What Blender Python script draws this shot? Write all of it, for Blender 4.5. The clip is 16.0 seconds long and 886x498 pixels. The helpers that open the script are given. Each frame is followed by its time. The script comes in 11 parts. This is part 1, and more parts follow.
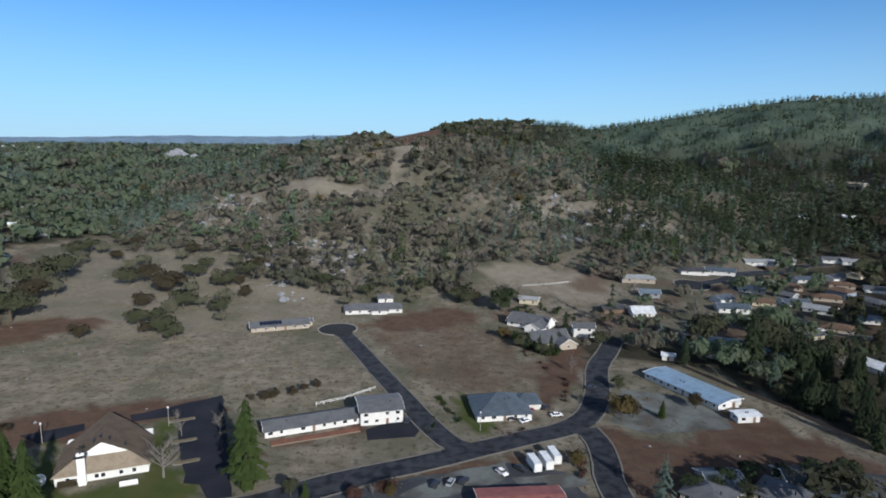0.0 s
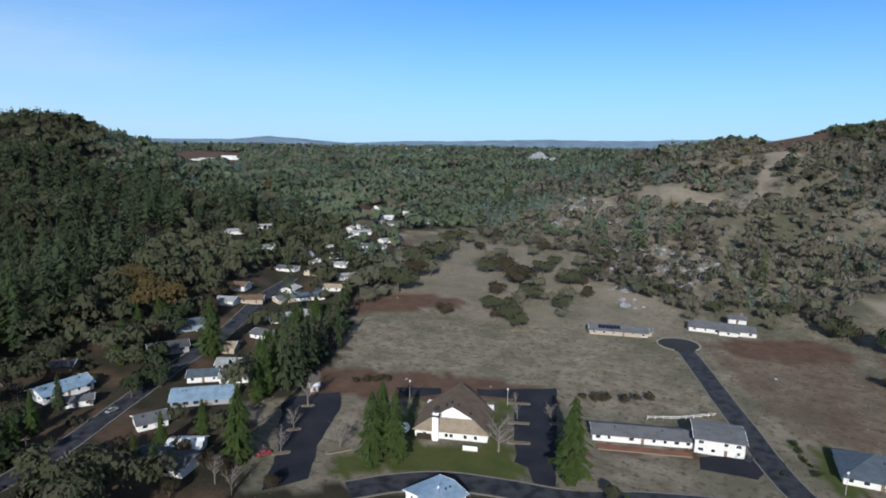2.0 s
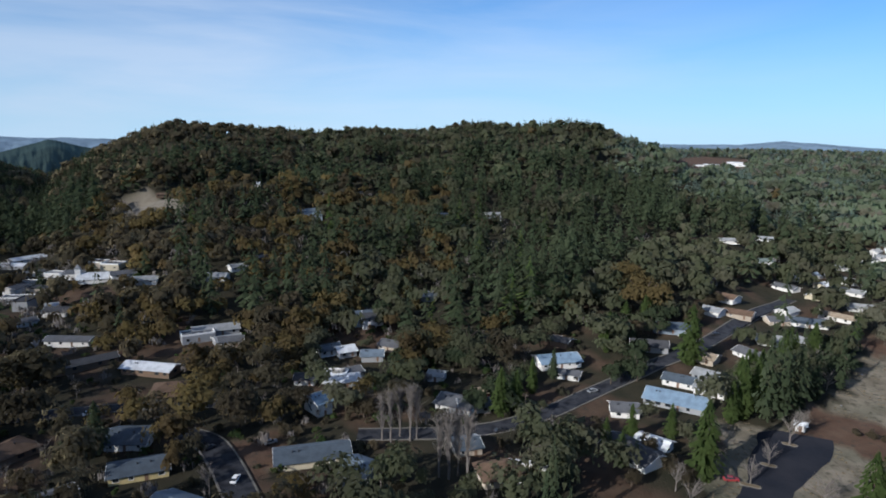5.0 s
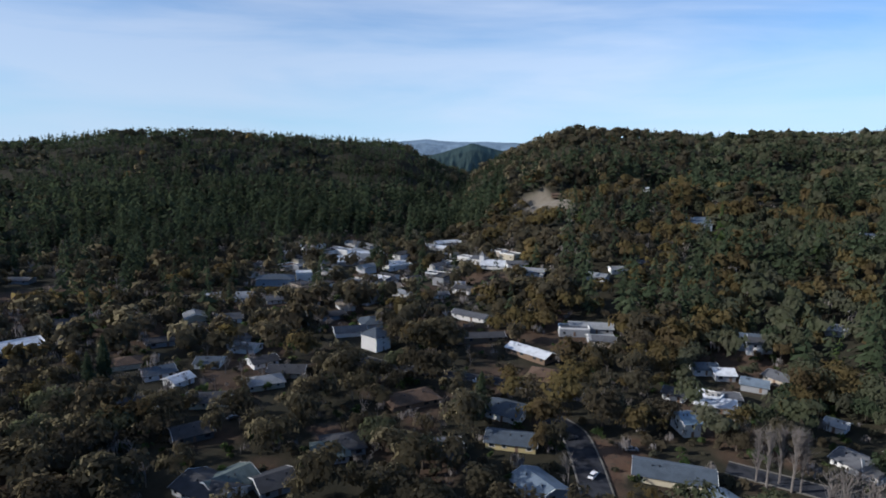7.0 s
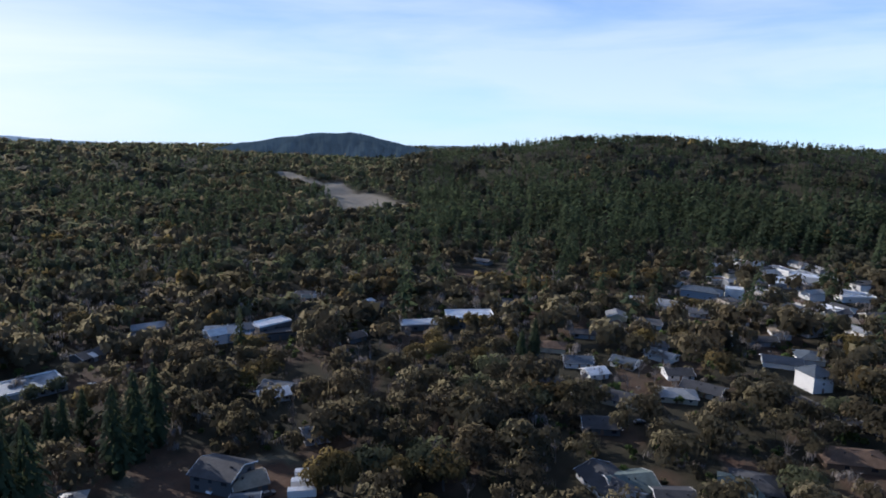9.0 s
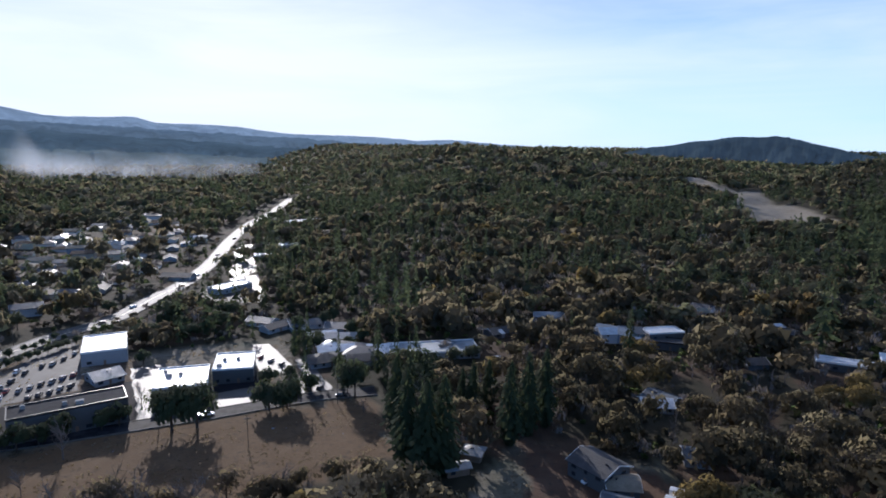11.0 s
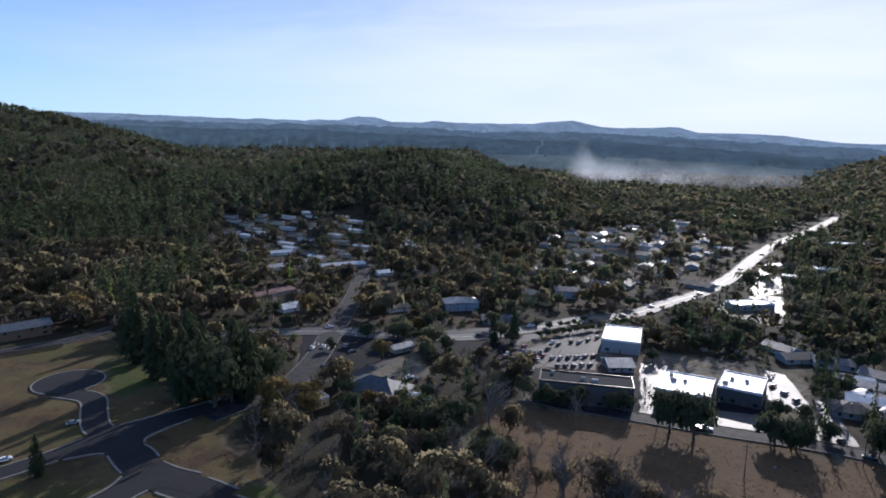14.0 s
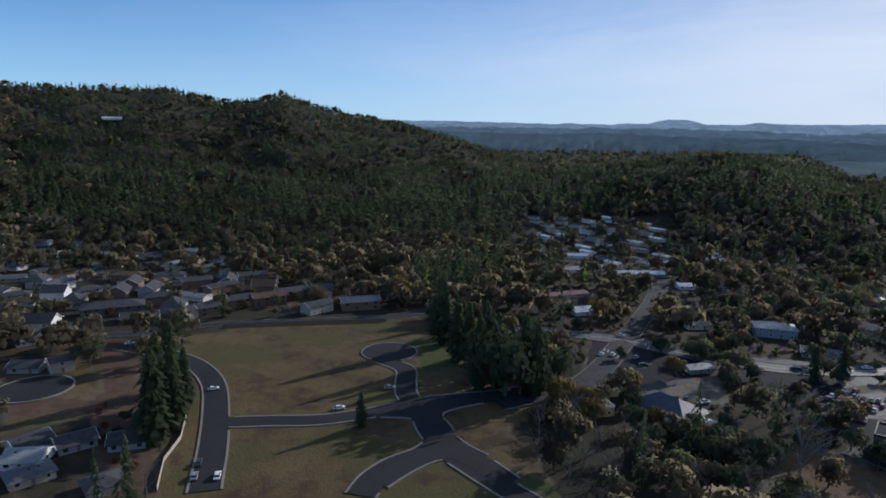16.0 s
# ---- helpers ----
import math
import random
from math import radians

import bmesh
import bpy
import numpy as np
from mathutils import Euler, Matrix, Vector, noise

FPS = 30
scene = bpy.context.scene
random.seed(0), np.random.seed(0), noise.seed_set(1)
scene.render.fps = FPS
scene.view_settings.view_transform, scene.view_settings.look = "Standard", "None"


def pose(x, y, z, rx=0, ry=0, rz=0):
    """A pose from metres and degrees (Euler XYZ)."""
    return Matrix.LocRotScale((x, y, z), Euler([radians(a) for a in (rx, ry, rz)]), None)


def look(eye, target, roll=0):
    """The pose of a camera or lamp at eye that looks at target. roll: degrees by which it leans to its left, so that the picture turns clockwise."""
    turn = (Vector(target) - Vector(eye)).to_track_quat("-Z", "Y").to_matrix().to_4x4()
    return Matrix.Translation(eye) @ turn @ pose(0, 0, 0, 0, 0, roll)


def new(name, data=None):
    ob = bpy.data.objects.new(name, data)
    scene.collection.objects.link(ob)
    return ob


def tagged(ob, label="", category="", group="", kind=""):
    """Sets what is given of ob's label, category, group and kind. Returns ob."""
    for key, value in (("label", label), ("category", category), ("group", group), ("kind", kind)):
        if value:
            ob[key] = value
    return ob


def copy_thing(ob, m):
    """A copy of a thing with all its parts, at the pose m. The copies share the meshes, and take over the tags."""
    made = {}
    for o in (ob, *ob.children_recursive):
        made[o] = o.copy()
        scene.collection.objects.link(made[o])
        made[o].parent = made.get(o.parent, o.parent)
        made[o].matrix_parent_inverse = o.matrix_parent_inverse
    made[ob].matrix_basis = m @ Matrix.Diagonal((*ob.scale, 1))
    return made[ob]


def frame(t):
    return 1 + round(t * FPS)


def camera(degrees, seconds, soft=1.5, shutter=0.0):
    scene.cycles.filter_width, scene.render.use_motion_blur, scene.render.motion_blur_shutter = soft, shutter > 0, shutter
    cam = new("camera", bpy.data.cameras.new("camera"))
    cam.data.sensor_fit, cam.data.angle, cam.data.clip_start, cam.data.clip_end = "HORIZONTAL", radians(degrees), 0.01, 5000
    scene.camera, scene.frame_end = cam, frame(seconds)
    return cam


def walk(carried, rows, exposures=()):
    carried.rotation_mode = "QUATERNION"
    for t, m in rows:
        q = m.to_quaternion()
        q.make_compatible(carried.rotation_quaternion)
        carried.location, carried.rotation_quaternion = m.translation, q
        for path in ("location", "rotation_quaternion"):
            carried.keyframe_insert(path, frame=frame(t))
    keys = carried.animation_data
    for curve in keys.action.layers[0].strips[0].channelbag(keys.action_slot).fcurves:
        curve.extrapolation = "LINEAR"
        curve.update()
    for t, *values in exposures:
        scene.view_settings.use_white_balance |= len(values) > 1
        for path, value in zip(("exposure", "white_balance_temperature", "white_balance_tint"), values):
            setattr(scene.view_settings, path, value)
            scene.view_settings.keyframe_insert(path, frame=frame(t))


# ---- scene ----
EYE = (0.0, 0.0, 100.0)
# seconds, pitch, roll, yaw: the drone hovers and turns to its left
TURN = [(0.0, -9.92, -0.62, -0.00), (0.5, -9.91, -0.69, 7.90), (1.0, -9.92, -0.71, 15.77), (1.5, -9.91, -0.73, 23.66), (2.0, -9.91, -0.79, 31.52),
    (2.5, -9.92, -0.80, 38.65), (3.0, -9.92, -0.77, 45.79), (5.5, -9.89, -0.57, 83.55), (6.0, -9.88, -0.65, 92.47), (6.5, -9.87, -0.61, 101.25),
    (7.0, -9.87, -0.66, 109.80), (7.5, -9.89, -0.76, 118.59), (8.0, -9.87, -0.74, 128.36), (8.5, -9.85, -0.85, 138.39), (9.0, -9.85, -0.84, 148.31),
    (9.5, -9.88, -0.79, 157.89), (10.0, -9.87, -0.84, 167.14), (10.2, -9.90, -0.89, 170.70), (12.3, -9.84, -0.65, 204.57), (12.5, -9.81, -0.73, 207.49),
    (13.0, -9.83, -0.80, 215.08), (13.5, -9.82, -0.86, 223.02), (14.0, -9.83, -0.85, 230.56), (14.5, -9.83, -0.85, 237.76), (15.0, -9.84, -0.78, 244.44),
    (15.5, -9.84, -0.81, 251.19), (16.0, -9.82, -0.74, 257.75)]
cam = camera(70.83, 16.0, soft=1.85)
walk(cam, [(t, pose(*EYE, 90 + p, r, y)) for t, p, r, y in TURN],
     exposures=[(0.0, -0.04, 5800, 10), (3.0, 0.06, 5800, 10), (6.0, 0.1, 5800, 12), (8.0, 0.43, 5850, 14), (9.0, 0.6, 5850, 16), (10.2, 0.62, 5850, 17), (12.3, 0.58, 5850, 17), (14.2, 0.46, 5850, 17), (15.4, 0.28, 5850, 14), (16.0, 0.17, 5850, 13)])

# ---- light ----
SUN_AZ, SUN_EL = 206.5, 22.5
sun_dir = Vector((-math.sin(radians(SUN_AZ)) * math.cos(radians(SUN_EL)), math.cos(radians(SUN_AZ)) * math.cos(radians(SUN_EL)), math.sin(radians(SUN_EL))))
world = bpy.data.worlds.new("world")
scene.world = world
world.use_nodes = True
wn, wl = world.node_tree.nodes, world.node_tree.links
wn.clear()
w_out, w_bg = wn.new("ShaderNodeOutputWorld"), wn.new("ShaderNodeBackground")
w_sky = wn.new("ShaderNodeTexSky")
w_sky.sky_type, w_sky.sun_disc = "NISHITA", False
w_sky.sun_elevation, w_sky.sun_rotation = radians(SUN_EL), radians(360 - SUN_AZ)
w_sky.altitude, w_sky.air_density, w_sky.dust_density, w_sky.ozone_density = 900, 1.0, 0.05, 4.0
w_bg.inputs["Strength"].default_value = 0.085
SKY_TINT, HAZE, HAZE_SUN, CLOUD, CLOUD_SUN = (0.42, 1.00, 1.38), (6.2, 8.6, 10.2), (8.6, 8.9, 9.2), (8.0, 8.8, 9.8), (10.8, 11.0, 11.2)
# thin streaked cloud, drawn on a flat layer far above
w_tc, w_sep = wn.new("ShaderNodeTexCoord"), wn.new("ShaderNodeSeparateXYZ")
wl.new(w_tc.outputs["Generated"], w_sep.inputs[0])


def w_math(op, a, b=None, clamp=False):
    node = wn.new("ShaderNodeMath")
    node.operation, node.use_clamp = op, clamp
    for k, v in enumerate((a, b)):
        if v is None:
            continue
        if isinstance(v, (int, float)):
            node.inputs[k].default_value = v
        else:
            wl.new(v, node.inputs[k])
    return node.outputs[0]


w_up = w_math("MAXIMUM", w_sep.outputs["Z"], 0.0)
w_map = wn.new("ShaderNodeMapping")
w_map.inputs["Rotation"].default_value = (radians(4), radians(-5), 0)
w_map.inputs["Scale"].default_value = (1.0, 1.0, 6.5)
wl.new(w_tc.outputs["Generated"], w_map.inputs["Vector"])
w_noise = wn.new("ShaderNodeTexNoise")
w_noise.inputs["Scale"].default_value, w_noise.inputs["Detail"].default_value = 2.1, 7
w_noise.inputs["Roughness"].default_value, w_noise.inputs["Distortion"].default_value = 0.55, 0.5
wl.new(w_map.outputs[0], w_noise.inputs["Vector"])
w_ramp = wn.new("ShaderNodeValToRGB")
w_ramp.color_ramp.elements[0].position, w_ramp.color_ramp.elements[1].position = 0.27, 0.73
wl.new(w_noise.outputs["Fac"], w_ramp.inputs[0])
# the cloud lies in the sun's half of the sky
w_side = w_math("ADD", w_math("MULTIPLY", w_math("ADD", w_math("MULTIPLY", w_sep.outputs["X"], -0.35), w_math("MULTIPLY", w_sep.outputs["Y"], -0.94)), 0.9), 0.62, True)
w_band = w_math("MULTIPLY", w_math("SUBTRACT", 1.0, w_math("MULTIPLY", w_math("ABSOLUTE", w_math("SUBTRACT", w_sep.outputs["Z"], 0.11)), 12.0), True), 0.35)
w_fac = w_math("MULTIPLY", w_math("ADD", w_ramp.outputs["Color"], w_band), w_side, True)


def w_blend(kind, fac, a, b):
    node = wn.new("ShaderNodeMixRGB")
    node.blend_type = kind
    for k, v in enumerate((fac, a, b)):
        if isinstance(v, (int, float)):
            node.inputs[k].default_value = v
        elif isinstance(v, tuple):
            node.inputs[k].default_value = (*v, 1)
        else:
            wl.new(v, node.inputs[k])
    return node.outputs[0]


# whiter towards the horizon and round the sun
w_dot = wn.new("ShaderNodeVectorMath")
w_dot.operation = "DOT_PRODUCT"
wl.new(w_tc.outputs["Generated"], w_dot.inputs[0])
w_dot.inputs[1].default_value = sun_dir
w_near = w_math("POWER", w_math("MAXIMUM", w_dot.outputs["Value"], 0.0), 5.0)
w_high = w_math("MULTIPLY", w_math("SUBTRACT", w_up, 0.25), 3.0, True)
w_wide = w_math("POWER", w_math("MAXIMUM", w_dot.outputs["Value"], 0.0), 2.0)
w_tint = w_blend("MIX", w_wide, SKY_TINT, (0.70, 0.82, 0.96))
w_base = w_blend("MULTIPLY", 1.0, w_sky.outputs[0], w_blend("MIX", w_high, w_tint, (1.22, 1.28, 1.34)))
w_low = w_math("MULTIPLY", w_math("POWER", w_math("SUBTRACT", 1.0, w_math("DIVIDE", w_up, 0.32), True), 1.7), 0.88)
w_veil = w_blend("MIX", w_near, HAZE, HAZE_SUN)
w_base = w_blend("MIX", w_low, w_base, w_veil)
w_base = w_blend("MIX", w_math("MULTIPLY", w_near, 0.72), w_base, HAZE_SUN)
w_white = w_blend("MIX", w_near, CLOUD, CLOUD_SUN)
w_final = w_blend("MIX", w_math("MULTIPLY", w_fac, 0.6), w_base, w_white)
w_half = w_math("MULTIPLY", w_math("ADD", w_dot.outputs["Value"], 0.5), 1.4, True)
w_final = w_blend("MULTIPLY", w_half, w_final, (0.84, 0.845, 0.85))
wl.new(w_final, w_bg.inputs["Color"])
wl.new(w_bg.outputs[0], w_out.inputs["Surface"])

sun = new("sun", bpy.data.lights.new("sun", "SUN"))
sun.data.energy, sun.data.angle, sun.data.color = 4.8, radians(0.6), (1.0, 0.92, 0.80)
sun.matrix_world = look(sun_dir * 200, (0, 0, 0))
scene.view_settings.exposure = 0.0


# ---- materials ----
def material(name, colour, rough=0.85, vary=0.25, scale=1.0, bump=0.0, metal=0.0, island=0.0, second=None, second_scale=0.05, spec=0.3):
    """A surface with grain at one scale, blotches of a second colour at another, and relief."""
    m = bpy.data.materials.new(name)
    m.use_nodes = True
    nt = m.node_tree
    n, l = nt.nodes, nt.links
    b = n["Principled BSDF"]
    b.inputs["Roughness"].default_value, b.inputs["Metallic"].default_value = rough, metal
    b.inputs["Specular IOR Level"].default_value = spec
    b.inputs["Diffuse Roughness"].default_value = 0.8
    geo = n.new("ShaderNodeTexCoord")
    fine = n.new("ShaderNodeTexNoise")
    fine.inputs["Scale"].default_value, fine.inputs["Detail"].default_value = scale, 5
    l.new(geo.outputs["Object"], fine.inputs["Vector"])
    base = n.new("ShaderNodeMixRGB")
    base.inputs[1].default_value = (*[c * (1 - vary) for c in colour], 1)
    base.inputs[2].default_value = (*[min(1, c * (1 + vary)) for c in colour], 1)
    l.new(fine.outputs["Fac"], base.inputs["Fac"])
    out = base.outputs[0]
    if second:
        broad = n.new("ShaderNodeTexNoise")
        broad.inputs["Scale"].default_value, broad.inputs["Detail"].default_value = second_scale, 4
        l.new(geo.outputs["Object"], broad.inputs["Vector"])
        ramp = n.new("ShaderNodeValToRGB")
        ramp.color_ramp.elements[0].position, ramp.color_ramp.elements[1].position = 0.42, 0.62
        l.new(broad.outputs["Fac"], ramp.inputs[0])
        mix = n.new("ShaderNodeMixRGB")
        l.new(ramp.outputs[0], mix.inputs["Fac"])
        l.new(out, mix.inputs[1])
        mix.inputs[2].default_value = (*second, 1)
        out = mix.outputs[0]
    if island:
        g = n.new("ShaderNodeNewGeometry")
        hsv = n.new("ShaderNodeHueSaturation")
        mr = n.new("ShaderNodeMapRange")
        mr.inputs["To Min"].default_value, mr.inputs["To Max"].default_value = 1 - island, 1 + island
        l.new(g.outputs["Random Per Island"], mr.inputs["Value"])
        l.new(mr.outputs[0], hsv.inputs["Value"])
        l.new(out, hsv.inputs["Color"])
        out = hsv.outputs[0]
    l.new(out, b.inputs["Base Color"])
    if bump:
        bp = n.new("ShaderNodeBump")
        bp.inputs["Strength"].default_value, bp.inputs["Distance"].default_value = bump, 1.0 / scale
        l.new(fine.outputs["Fac"], bp.inputs["Height"])
        l.new(bp.outputs[0], b.inputs["Normal"])
    return m


def leafy(name, colour, second=None, thin=0.55, **more):
    """Foliage: light comes through the leaves."""
    m = material(name, colour, 0.8, second=second, **more)
    n, l = m.node_tree.nodes, m.node_tree.links
    b = n["Principled BSDF"]
    b.inputs["Specular IOR Level"].default_value = 0.02
    tc, broad, tone, hsv = n.new("ShaderNodeTexCoord"), n.new("ShaderNodeTexNoise"), n.new("ShaderNodeMapRange"), n.new("ShaderNodeHueSaturation")
    broad.inputs["Scale"].default_value, broad.inputs["Detail"].default_value = 0.011, 3
    l.new(tc.outputs["Object"], broad.inputs["Vector"])
    l.new(broad.outputs["Fac"], tone.inputs["Value"])
    tone.inputs["From Min"].default_value, tone.inputs["From Max"].default_value = 0.3, 0.7
    tone.inputs["To Min"].default_value, tone.inputs["To Max"].default_value = 0.68, 1.32
    l.new(tone.outputs[0], hsv.inputs["Value"])
    l.new(b.inputs["Base Color"].links[0].from_socket, hsv.inputs["Color"])
    l.new(hsv.outputs[0], b.inputs["Base Color"])
    tr, mx = n.new("ShaderNodeBsdfTranslucent"), n.new("ShaderNodeMixShader")
    lit = n.new("ShaderNodeMixRGB")
    lit.blend_type, lit.inputs["Fac"].default_value, lit.inputs[2].default_value = "MULTIPLY", 1.0, (1.7, 1.65, 1.5, 1)
    l.new(b.inputs["Base Color"].links[0].from_socket, lit.inputs[1])
    l.new(lit.outputs[0], tr.inputs["Color"])
    mx.inputs[0].default_value = thin
    l.new(b.outputs[0], mx.inputs[1])
    l.new(tr.outputs[0], mx.inputs[2])
    l.new(mx.outputs[0], n["Material Output"].inputs["Surface"])
    return m


M_OAK = leafy("oak_leaves", (0.106, 0.093, 0.060), (0.102, 0.092, 0.064), thin=0.58, vary=0.25, scale=0.12, island=0.08, second_scale=0.045)
M_OLIVE = leafy("olive_leaves", (0.084, 0.094, 0.054), (0.100, 0.100, 0.066), thin=0.45, vary=0.25, scale=0.12, island=0.08, second_scale=0.05)
M_GOLD = leafy("autumn_leaves", (0.128, 0.102, 0.044), (0.106, 0.080, 0.042), thin=0.45, vary=0.3, scale=0.1, island=0.16, second_scale=0.05)
# dark leaves: hillside shade in the colour; also plain olive yard shrubs
M_FOREST = leafy("shade_and_shrub_leaves", (0.062, 0.062, 0.042), (0.074, 0.070, 0.048), thin=0.35, vary=0.25, scale=0.08, island=0.08, second_scale=0.03)
# own grey-olive hue, lightened to hold the full sun on the hillside
M_HILLOAK = leafy("sunlit_hillside_oak_leaves", (0.180, 0.176, 0.124), (0.150, 0.160, 0.116), thin=0.5, vary=0.25, scale=0.12, island=0.1, second_scale=0.05)
M_PINE = leafy("conifer_needles", (0.046, 0.062, 0.034), (0.060, 0.074, 0.042), thin=0.32, vary=0.3, scale=0.1, island=0.12, second_scale=0.04)
# north side: own grey hues, with front sun and some haze lightened in
M_NORTHOAK = leafy("sunlit_grey_green_leaves", (0.140, 0.180, 0.112), (0.156, 0.176, 0.122), vary=0.3, scale=0.12, island=0.14, second_scale=0.045)
M_GREYSCRUB = leafy("sunlit_grey_scrub", (0.185, 0.168, 0.138), (0.150, 0.148, 0.108), vary=0.3, scale=0.15, island=0.14, second_scale=0.05)
M_GREYPINE = leafy("sunlit_grey_pine_needles", (0.155, 0.200, 0.166), vary=0.3, scale=0.1, island=0.16)
M_CYPRESS = leafy("green_needles", (0.072, 0.108, 0.036), (0.096, 0.118, 0.044), vary=0.35, scale=0.3, second_scale=0.12, island=0.24)
M_BARE = leafy("bare_twigs", (0.205, 0.184, 0.168), thin=0.2, vary=0.3, scale=0.3, island=0.16)
M_BARK = material("bark", (0.10, 0.080, 0.062), 0.95, 0.4, 3.0, bump=0.4)
M_SHRUB = leafy("brown_scrub", (0.096, 0.080, 0.053), (0.082, 0.074, 0.050), vary=0.3, scale=0.15, island=0.14, second_scale=0.05)
M_REDBUSH = leafy("red_twigs", (0.140, 0.080, 0.066), (0.112, 0.078, 0.060), vary=0.3, scale=0.5, island=0.2, second_scale=0.3)
M_BUSH = leafy("evergreen_bush", (0.050, 0.080, 0.030), (0.080, 0.095, 0.042), vary=0.3, scale=0.4, island=0.2, second_scale=0.25)


# ---- ground ----
def smooth(a):
    a = np.clip(a, 0.0, 1.0)
    return a * a * (3 - 2 * a)


def wave_noise(x, y, size, seed=0, octaves=3):
    """Smooth noise made of crossing waves, about -1 to 1."""
    rng = np.random.default_rng(seed)
    total, amp, norm = 0.0, 1.0, 0.0
    for _ in range(octaves):
        for _ in range(4):
            a, ph = rng.uniform(0, 2 * math.pi, 2)
            k = 2 * math.pi / size * rng.uniform(0.7, 1.4)
            total = total + amp * np.sin(k * (x * math.cos(a) + y * math.sin(a)) + ph)
        norm += amp * 2.0
        amp, size = amp * 0.5, size * 0.47
    return total / norm


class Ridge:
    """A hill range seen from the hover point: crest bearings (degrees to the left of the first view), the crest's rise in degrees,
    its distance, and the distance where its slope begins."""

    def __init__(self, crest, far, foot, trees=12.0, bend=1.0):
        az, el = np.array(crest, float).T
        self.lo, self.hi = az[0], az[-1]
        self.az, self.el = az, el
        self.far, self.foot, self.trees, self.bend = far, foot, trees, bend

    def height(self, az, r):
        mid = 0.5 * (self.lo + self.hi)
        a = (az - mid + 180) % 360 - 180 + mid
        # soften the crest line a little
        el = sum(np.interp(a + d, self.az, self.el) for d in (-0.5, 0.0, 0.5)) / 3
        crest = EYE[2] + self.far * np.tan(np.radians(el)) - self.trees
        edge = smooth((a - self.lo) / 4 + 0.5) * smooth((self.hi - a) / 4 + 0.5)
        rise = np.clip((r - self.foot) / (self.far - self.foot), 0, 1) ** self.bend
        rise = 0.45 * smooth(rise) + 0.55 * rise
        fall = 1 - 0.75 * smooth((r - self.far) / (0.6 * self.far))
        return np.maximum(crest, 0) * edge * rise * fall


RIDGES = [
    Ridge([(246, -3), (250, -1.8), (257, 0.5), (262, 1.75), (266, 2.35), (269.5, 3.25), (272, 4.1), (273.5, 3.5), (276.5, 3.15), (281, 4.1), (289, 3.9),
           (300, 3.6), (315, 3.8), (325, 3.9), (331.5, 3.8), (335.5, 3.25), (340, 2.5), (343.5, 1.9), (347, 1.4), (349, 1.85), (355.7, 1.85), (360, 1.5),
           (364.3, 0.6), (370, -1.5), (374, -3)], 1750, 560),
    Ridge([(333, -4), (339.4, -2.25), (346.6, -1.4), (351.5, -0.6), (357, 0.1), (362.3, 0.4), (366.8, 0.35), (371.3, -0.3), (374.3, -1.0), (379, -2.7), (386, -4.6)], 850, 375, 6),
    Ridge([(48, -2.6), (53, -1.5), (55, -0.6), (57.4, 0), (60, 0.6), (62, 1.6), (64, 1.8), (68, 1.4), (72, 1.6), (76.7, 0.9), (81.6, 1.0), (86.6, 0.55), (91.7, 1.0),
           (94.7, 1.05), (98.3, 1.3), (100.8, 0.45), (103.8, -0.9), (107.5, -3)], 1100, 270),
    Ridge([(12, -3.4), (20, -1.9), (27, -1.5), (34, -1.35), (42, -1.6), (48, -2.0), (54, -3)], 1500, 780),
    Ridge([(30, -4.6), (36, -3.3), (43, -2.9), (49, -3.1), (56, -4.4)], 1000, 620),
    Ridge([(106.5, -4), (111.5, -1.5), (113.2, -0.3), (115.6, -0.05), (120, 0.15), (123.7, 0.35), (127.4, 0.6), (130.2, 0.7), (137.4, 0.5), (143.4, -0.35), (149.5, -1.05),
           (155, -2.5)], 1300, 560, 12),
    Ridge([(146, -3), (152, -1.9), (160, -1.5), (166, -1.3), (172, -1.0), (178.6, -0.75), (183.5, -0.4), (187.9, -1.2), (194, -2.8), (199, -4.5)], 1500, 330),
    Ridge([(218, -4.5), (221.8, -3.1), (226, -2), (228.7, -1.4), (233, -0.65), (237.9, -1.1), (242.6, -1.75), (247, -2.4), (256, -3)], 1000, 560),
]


def ground(x, y):
    """Height of the land at x, y (arrays or numbers)."""
    x, y = np.asarray(x, float), np.asarray(y, float)
    r, az = np.hypot(x, y), np.degrees(np.arctan2(-x, y)) % 360
    valley = np.maximum(smooth((az - 194) / 6) * smooth((229 - az) / 6), smooth((az - 99) / 4) * smooth((117 - az) / 4))
    h = 62 * smooth((r - 650) / 2200) * smooth((r - 650) / 700) * (1 - 0.95 * valley) * (1 - smooth((r - 2850) / 700))
    fold = np.zeros(np.shape(h))
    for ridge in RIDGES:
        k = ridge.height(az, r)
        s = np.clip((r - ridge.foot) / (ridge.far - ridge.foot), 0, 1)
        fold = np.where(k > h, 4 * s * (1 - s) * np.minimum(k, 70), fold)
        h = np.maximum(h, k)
    # spurs and gullies between foot and crest
    gully = -np.abs(wave_noise(x, y, 330, 3)) * 0.55 + 0.12 + wave_noise(x, y, 120, 4) * 0.10
    return np.maximum(h + gully * fold, 0.0)


def height_at(x, y):
    return float(ground(x, y))


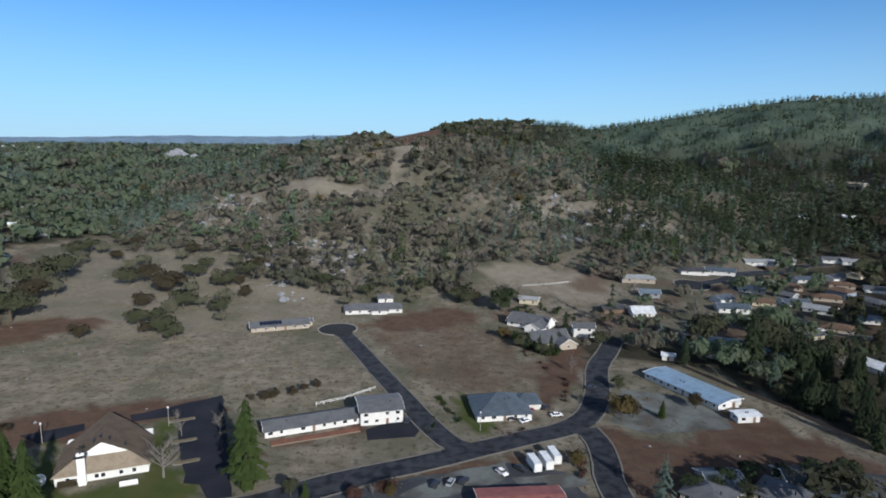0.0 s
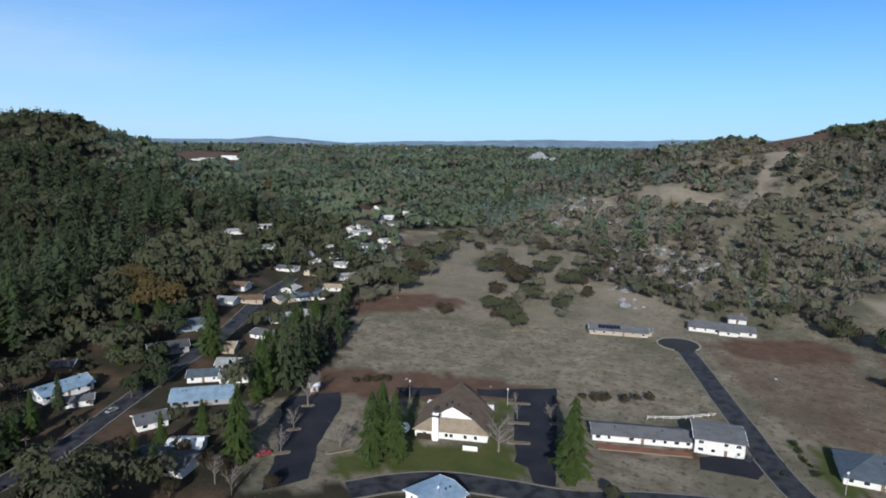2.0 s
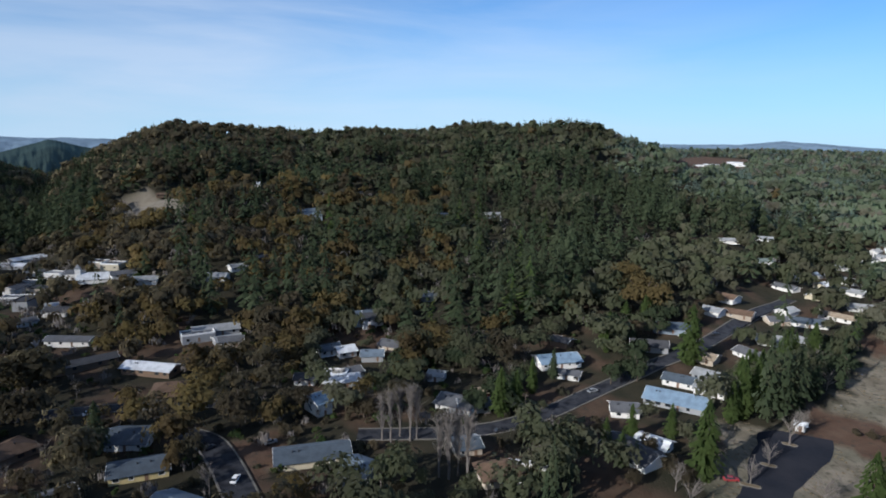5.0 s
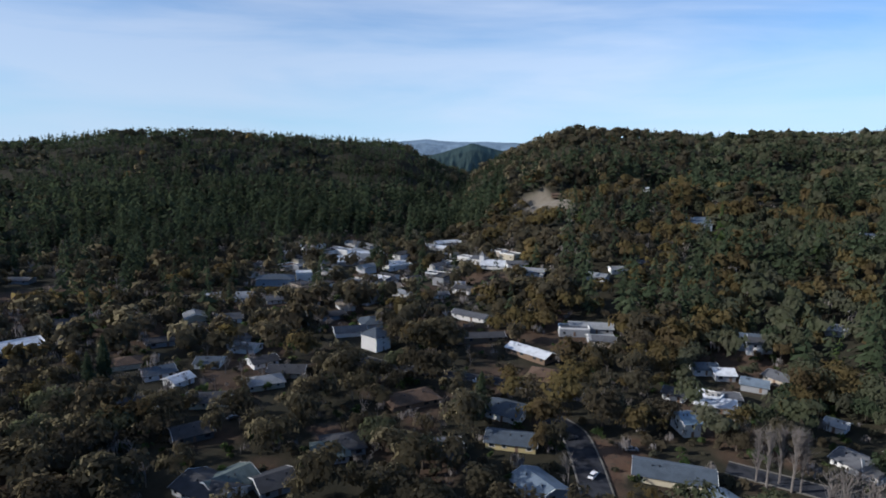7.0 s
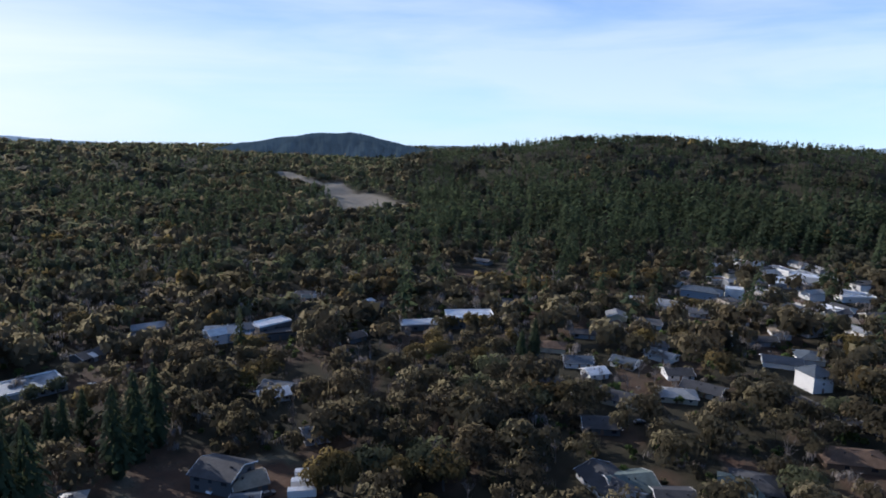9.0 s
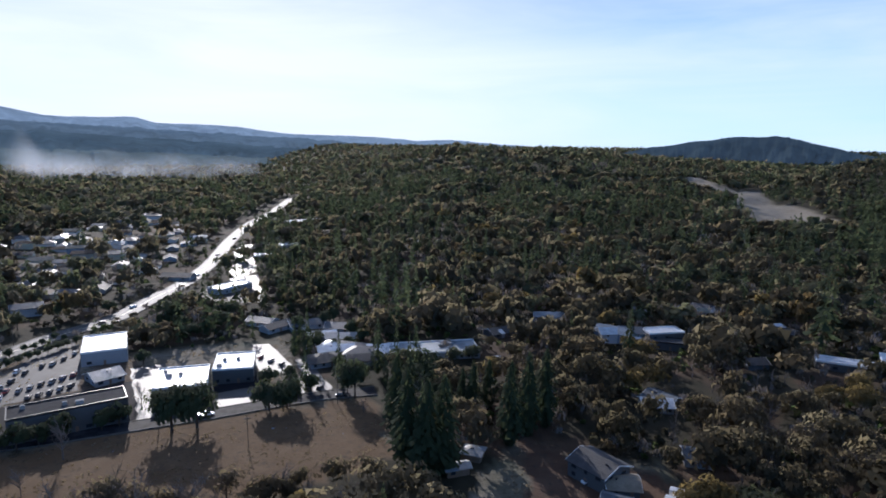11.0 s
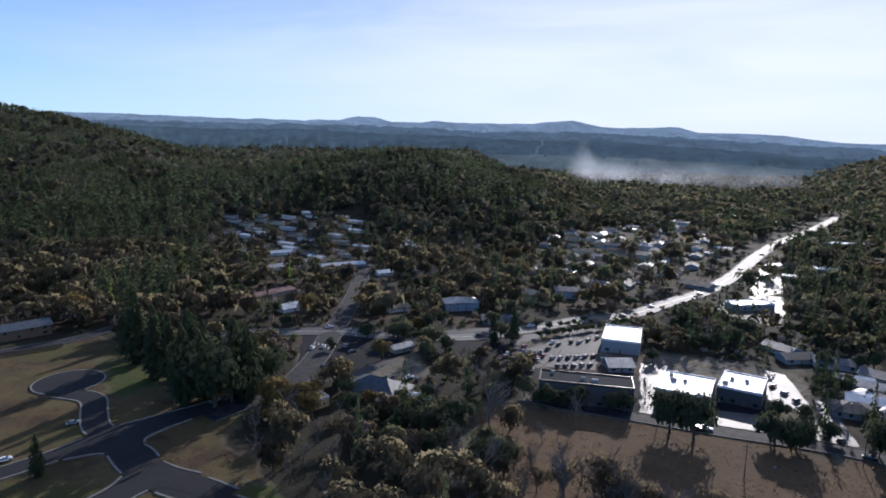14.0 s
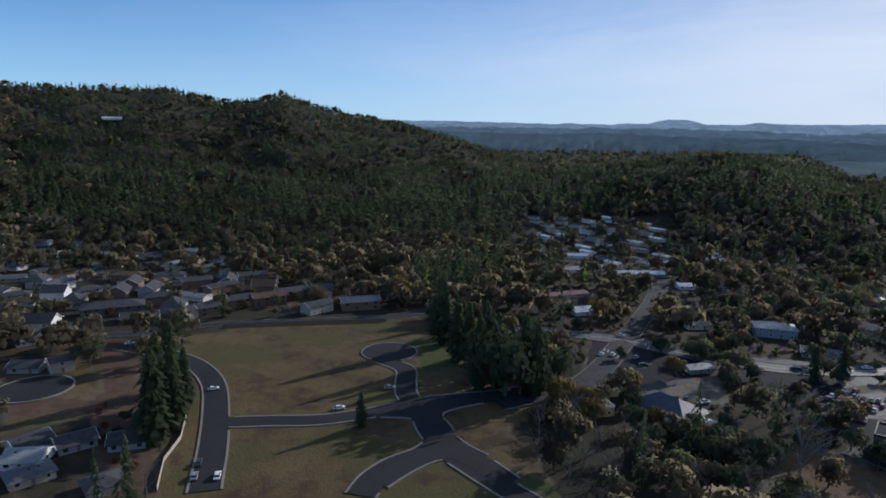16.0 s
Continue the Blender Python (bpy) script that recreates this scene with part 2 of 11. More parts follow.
def mesh_from(name, verts, faces_tri=None, faces=None, smooth_faces=False):
    me = bpy.data.meshes.new(name)
    if faces_tri is not None:
        v, f = np.asarray(verts, np.float32), np.asarray(faces_tri, np.int32)
        me.vertices.add(len(v))
        me.vertices.foreach_set("co", v.ravel())
        me.loops.add(f.size)
        me.loops.foreach_set("vertex_index", f.ravel())
        me.polygons.add(len(f))
        me.polygons.foreach_set("loop_start", np.arange(0, f.size, f.shape[1], dtype=np.int32))
        me.update(calc_edges=True)
    else:
        me.from_pydata([tuple(p) for p in verts], [], faces)
        me.update()
    if smooth_faces:
        me.polygons.foreach_set("use_smooth", np.ones(len(me.polygons), bool))
    return me


# ---- plan of roads and ground cover ----
ROADS, CIRCLES, FIELDS = [], [], []


def road(kind, width, line):
    """A road along a line, rounded between its points."""
    p = np.array(line, float)
    p = np.vstack([2 * p[0] - p[1], p, 2 * p[-1] - p[-2]])
    pts = []
    for i in range(1, len(p) - 2):
        n = max(2, int(np.hypot(*(p[i + 1] - p[i])) / 2.2))
        for t in np.arange(n) / n:
            pts.append(0.5 * (2 * p[i] + (p[i + 1] - p[i - 1]) * t + (2 * p[i - 1] - 5 * p[i] + 4 * p[i + 1] - p[i + 2]) * t ** 2
                              + (3 * p[i] - p[i - 1] - 3 * p[i + 1] + p[i + 2]) * t ** 3))
    pts.append(p[-2])
    ROADS.append((kind, width, np.array(pts)))


def turning_circle(x, y, r):
    CIRCLES.append((x, y, r))


def field(kind, line):
    FIELDS.append((kind, np.array(line, float)))


road("street", 8.5, [(-55.2, 320.5), (-44.7, 299.7), (-24.5, 253.7), (-14.1, 230.4), (-6.3, 212.4), (2.4, 196.0), (8.1, 190.8)])
road("street", 9.5, [(-108.5, 127), (-99.2, 138), (-87.4, 146.9), (-69.9, 152.8), (-55.4, 156.5), (-38.8, 163.5), (-21.2, 173.7)])
road("street", 9.5, [(-48.1, 159.6), (-35.0, 167.7), (-22.2, 173.9), (-7.1, 180.2), (10.7, 189.1), (29.8, 198.7), (44.0, 205.6), (55.0, 217.0), (63.1, 237.0), (70.3, 265.7), (80.1, 286.8), (87.8, 304.6)])
road("street", 8.5, [(51.6, 206.0), (53.5, 194.3), (52.6, 181.4), (51.0, 171.2), (51.5, 150.0)])
road("street", 8, [(-200.6, 23.6), (-197.1, 39.6), (-194.1, 55.8), (-194.6, 73.5), (-201, 94.3), (-210.6, 113.1), (-222, 135.4), (-234.7, 161.7), (-244.4, 185.8), (-263, 220.1), (-296.7, 272.7), (-322, 318.6)])
road("street", 8, [(87.8, 304.6), (116.9, 309.7), (149.4, 330.8), (175.3, 339.4), (199.1, 330.7), (215.7, 317.7), (231.1, 310.4)])
road("street", 9, [(166.9, 413.6), (187.8, 422.1), (210.7, 437.9), (280.8, 490.3), (318.4, 500.3)])
road("street", 8, [(199.2, 425.7), (199.4, 388.9), (206.5, 355.3), (204.7, 329.6)])
road("new_street", 9, [(315.2, 89.9), (305.4, 74.4), (293.5, 58.6), (277.1, 47.1), (256.1, 39.1), (228.7, 34.8), (202.3, 32.2), (184.5, 31.3), (174.8, 30.9)])
road("new_street", 8.5, [(273.4, -32.7), (260.6, -40.6), (245.5, -38.7), (232.7, -37.1), (217.0, -39.5), (199.2, -40.2), (185.6, -42.6), (172.6, -48.3), (161.4, -53.9), (153.2, -58.1), (145.6, -62.0), (138.5, -66.0)])
road("new_street", 8, [(220.3, 33.1), (218.0, 14.1), (215.7, -3.4), (218.8, -23.9), (224.2, -39.7), (225.6, -55.8), (226.0, -72.2), (228.7, -91.4)])
road("new_street", 9, [(190.6, -41.0), (184.0, -34.4), (179.7, -25.5), (172.7, -17.8), (164.0, -12.8)])
road("street", 8, [(337.6, 128.1), (334.3, 104.9), (336.8, 82.6), (340.7, 70.2), (346.1, 43.3), (345.0, 14.1), (343.2, -19.3), (345.5, -48.1), (353.2, -67.7), (362.8, -92.7)])
road("highway", 12, [(324.6, -998.6), (288.4, -798.5), (277.1, -702.3), (251.9, -587.2), (221.6, -477), (207.8, -404.8), (206.6, -361.1), (204.4, -315.6), (214.7, -282.7), (220.9, -245.2), (228, -214.4), (241.4, -193), (257.9, -175.6), (277.7, -161), (290.7, -143), (304.6, -121.6), (315, -105)])
road("street", 11, [(425.3, -268.5), (352.6, -216.9), (304.8, -178), (269.9, -148.4), (243.6, -125.5), (224.7, -102.6), (219.8, -80.2), (217.2, -69.5)])
road("street", 8, [(160.4, -174.4), (143.6, -182.2), (118.3, -196.1), (99.1, -206.4), (80.7, -217.5), (62.3, -227.6), (43.5, -234)])
# rounded corners of the new streets' junction
road("new_street", 8.5, [(218.1, -25.3), (214.9, -35.9), (207.0, -42.6), (195.7, -43.3), (186.1, -38.0), (179.8, -28.5), (173.5, -21.0)])
road("new_street", 8.5, [(228.0, -84.6), (223.8, -66.7), (220.3, -52.7), (215.1, -44.0), (202.7, -42.2), (187.8, -45.6), (177.0, -51.4)])
road("new_street", 8.5, [(169.8, -18.0), (177.2, -26.7), (182.9, -36.6), (182.9, -44.4), (175.4, -51.0), (162.3, -56.6)])
road("street", 9, [(-215.3, -34.3), (-206.5, -25.2), (-190.1, -18.7), (-169.5, -12.7), (-161.7, -10.6)])
road("street", 7, [(-235.2, -19.5), (-242, -38.3), (-242.8, -74.7), (-243, -108.3), (-250.1, -140.8)])
turning_circle(-55.0, 319.5, 10)
turning_circle(284.5, -36.8, 13)
turning_circle(265.6, 108.8, 14)
turning_circle(170.6, 413.2, 12)

field("open", [(-168.4, 186.2), (-221.9, 265.4), (-233.9, 330.6), (-340.7, 543), (-320.6, 604.2), (-243, 478.9), (-212.4, 400.1), (-150.1, 424.2), (-101, 399.4), (-62.7, 374.8), (-5.7, 395), (26.6, 364), (51.7, 284.3), (67.7, 279.9), (52.3, 203.4), (-119.6, 123.6), (-149.4, 156)])
field("open", [(-41.6, 314.3), (16.9, 366.6), (28.1, 444.1), (107.3, 430.8), (120.8, 393.9), (92, 351.1), (57.6, 275), (83.9, 275.5), (120.6, 269.2), (147.8, 191.6), (128.8, 164.6), (-44.2, 161)])
field("open", [(-387.3, 538.1), (-337.1, 620.3), (-272.8, 526.5), (-200.7, 481.9), (-157.9, 473.4), (-119.9, 376.4), (-128.4, 301.8), (-220.1, 298.7)])
field("pale", [(28.1, 444.1), (58.5, 457.3), (107.3, 430.8), (120.8, 393.9), (97.5, 373.5), (65.8, 394.5), (34.3, 415.6)])
field("pale", [(-170.6, 678.9), (-125.8, 623.4), (-57.1, 611.3), (-57.4, 682.6), (-58, 772.8), (-20.7, 829.7), (-21.7, 761.7), (-42.3, 695.7), (-40.7, 631.7), (-88.9, 601.5), (-121.4, 599.8), (-149.6, 627.4)])
field("soil", [(-384.5, 4579.9), (32.5, 1407.6), (62.1, 1362.6), (-17.9, 835.8), (-68.6, 816.1)])
field("soil", [(-42.9, 324.2), (-26.6, 352), (6.6, 365.9), (22.7, 348.3), (18.7, 334.5), (-23.9, 315.1)])
field("soil", [(56.8, 208.4), (79.8, 194.2), (113.5, 226.1), (140.3, 181), (128.8, 164.6), (55.3, 162.9)])
field("soil", [(50.8, 298.7), (69.8, 308.2), (67.9, 274.7), (50, 235.8), (39.2, 224.6), (39.4, 240.8)])
field("gravel", [(74.3, 241.8), (95.5, 236.4), (106.8, 216.1), (104.7, 207), (73, 202.2), (61.6, 211.2)])
field("rocky", [(-120.7, 501.7), (-63.4, 485.9), (-57.8, 441.2), (-97.4, 435.2), (-153.4, 472.7)])
field("rocky", [(62.3, 585.7), (126, 639.7), (215.9, 565.2), (213.9, 544.5), (141.9, 579.9), (69.4, 553.7)])
field("rocky", [(-241.6, 661.2), (-179.4, 632), (-156, 564.9), (-212.2, 563.4)])
field("rocky", [(-217.5, 551.4), (-241.8, 638.9), (-220.8, 660.4), (-177.8, 613.6), (-159.8, 543.1), (-180.7, 530.2)])
field("rocky", [(-160.6, 469.7), (-149.3, 501.8), (-99.1, 479.9), (-69.8, 496.8), (-55.4, 455.5), (-68.3, 416.9), (-105.1, 428.5), (-134.0, 434.8)])
field("rocky", [(-120.9, 397.8), (-101.1, 429.0), (-77.3, 401.5), (-89.4, 371.1), (-112.1, 380.6)])
field("rocky", [(56.0, 566.5), (83.2, 605.1), (115.8, 643.0), (148.1, 613.0), (199.8, 588.3), (189.9, 563.5), (142.3, 584.4), (103.5, 594.0), (65.7, 540.4)])
field("rocky", [(196.0, 568.0), (218.0, 562.7), (218.3, 537.0), (198.8, 546.0)])
field("rocky", [(109.6, 558.0), (137.4, 552.1), (119.7, 495.2), (95.0, 502.9)])
field("pale", [(-158.6, 621.5), (-161.3, 662.1), (-118.0, 629.4), (-58.5, 614.4), (-51.7, 670.0), (-45.2, 631.1), (-55.5, 584.6), (-91.4, 608.1), (-112.2, 598.7), (-139.4, 619.6)])
field("soil", [(-735.5, 512.0), (-1748.2, 1252.0), (-1827.9, 1396.3), (-1655.8, 1426.1), (-1327.1, 1134.8), (-804.8, 614.6)])
field("pale", [(-675.1, -162.2), (-678.0, -136.4), (-599.1, -86.5), (-568.8, -84.3), (-561.9, -108.2), (-582.3, -123.9)])
field("pale", [(-694.5, -43.3), (-740.5, 0.8), (-645.7, -2.7), (-671.7, -36.9)])
field("lot", [(230.8, -112.9), (273.6, -136.2), (283.8, -156.7), (253.1, -190.0), (236.1, -230.4), (222.6, -236.4), (218.7, -213.4), (238.6, -179.0), (222.3, -154.3), (218.0, -131.9)])
field("lawn", [(-121.2, 127.7), (-116.9, 138.2), (-110.5, 153.3), (-133.8, 193.2), (-129.5, 194.9), (-106.7, 160.8), (-87.7, 173.1), (-98.7, 203.3), (-96.1, 207.9), (-84, 180.4), (-74.1, 166.2), (-69.7, 167), (-68.4, 160), (-74, 154.1), (-97.8, 147.5), (-110.4, 138.4)])
field("lawn", [(-124.0, 137.1), (-122.2, 145.4), (-116.4, 148.6), (-108.9, 136.6), (-115.6, 129.5)])
field("lawn", [(2.4, 229), (11.5, 234.7), (14.7, 212.5), (22.6, 209.8), (20, 203), (14, 201.5), (8.4, 209.8)])
field("soil", [(-185.1, 196.6), (-151.5, 210.1), (-116, 227.1), (-82.4, 226.5), (-78.5, 216.2), (-163.3, 173.1)])
field("pale", [(-310.8, -1068.0), (-386.3, -1169.0), (-349.2, -981.3), (-421.3, -1007.4), (-383.6, -912.2), (-401.0, -809.7), (-379.2, -685.7), (-357.4, -666.7), (-322.2, -680.1), (-277.5, -628.9), (-257.1, -628.5), (-308.7, -786.8), (-324.5, -911.4), (-291.2, -952.3)])
field("soil", [(-252, -400.3), (-312.1, -377.8), (-261.7, -331.1), (-224, -348.2)])
field("pale", [(-674.2, -142), (-670, -116.4), (-580.3, -74.2), (-567.3, -93.5), (-571.5, -115.3)])
field("pale", [(-701.1, -35.5), (-746, -0.7), (-697, -3.6), (-694.4, -28.8)])
field("meadow", [(323.2, 61.3), (342.7, 29.9), (343.6, -61.2), (299.7, -71.2), (265.6, -71.3), (226.1, -101.8), (196.6, -67.8), (152.6, -70.3), (174.4, 44.5), (248.3, 48.4)])
field("meadow", [(303.6, 136.8), (292.5, 75.3), (239.3, 56.8), (227, 104.7)])
field("meadow", [(323.2, 61.3), (338.7, 29.5), (339.6, -15.8), (341.6, -60.9), (309.8, -67.4), (298.3, -53.2), (308.4, -19.9), (310.3, 40.8)])
field("lawn", [(302.5, -52.5), (295.4, -67.2), (262.4, -67.8), (252.1, -50), (269.6, -48.7)])
field("meadow", [(163.2, -16.3), (176.8, -28.2), (176.4, -40.7), (155.9, -51)])
field("lawn", [(171, -59.4), (162.6, -67.3), (152.6, -70.3), (154.1, -58.9)])
field("meadow", [(198.1, 27.6), (205.9, 6.4), (172, -0.7), (163.7, -10), (171, 26)])
# brown soil, carried on nearer in place of the houses' shadow
field("soil", [(315.7, 100.7), (310.0, 81.7), (233.4, 60.2), (184.8, 43.7), (191.4, 64.6)])
field("soil", [(261.2, 119), (256.5, 93.5), (248.7, 65), (239.9, 62.9), (236.3, 108.6)])
field("open", [(166.5, -155.8), (147.7, -180.2), (89.4, -210.8), (42.6, -230.1), (37, -208.7), (24.8, -184.3), (136.5, -101.3)])
field("tilled", [(165.8, -155.1), (146.4, -178.6), (88.6, -209), (42.4, -229.1), (37.7, -207.6), (26.1, -183.2), (121.6, -113)])
field("open", [(307.6, -151.8), (258.2, -189), (198.1, -160.5), (227.7, -110.3)])
field("open", [(209, -227.6), (205.8, -281.9), (162.8, -262.6), (103.2, -296.5), (73, -240.2), (160.4, -174.4)])
field("lot", [(180, -205.3), (199.7, -234.5), (207.7, -264.2), (206.2, -285.3), (178.7, -250.9), (160.6, -222)])
field("lot", [(184, -185.1), (199.6, -217.3), (198.6, -235.4), (178.1, -204.3), (173.3, -188.5)])
field("sealed", [(180.5, -202.1), (144.7, -233.9), (120.3, -196), (157.8, -174.2)])
field("sealed", [(132.9, -229.3), (102, -257.5), (84.1, -217.3), (114.9, -198.1)])
field("lot", [(218, -220.4), (221.3, -269.9), (217.1, -297.2), (208.2, -286.3), (208.6, -254.4), (205.6, -215.7)])
field("paving", [(153.1, -246.3), (142.6, -253.7), (118.6, -205.2), (121, -195.6)])
field("paving", [(113.3, -283.2), (105.7, -286.1), (83.6, -255.7), (84.5, -249.1), (94.1, -247.7), (104.4, -259.8)])
field("paving", [(105.5, -224.4), (93.7, -232.8), (86.2, -219.7), (100.4, -211.4)])
field("paving", [(83.1, -245.3), (75.6, -244.6), (71.1, -229.2), (76.6, -227.5)])
field("paving", [(86.9, -265.1), (82.6, -267.5), (61.1, -234.2), (67.2, -229.4)])
field("sealed", [(300.3, -150.8), (259, -182.8), (228.8, -169.9), (225.3, -131.8), (243.7, -118.6)])
field("paving", [(264.8, -725.1), (221.3, -707.2), (222.5, -672.1), (255.2, -690.3)])
field("paving", [(182.8, -424.3), (168, -436.8), (143.8, -380.8), (175.3, -375.1)])
field("paving", [(229.5, -542.5), (220.9, -569.7), (210.7, -530.7), (203.4, -476.4)])
field("sealed", [(247.6, -198), (215.1, -234.2), (202.6, -204.7), (221.2, -176.5)])
field("open", [(-11.1, -202.7), (-28.9, -190.8), (-56.6, -185.5), (-60.7, -153.4), (0.6, -166)])
field("soil", [(-11, -200.7), (-32, -186.3), (-56.4, -178.3), (-59.2, -154), (-15, -163.3)])
field("soil", [(-201.9, -20.8), (-209.9, -7.4), (-205, -1.3), (-189, -1.2), (-175.8, -8), (-189.5, -14.1)])
field("soil", [(-175.9, -112.9), (-189.3, -97.6), (-185.8, -91.3), (-167.9, -103.1)])
field("soil", [(-246.8, 303.2), (-221.3, 332), (-198.7, 299), (-223.2, 272.2)])
field("open", [(-184, 154), (-156.2, 184.8), (-112.4, 131.5), (-129.6, 108.5)])
field("sealed", [(-169.0, 160.4), (-168.2, 167.4), (-158.0, 180.6), (-148.8, 172.2), (-133.6, 141.9), (-122.5, 125.4), (-129.0, 112.8), (-141.0, 129.7)])
field("sealed", [(-101.1, 221), (-85.7, 231.7), (-56.6, 157.1), (-61.4, 154.2), (-69.7, 167), (-74.7, 168.2)])
field("sealed", [(-26.3, 203.3), (-9.1, 215.8), (-6.2, 207.9), (-8.4, 198.8), (-24.4, 195.5)])
field("brown", [(-38.4, 312.6), (16, 345.6), (46, 260), (29.1, 241.3), (2.4, 232)])
field("soil", [(-245.0, 287.1), (-241.2, 302.9), (-217.1, 332.2), (-188.1, 336.6), (-179.9, 321.4), (-204.2, 306.5), (-222.2, 290.5), (-227.6, 277.1)])
field("soil", [(-57.2, 191.6), (-27.7, 206.1), (-26.2, 202.3), (-55.3, 187)])
field("sealed", [(-141.5, 196.3), (-125.6, 205.7), (-122.4, 200.6), (-132.1, 190.7)])
field("sealed", [(-112.6, 213.1), (-100, 221.5), (-95.8, 212.4), (-108.7, 208.3)])
field("lot", [(-33, 160.7), (-6.4, 172.9), (21.6, 180.7), (38.6, 176.8), (42.8, 161.4)])
field("gravel", [(-12.4, 162.5), (3.9, 176), (20, 181.9), (21.9, 174.6), (13.7, 167.4), (-2.7, 161)])
field("gravel", [(21.7, 172.6), (43.8, 176.7), (44.3, 169.3), (24.9, 165.1)])
field("soil", [(-35.3, 164.3), (-6.6, 177.9), (23.3, 187.6), (40.3, 185.7), (39.8, 178.6), (21.7, 181.7), (-6.4, 172.9), (-33, 160.7)])
field("soil", [(-59.3, 187.9), (-42, 197.6), (-27.7, 206.1), (-25.9, 201.3), (-54.8, 188.2)])
field("meadow", [(178.3, 45.4), (155.3, -71.5), (107, -77.3), (131.1, 43)])
field("estate", [(475.2, 208.7), (465.2, 27.2), (374.7, -31.3), (329, -3.2), (329, 97), (315.6, 141.8)])
field("estate", [(698.8, -255.4), (600.8, -376.5), (430.5, -291.7), (404.5, -225.2), (480.1, -175.1)])
field("estate", [(351.6, -356.9), (443.3, -540.5), (422.5, -763.9), (274.3, -568.3), (229.2, -400), (265.7, -324)])
field("estate", [(456.7, -183.1), (395.8, -292.3), (247.3, -250.4), (218.9, -177.8), (227.7, -110.3), (301.1, -135)])
field("estate", [(-263.1, 101.4), (-359.7, 301), (-503.5, 677.3), (-406.1, 601.8), (-262.9, 308), (-209.4, 175.2), (-191.7, 121.5)])
field("open", [(0.6, -170), (-62.1, -157.2), (-54.4, -111.5), (5.8, -123.9)])
field("paving", [(199.4, -456.3), (198.3, -506.6), (172.4, -450.1), (180.4, -418.8)])
field("lot", [(185.7, -383.4), (180.6, -414.3), (141.4, -379.5), (137.3, -359.7), (174.4, -356.6)])
field("paving", [(450.9, -928.3), (440.1, -1016.9), (412.2, -964.6), (416.6, -868.2)])
field("estate", [(96.3, 309.3), (113.5, 394), (205.1, 473.5), (371.7, 512.4), (226.5, 303.9), (153, 293.5)])
field("dry", [(-344.5, 476.5), (-303.4, 556.7), (-197.4, 473.5), (-153.3, 459.1), (-48.9, 370.8), (-54.9, 323.4), (-109.6, 342.9), (-132.1, 311.1), (-259.6, 355.2)])
field("dry", [(-323.2, 515), (-301.4, 568), (-118.7, 380.9), (-80.5, 347.8), (-97.3, 314.3), (-180.5, 298.7), (-233.9, 330.6)])
field("suburb", [(29.2, 348.8), (91.7, 453.8), (376.8, 519.8), (209.3, 279.3), (87.4, 308.9), (57.6, 275)])
field("suburb", [(-199.6, 23.4), (-262, 61.1), (-281.2, 128.1), (-476.3, 363.2), (-562.5, 755.6), (-396.1, 621.5), (-229.4, 264.3), (-176.5, 153.6), (-124.2, 104)])
field("suburb", [(-441.4, -349.5), (-548.3, -298), (-462.4, -89.4), (-328.7, -39.1), (-333.7, 53.8), (-276.9, 71.4), (-276.2, 122.1), (-168.5, 94.1), (-154.7, -129.9)])
field("suburb", [(34.2, -452.7), (-118.2, -385.3), (-297.4, -380.6), (-569.5, -262.3), (-282.6, -109.2), (-198, -72.8), (20.2, -200)])
field("suburb", [(723.3, -255.2), (532.4, -487.6), (411, -1258.6), (169.1, -674.1), (7.6, -419.9), (-9.5, -301.8), (272.7, -89.6)])
field("suburb", [(686.2, 295.3), (579.1, 33), (396.4, -78.1), (345.6, -48.3), (324.6, 69.6), (173.5, 39.9), (182.7, 86.2)])


def inside(poly, x, y):
    """Which of the points lie within the polygon."""
    hit = np.zeros(np.shape(x), bool)
    for (x0, y0), (x1, y1) in zip(poly, np.roll(poly, -1, 0)):
        cross = (y0 > y) != (y1 > y)
        with np.errstate(divide="ignore", invalid="ignore"):
            hit ^= cross & (x < (x1 - x0) * (y - y0) / (y1 - y0 + 1e-12) + x0)
    return hit


def in_fields(kinds, x, y):
    hit = np.zeros(np.shape(x), bool)
    for kind, poly in FIELDS:
        if kind in kinds:
            hit |= inside(poly, x, y)
    return hit


def road_gap(x, y, skip=-1):
    """Distance from the points to the nearest road edge."""
    best = np.full(np.shape(x), 1e9)
    for k, (_, width, pts) in enumerate(ROADS):
        if k == skip:
            continue
        for px, py in pts[::2]:
            best = np.minimum(best, np.hypot(x - px, y - py) - width / 2)
    for cx, cy, cr in CIRCLES:
        best = np.minimum(best, np.hypot(x - cx, y - cy) - cr)
    return best


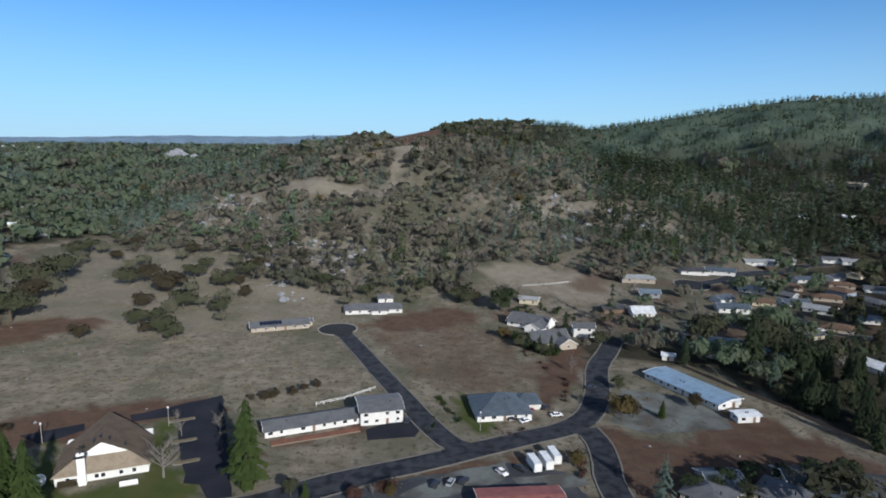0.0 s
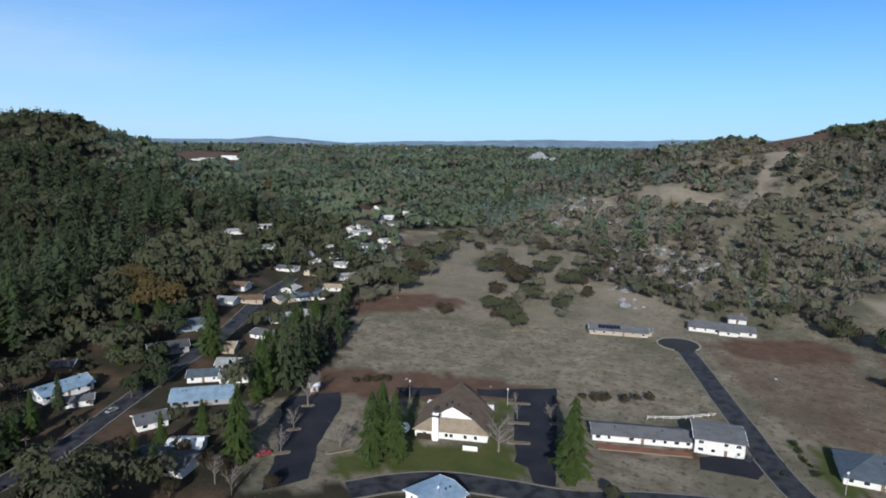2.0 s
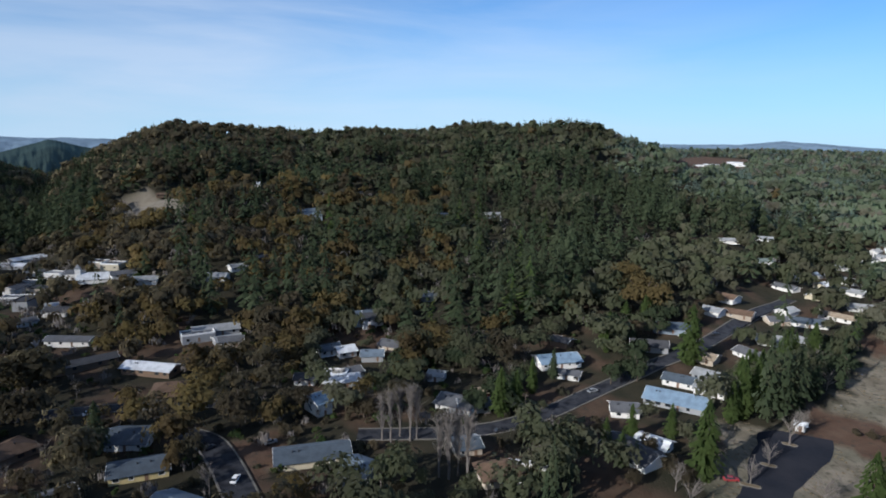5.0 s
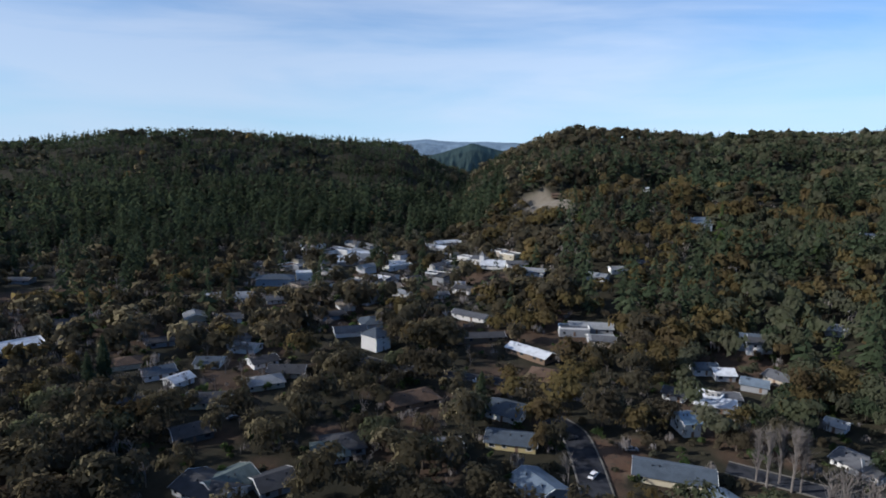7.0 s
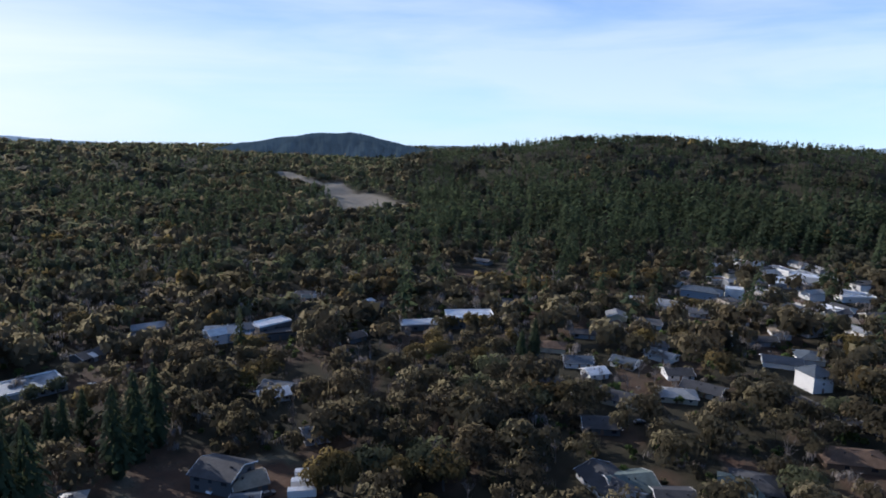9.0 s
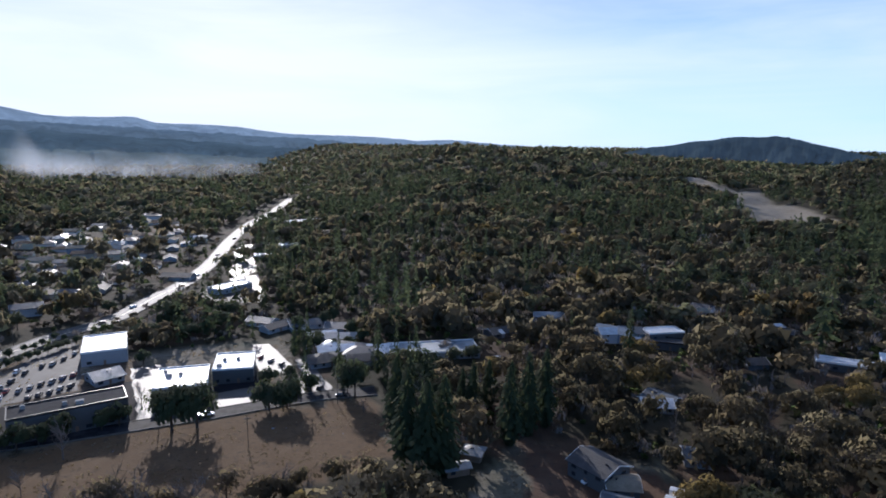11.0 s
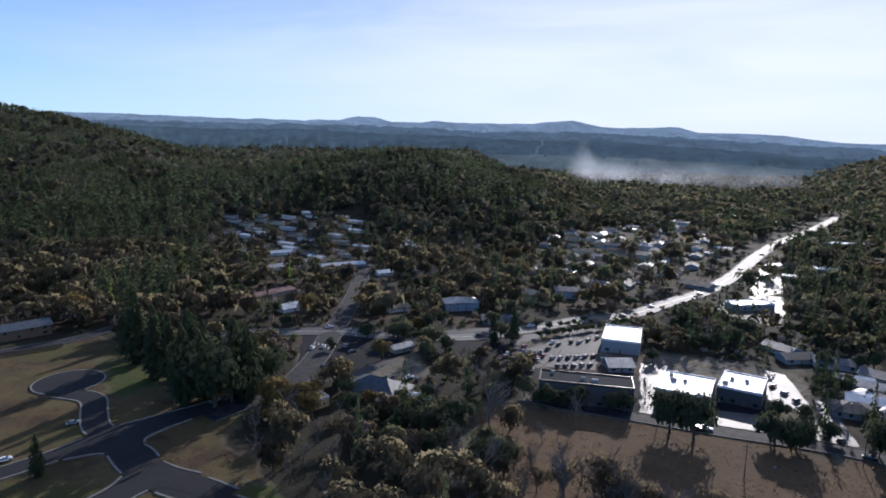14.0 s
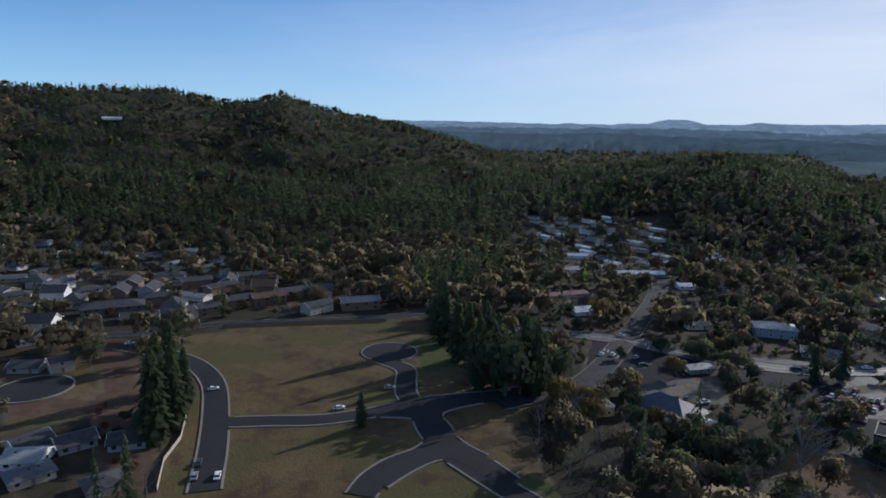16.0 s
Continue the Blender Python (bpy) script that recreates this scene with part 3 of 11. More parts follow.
# ---- ground sheet ----
def ground_sheet():
    az = np.radians(np.arange(0, 360, 0.75))
    rings = [0.0, 12, 24, 36, 48, 60, 70]
    while rings[-1] < 4850:
        rings.append(rings[-1] + max(2.2, rings[-1] * 0.023))
    r = np.array(rings)
    rr, aa = np.meshgrid(r, az, indexing="ij")
    x, y = -rr * np.sin(aa), rr * np.cos(aa)
    z = ground(x, y)
    n, m = rr.shape
    i, j = np.meshgrid(np.arange(n - 1), np.arange(m), indexing="ij")
    k = (j + 1) % m
    quads = np.stack([i * m + j, (i + 1) * m + j, (i + 1) * m + k, i * m + k], -1).reshape(-1, 4)
    me = mesh_from("ground", np.stack([x, y, z], -1).reshape(-1, 3), quads, smooth_faces=True)
    wob_x, wob_y = x + 3 * wave_noise(x, y, 14, 8), y + 3 * wave_noise(x, y, 14, 9)
    open_land = in_fields(("open", "meadow", "tilled", "pale", "soil", "lawn", "paving", "sealed", "lot", "gravel", "rocky"), wob_x, wob_y)
    # mask of the woodland floor, whose colour carries the crowns' shade
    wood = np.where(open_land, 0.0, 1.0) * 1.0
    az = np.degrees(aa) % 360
    # far eastern ridge, where a haze tint goes into the ground colour
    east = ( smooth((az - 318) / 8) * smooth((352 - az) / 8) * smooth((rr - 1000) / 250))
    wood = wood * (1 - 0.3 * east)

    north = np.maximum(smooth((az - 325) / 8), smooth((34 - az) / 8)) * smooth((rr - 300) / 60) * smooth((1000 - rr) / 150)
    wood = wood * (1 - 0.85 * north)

    def over(*kinds):
        return in_fields(kinds, wob_x, wob_y) * 1.0
    blotch = np.clip(0.55 + 0.4 * wave_noise(x, y, 30, 71), 0, 1)
    green = np.maximum.reduce([over("lawn")])
    town_soil = in_fields(("suburb",), x, y) * np.clip(2.5 * (wave_noise(x, y, 70, 73) - 0.12), 0, 0.7)
    bare = np.maximum.reduce([over("soil"), town_soil, over("brown") * (0.25 + 0.5 * blotch)])
    light = np.maximum.reduce([over("pale"), 0.75 * over("rocky"), 0.6 * over("dry") * blotch])
    cover = np.stack([wood, green, bare, light], -1)
    at = me.attributes.new("cover", "FLOAT_COLOR", "POINT")
    at.data.foreach_set("color", cover.reshape(-1, 4).astype(np.float32).ravel())
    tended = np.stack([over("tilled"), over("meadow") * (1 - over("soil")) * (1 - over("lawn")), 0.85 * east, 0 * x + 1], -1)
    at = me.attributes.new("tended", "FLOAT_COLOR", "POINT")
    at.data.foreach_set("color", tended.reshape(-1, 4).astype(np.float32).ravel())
    ob = tagged(new("ground", me), "dry winter grassland, bare soil and leaf-strewn woodland floor, shade and haze tinted in", "ground", kind="structure")
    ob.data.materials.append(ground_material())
    return ob


def ground_material():
    m = bpy.data.materials.new("ground")
    m.use_nodes = True
    n, l = m.node_tree.nodes, m.node_tree.links
    b = n["Principled BSDF"]
    b.inputs["Roughness"].default_value, b.inputs["Specular IOR Level"].default_value = 0.95, 0.1
    b.inputs["Diffuse Roughness"].default_value = 0.4
    tc = n.new("ShaderNodeTexCoord")

    def noise_tex(scale, detail=6, rough=0.6):
        t = n.new("ShaderNodeTexNoise")
        t.inputs["Scale"].default_value, t.inputs["Detail"].default_value, t.inputs["Roughness"].default_value = scale, detail, rough
        l.new(tc.outputs["Object"], t.inputs["Vector"])
        return t.outputs["Fac"]

    def mix(fac, a, c, ramp=None):
        if ramp:
            rm = n.new("ShaderNodeValToRGB")
            rm.color_ramp.elements[0].position, rm.color_ramp.elements[1].position = ramp
            l.new(fac, rm.inputs[0])
            fac = rm.outputs[0]
        x = n.new("ShaderNodeMixRGB")
        l.new(fac, x.inputs["Fac"])
        for k, v in ((1, a), (2, c)):
            if isinstance(v, tuple):
                x.inputs[k].default_value = (*v, 1)
            else:
                l.new(v, x.inputs[k])
        return x.outputs[0]

    fine, mid, broad, clump = noise_tex(0.9), noise_tex(0.12), noise_tex(0.018, 5), noise_tex(0.33, 4, 0.7)
    grass = mix(mid, (0.120, 0.104, 0.077), (0.212, 0.186, 0.145), (0.36, 0.66))
    grass = mix(broad, grass, (0.090, 0.090, 0.062), (0.45, 0.62))
    grass = mix(clump, grass, (0.066, 0.064, 0.046), (0.52, 0.64))
    grass = mix(fine, grass, (0.080, 0.070, 0.050), (0.58, 0.80))
    lawn = mix(mid, (0.044, 0.061, 0.016), (0.070, 0.073, 0.026), (0.35, 0.65))
    soil = mix(mid, (0.074, 0.045, 0.031), (0.104, 0.069, 0.049), (0.35, 0.68))
    soil = mix(fine, soil, (0.060, 0.044, 0.033), (0.55, 0.80))
    soil = mix(clump, soil, (0.054, 0.046, 0.036), (0.54, 0.68))
    pale = mix(mid, (0.215, 0.190, 0.150), (0.165, 0.144, 0.112), (0.40, 0.65))
    # leaf litter, darkened further to imitate shade beneath the trees
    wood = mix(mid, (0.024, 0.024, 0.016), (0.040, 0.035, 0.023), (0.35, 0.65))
    at = n.new("ShaderNodeAttribute")
    at.attribute_name = "cover"
    sep = n.new("ShaderNodeSeparateColor")
    l.new(at.outputs["Color"], sep.inputs[0])
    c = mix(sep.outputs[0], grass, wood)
    c = mix(at.outputs["Alpha"], c, pale)
    c = mix(sep.outputs[2], c, soil)
    c = mix(sep.outputs[1], c, lawn)
    drift = noise_tex(0.045, 7, 0.65)
    meadow = mix(drift, (0.056, 0.038, 0.024), (0.108, 0.082, 0.040), (0.42, 0.58))
    meadow = mix(mid, meadow, (0.098, 0.073, 0.032), (0.46, 0.62))
    meadow = mix(broad, meadow, (0.074, 0.067, 0.026), (0.52, 0.59))
    meadow = mix(clump, meadow, (0.070, 0.055, 0.032), (0.54, 0.66))
    plough = mix(mid, (0.116, 0.074, 0.041), (0.142, 0.096, 0.057), (0.38, 0.66))
    plough = mix(clump, plough, (0.080, 0.058, 0.040), (0.52, 0.68))
    at2 = n.new("ShaderNodeAttribute")
    at2.attribute_name = "tended"
    sep2 = n.new("ShaderNodeSeparateColor")
    l.new(at2.outputs["Color"], sep2.inputs[0])
    c = mix(sep2.outputs[0], c, plough)
    c = mix(sep2.outputs[1], c, meadow)
    # hill grass with blue-green distance haze mixed into its colour
    hazy_upland = mix(broad, (0.058, 0.090, 0.062), (0.100, 0.132, 0.096), (0.40, 0.62))
    hazy_upland = mix(mid, hazy_upland, (0.040, 0.060, 0.040), (0.50, 0.66))
    c = mix(sep2.outputs[2], c, hazy_upland)
    l.new(c, b.inputs["Base Color"])
    bp = n.new("ShaderNodeBump")
    bp.inputs["Strength"].default_value, bp.inputs["Distance"].default_value = 0.6, 0.5
    l.new(fine, bp.inputs["Height"])
    l.new(bp.outputs[0], b.inputs["Normal"])
    return m


ground_sheet()

M_ASPHALT = material("asphalt", (0.032, 0.034, 0.040), 0.85, 0.3, 0.8, bump=0.05, second=(0.011, 0.012, 0.016), second_scale=0.28, spec=0.22)
M_NEWASPHALT = material("new_asphalt", (0.019, 0.020, 0.022), 0.85, 0.25, 0.8, bump=0.05, second=(0.025, 0.026, 0.028), second_scale=0.05, spec=0.18)
M_HIGHWAY = material("worn_asphalt", (0.085, 0.085, 0.086), 0.72, 0.3, 0.6, second=(0.050, 0.050, 0.050), second_scale=0.12, spec=0.4)
M_PAVING = material("old_paving", (0.070, 0.073, 0.077), 0.62, 0.3, 0.4, second=(0.050, 0.051, 0.053), second_scale=0.12, spec=0.5)
M_LOT = material("dull_asphalt", (0.050, 0.053, 0.058), 0.76, 0.3, 0.5, second=(0.030, 0.032, 0.037), second_scale=0.11, spec=0.28)
M_GRAVEL = material("pale_gravel", (0.108, 0.118, 0.114), 0.9, 0.3, 0.7, second=(0.060, 0.058, 0.053), second_scale=0.1)
M_SEALED = material("sealed_asphalt", (0.013, 0.015, 0.021), 0.9, 0.3, 0.6, second=(0.020, 0.021, 0.027), second_scale=0.08, spec=0.1)
M_OLDKERB = material("old_kerb_concrete", (0.13, 0.122, 0.108), 0.9, 0.3, 0.6)
M_KERB = material("kerb_concrete", (0.205, 0.192, 0.166), 0.85, 0.25, 0.6)
M_PAINT = material("road_paint", (0.62, 0.58, 0.42), 0.6, 0.2, 0.5)


def strip(name, pts, offsets, mat, label, category, lift, keep=None, parent=None):
    """A ribbon along pts; offsets: (sideways, height) of its cross-section."""
    d = np.gradient(pts, axis=0)
    d /= np.hypot(d[:, 0], d[:, 1])[:, None] + 1e-9
    side = np.stack([d[:, 1], -d[:, 0]], 1)
    base = ground(pts[:, 0], pts[:, 1])
    rows = []
    for off, up in offsets:
        q = pts + side * off
        rows.append(np.column_stack([q, np.maximum(ground(q[:, 0], q[:, 1]), base) + lift + up]))
    v = np.stack(rows, 1)
    n, m = v.shape[:2]
    f = [(i * m + j, (i + 1) * m + j, (i + 1) * m + j + 1, i * m + j + 1)[::-1] for i in range(n - 1) for j in range(m - 1) if keep is None or (keep[i] and keep[i + 1])]
    if not f:
        return None
    ob = new(name, mesh_from(name, v.reshape(-1, 3), faces=f))
    ob.data.materials.append(mat)
    if parent:
        ob.parent = parent
    else:
        tagged(ob, label, category, kind="structure")
    return ob


def build_roads():
    for k, (kind, width, pts) in enumerate(ROADS):
        lift = 0.14 + 0.008 * k
        half = width / 2
        mat, label = (M_ASPHALT, "dark asphalt street with pale kerbs") if kind == "street" else (M_NEWASPHALT, "new black asphalt street with pale kerbs") if kind == "new_street" else (M_HIGHWAY, "worn grey asphalt highway shining in low sun")
        strip("road", pts, [(-half, -0.3), (-half, 0), (-half * 0.5, 0.03), (0, 0.05), (half * 0.5, 0.03), (half, 0), (half, -0.3)], mat, label, "road", lift)
        d = np.gradient(pts, axis=0)
        d /= np.hypot(d[:, 0], d[:, 1])[:, None] + 1e-9
        for s in (-1, 1):
            edge = pts + np.stack([d[:, 1], -d[:, 0]], 1) * s * (half + 0.2)
            clear = road_gap(edge[:, 0], edge[:, 1], k) > 0.4
            wide = 0.36 if kind == "new_street" else 0.28
            strip("kerb", edge, [(-wide, -0.3), (-wide, 0.12), (wide, 0.14), (wide, -0.3)], M_KERB if kind == "new_street" else M_OLDKERB, "pale concrete kerb", "kerb", lift, clear)
        if kind == "highway":
            for off in (-0.25, 0.25):
                strip("centre_line", pts, [(off - 0.09, 0.06), (off + 0.09, 0.06)], M_PAINT, "worn yellow centre line", "road marking", lift)
    for k, (cx, cy, cr) in enumerate(CIRCLES):
        lift, z, n = 0.32 + 0.01 * k, height_at(cx, cy), 48
        ring = [(math.cos(2 * math.pi * i / n), math.sin(2 * math.pi * i / n)) for i in range(n)]
        v = [(cx, cy, z + lift)] + [(cx + cr * a, cy + cr * b, height_at(cx + cr * a, cy + cr * b) + lift) for a, b in ring] + [(cx + cr * a, cy + cr * b, z - 1) for a, b in ring]
        f = [(0, 1 + i, 1 + (i + 1) % n) for i in range(n)] + [(1 + i, 1 + n + i, 1 + n + (i + 1) % n, 1 + (i + 1) % n) for i in range(n)]
        ob = new("turning_circle", mesh_from("turning_circle", v, faces=f))
        ob.data.materials.append(M_NEWASPHALT)
        tagged(ob, "round asphalt turning circle at the street's end", "road", kind="structure")
        arc = np.array([(cx + (cr + 0.2) * a, cy + (cr + 0.2) * b) for a, b in ring + ring[:1]])
        gap = np.full(len(arc), 1e9)
        for _, width, pts in ROADS:
            for px, py in pts:
                gap = np.minimum(gap, np.hypot(arc[:, 0] - px, arc[:, 1] - py) - width / 2)
        strip("kerb", arc, [(-0.32, -0.3), (-0.32, 0.12), (0.32, 0.14), (0.32, -0.3)], M_KERB, "pale concrete kerb", "kerb", lift, gap > 0.3)


def build_paving():
    layer = 0
    for k, (kind, poly) in enumerate(FIELDS):
        if kind not in ("paving", "sealed", "lot", "gravel"):
            continue
        bm = bmesh.new()
        ring = []
        for (ax, ay), (bx, by) in zip(poly, np.roll(poly, -1, 0)):
            m = max(1, int(math.hypot(bx - ax, by - ay) / 5))
            ring += [(ax + (bx - ax) * i / m, ay + (by - ay) * i / m) for i in range(m)]
        ring = np.array(ring)
        poly = ring + 0.8 * np.stack([wave_noise(ring[:, 0], ring[:, 1], 11, 91), wave_noise(ring[:, 0], ring[:, 1], 11, 92)], 1)
        area = sum(a[0] * b[1] - b[0] * a[1] for a, b in zip(poly, np.roll(poly, -1, 0)))
        bm.faces.new([bm.verts.new((x, y, 0)) for x, y in (poly if area > 0 else poly[::-1])])
        bmesh.ops.triangulate(bm, faces=bm.faces[:])
        for v in bm.verts:
            v.co.z = height_at(v.co.x, v.co.y) + 0.03 + 0.006 * layer
        layer += 1
        me = bpy.data.meshes.new("paving")
        bm.to_mesh(me)
        bm.free()
        ob = tagged(new("car_park", me), "pale gravel yard" if kind == "gravel" else "worn grey asphalt car park", "car park", kind="structure")
        me.materials.append({"paving": M_PAVING, "sealed": M_SEALED, "lot": M_LOT, "gravel": M_GRAVEL}[kind])


build_roads()
build_paving()


# ---- far ranges ----
# Distance haze is painted into each range: bluish base colour plus a faint emission.
def far_range(name, crest, dist, colour, haze_glow, label, seed, deep=0.22, rough=0.085, step=0.2):
    az = np.radians(np.arange(crest[0][0], crest[-1][0] + 0.01, step))
    deg = np.degrees(az)
    ca, ce = np.array(crest, float).T
    el = np.interp(deg, ca, ce) + rough * wave_noise(deg, 0 * az, 3.0, seed) + 0.6 * rough * np.abs(wave_noise(deg, 0 * az, 0.7, seed + 1))
    top = EYE[2] + dist * np.tan(np.radians(el))
    rows, count = [], 16
    for k in range(count):
        f = k / (count - 1)
        spur = np.abs(wave_noise(deg + 2.5 * f, 0 * az + 1.2 * f, 4.5, seed + 2)) + 0.5 * np.abs(wave_noise(deg, 0 * az + 2 * f, 1.6, seed + 3))
        rr = dist * (1 - deep * (1 - f)) - dist * 0.10 * spur * 4 * f * (1 - f)
        rows.append(np.stack([-rr * np.sin(az), rr * np.cos(az), -60 + (top + 60) * f ** 0.8], 1))
    v = np.stack(rows, 0)
    n, m = v.shape[:2]
    i, j = np.meshgrid(np.arange(n - 1), np.arange(m - 1), indexing="ij")
    quads = np.stack([i * m + j, (i + 1) * m + j, (i + 1) * m + j + 1, i * m + j + 1], -1).reshape(-1, 4)
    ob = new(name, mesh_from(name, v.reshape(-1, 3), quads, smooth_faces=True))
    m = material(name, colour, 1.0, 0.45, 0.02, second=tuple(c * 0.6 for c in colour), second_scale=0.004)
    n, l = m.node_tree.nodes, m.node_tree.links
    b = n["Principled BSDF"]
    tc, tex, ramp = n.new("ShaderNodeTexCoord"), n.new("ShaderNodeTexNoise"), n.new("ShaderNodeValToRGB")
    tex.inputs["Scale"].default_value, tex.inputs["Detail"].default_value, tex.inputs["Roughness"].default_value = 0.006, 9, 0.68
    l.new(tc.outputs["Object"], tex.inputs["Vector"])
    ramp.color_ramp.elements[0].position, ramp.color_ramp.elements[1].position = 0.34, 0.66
    # emission that imitates haze, mottled between a dimmer and a brighter tone
    ramp.color_ramp.elements[0].color, ramp.color_ramp.elements[1].color = (*[c * 0.72 for c in haze_glow], 1), (*[c * 1.25 for c in haze_glow], 1)
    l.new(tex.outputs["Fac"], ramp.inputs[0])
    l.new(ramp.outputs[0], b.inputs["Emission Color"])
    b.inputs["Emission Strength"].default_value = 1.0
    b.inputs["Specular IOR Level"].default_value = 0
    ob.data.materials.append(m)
    tagged(ob, label, "hills", kind="structure")


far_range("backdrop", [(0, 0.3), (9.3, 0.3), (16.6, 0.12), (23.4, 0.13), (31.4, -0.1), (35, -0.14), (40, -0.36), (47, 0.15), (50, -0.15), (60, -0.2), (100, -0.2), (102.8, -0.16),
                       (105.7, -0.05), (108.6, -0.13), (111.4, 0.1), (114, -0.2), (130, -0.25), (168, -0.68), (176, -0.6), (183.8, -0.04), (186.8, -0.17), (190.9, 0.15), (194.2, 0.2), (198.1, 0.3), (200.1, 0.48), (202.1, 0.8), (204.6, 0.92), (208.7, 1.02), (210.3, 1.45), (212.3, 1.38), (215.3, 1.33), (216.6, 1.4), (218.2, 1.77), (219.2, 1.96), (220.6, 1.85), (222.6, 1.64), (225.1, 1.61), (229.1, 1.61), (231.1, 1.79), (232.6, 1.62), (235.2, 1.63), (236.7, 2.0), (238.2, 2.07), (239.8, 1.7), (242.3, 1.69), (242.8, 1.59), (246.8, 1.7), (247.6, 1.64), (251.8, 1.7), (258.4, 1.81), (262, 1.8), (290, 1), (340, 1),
                       (360, 0.3)], 4750, (0.05, 0.070, 0.09), (0.118, 0.165, 0.222), "distant forested hills with blue haze painted in", 21, rough=0.03)
far_range("backdrop", [(6, -0.9), (12, -0.55), (18, -0.45), (25, -0.6), (32, -0.45), (39, -0.7), (46, -0.5), (52, -0.55), (58, -1.0)], 3500, (0.050, 0.072, 0.070), (0.036, 0.054, 0.064), "far wooded hills with blue-green haze painted in", 51)
far_range("backdrop", [(160, -1.2), (166, -0.85), (174, -0.8), (181, -0.65), (188, -0.6), (194, -0.5), (199, -0.9)], 3500, (0.045, 0.062, 0.066), (0.040, 0.058, 0.070), "far wooded hills with blue-green haze painted in", 61)
far_range("backdrop", [(190, -3.0), (196, -2.2), (203, -1.7), (212, -1.3), (221, -1.1), (228, -1.2), (234, -2.0)], 2500, (0.040, 0.058, 0.060), (0.052, 0.070, 0.080), "wooded valley floor with blue-green haze painted in", 41)
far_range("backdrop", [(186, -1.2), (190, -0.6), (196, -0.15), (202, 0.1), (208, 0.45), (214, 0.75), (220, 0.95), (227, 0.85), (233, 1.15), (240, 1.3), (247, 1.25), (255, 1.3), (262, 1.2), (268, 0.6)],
          3900, (0.035, 0.055, 0.075), (0.056, 0.082, 0.108), "forested range with blue haze painted in", 31, 0.3)
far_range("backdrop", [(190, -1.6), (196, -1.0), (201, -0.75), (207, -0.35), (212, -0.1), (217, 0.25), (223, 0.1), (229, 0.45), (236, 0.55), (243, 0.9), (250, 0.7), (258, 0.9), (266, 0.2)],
          3200, (0.035, 0.055, 0.065), (0.034, 0.051, 0.066), "dark forested range with blue-green haze painted in", 35, 0.3)
far_range("backdrop", [(100, -2.6), (102, -1.7), (104.3, -0.9), (107.2, -0.2), (110, -1.1), (112, -1.8), (114, -2.6)], 2450, (0.030, 0.044, 0.040), (0.010, 0.019, 0.026), "dark wooded hill in a gap of the ridges, haze painted in", 71, 0.3, 0.07, 0.08)
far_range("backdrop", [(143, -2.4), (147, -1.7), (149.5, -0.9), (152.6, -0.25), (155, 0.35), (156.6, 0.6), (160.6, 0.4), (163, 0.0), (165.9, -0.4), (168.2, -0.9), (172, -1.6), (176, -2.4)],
          2300, (0.030, 0.043, 0.046), (0.017, 0.027, 0.040), "dark wooded hill beyond the woods with blue haze painted in", 73, 0.3, 0.07, 0.08)


# ---- trees ----
def rand_dirs(rng, n):
    d = rng.normal(size=(n, 3))
    return d / np.linalg.norm(d, axis=1)[:, None]


def leaf_tris(rng, pos, out, size):
    """A small triangle of leaves at each place, facing roughly outwards."""
    n = len(pos)
    nor = out + 0.5 * rand_dirs(rng, n)
    nor /= np.linalg.norm(nor, axis=1)[:, None]
    a = np.cross(nor, rand_dirs(rng, n))
    a /= np.linalg.norm(a, axis=1)[:, None] + 1e-9
    b = np.cross(nor, a)
    s = size * rng.uniform(0.6, 1.4, (n, 1))
    bend = 0.45 * out + 0.28 * rand_dirs(rng, n) + np.array([0, 0, 0.55])
    bend /= np.linalg.norm(bend, axis=1)[:, None]
    # three corners, then the way the clump's surface faces
    tall = np.array([0.8, 0.8, 1.35])
    return np.stack([pos + a * s * tall, pos + (b * 0.87 - a * 0.5) * s * tall, pos - (b * 0.87 + a * 0.5) * s * tall, bend], 1)


def faced(tris):
    """Triangles with the way they face as a fourth row."""
    if tris.shape[1] == 4:
        return tris
    nor = np.cross(tris[:, 1] - tris[:, 0], tris[:, 2] - tris[:, 0])
    return np.concatenate([tris, (nor / (np.linalg.norm(nor, axis=1)[:, None] + 1e-12))[:, None]], 1)


def broad_crown(rng, n, size, lumps=9, low=0.28):
    """Unit-high broadleaf crown of leaf clumps round several lobes."""
    c = rand_dirs(rng, lumps) * np.array([0.29, 0.29, 0.20]) * rng.uniform(0.55, 1.2, (lumps, 1))
    c[:, 2] += low + 0.42
    c[0] = (0, 0, low + 0.42)
    lr = rng.uniform(0.10, 0.23, lumps)
    k = rng.integers(0, lumps, n)
    d = rand_dirs(rng, n)
    d[:, 2] = np.where(d[:, 2] < -0.35, -d[:, 2], d[:, 2])
    pos = c[k] + d * (lr[k] * rng.uniform(0.62, 1.16, n))[:, None]
    mid = pos - np.array([0, 0, low + 0.32])
    mid /= np.linalg.norm(mid, axis=1)[:, None] + 1e-9
    out = 0.34 * d + 0.75 * mid
    return leaf_tris(rng, pos, out / (np.linalg.norm(out, axis=1)[:, None] + 1e-9), size)


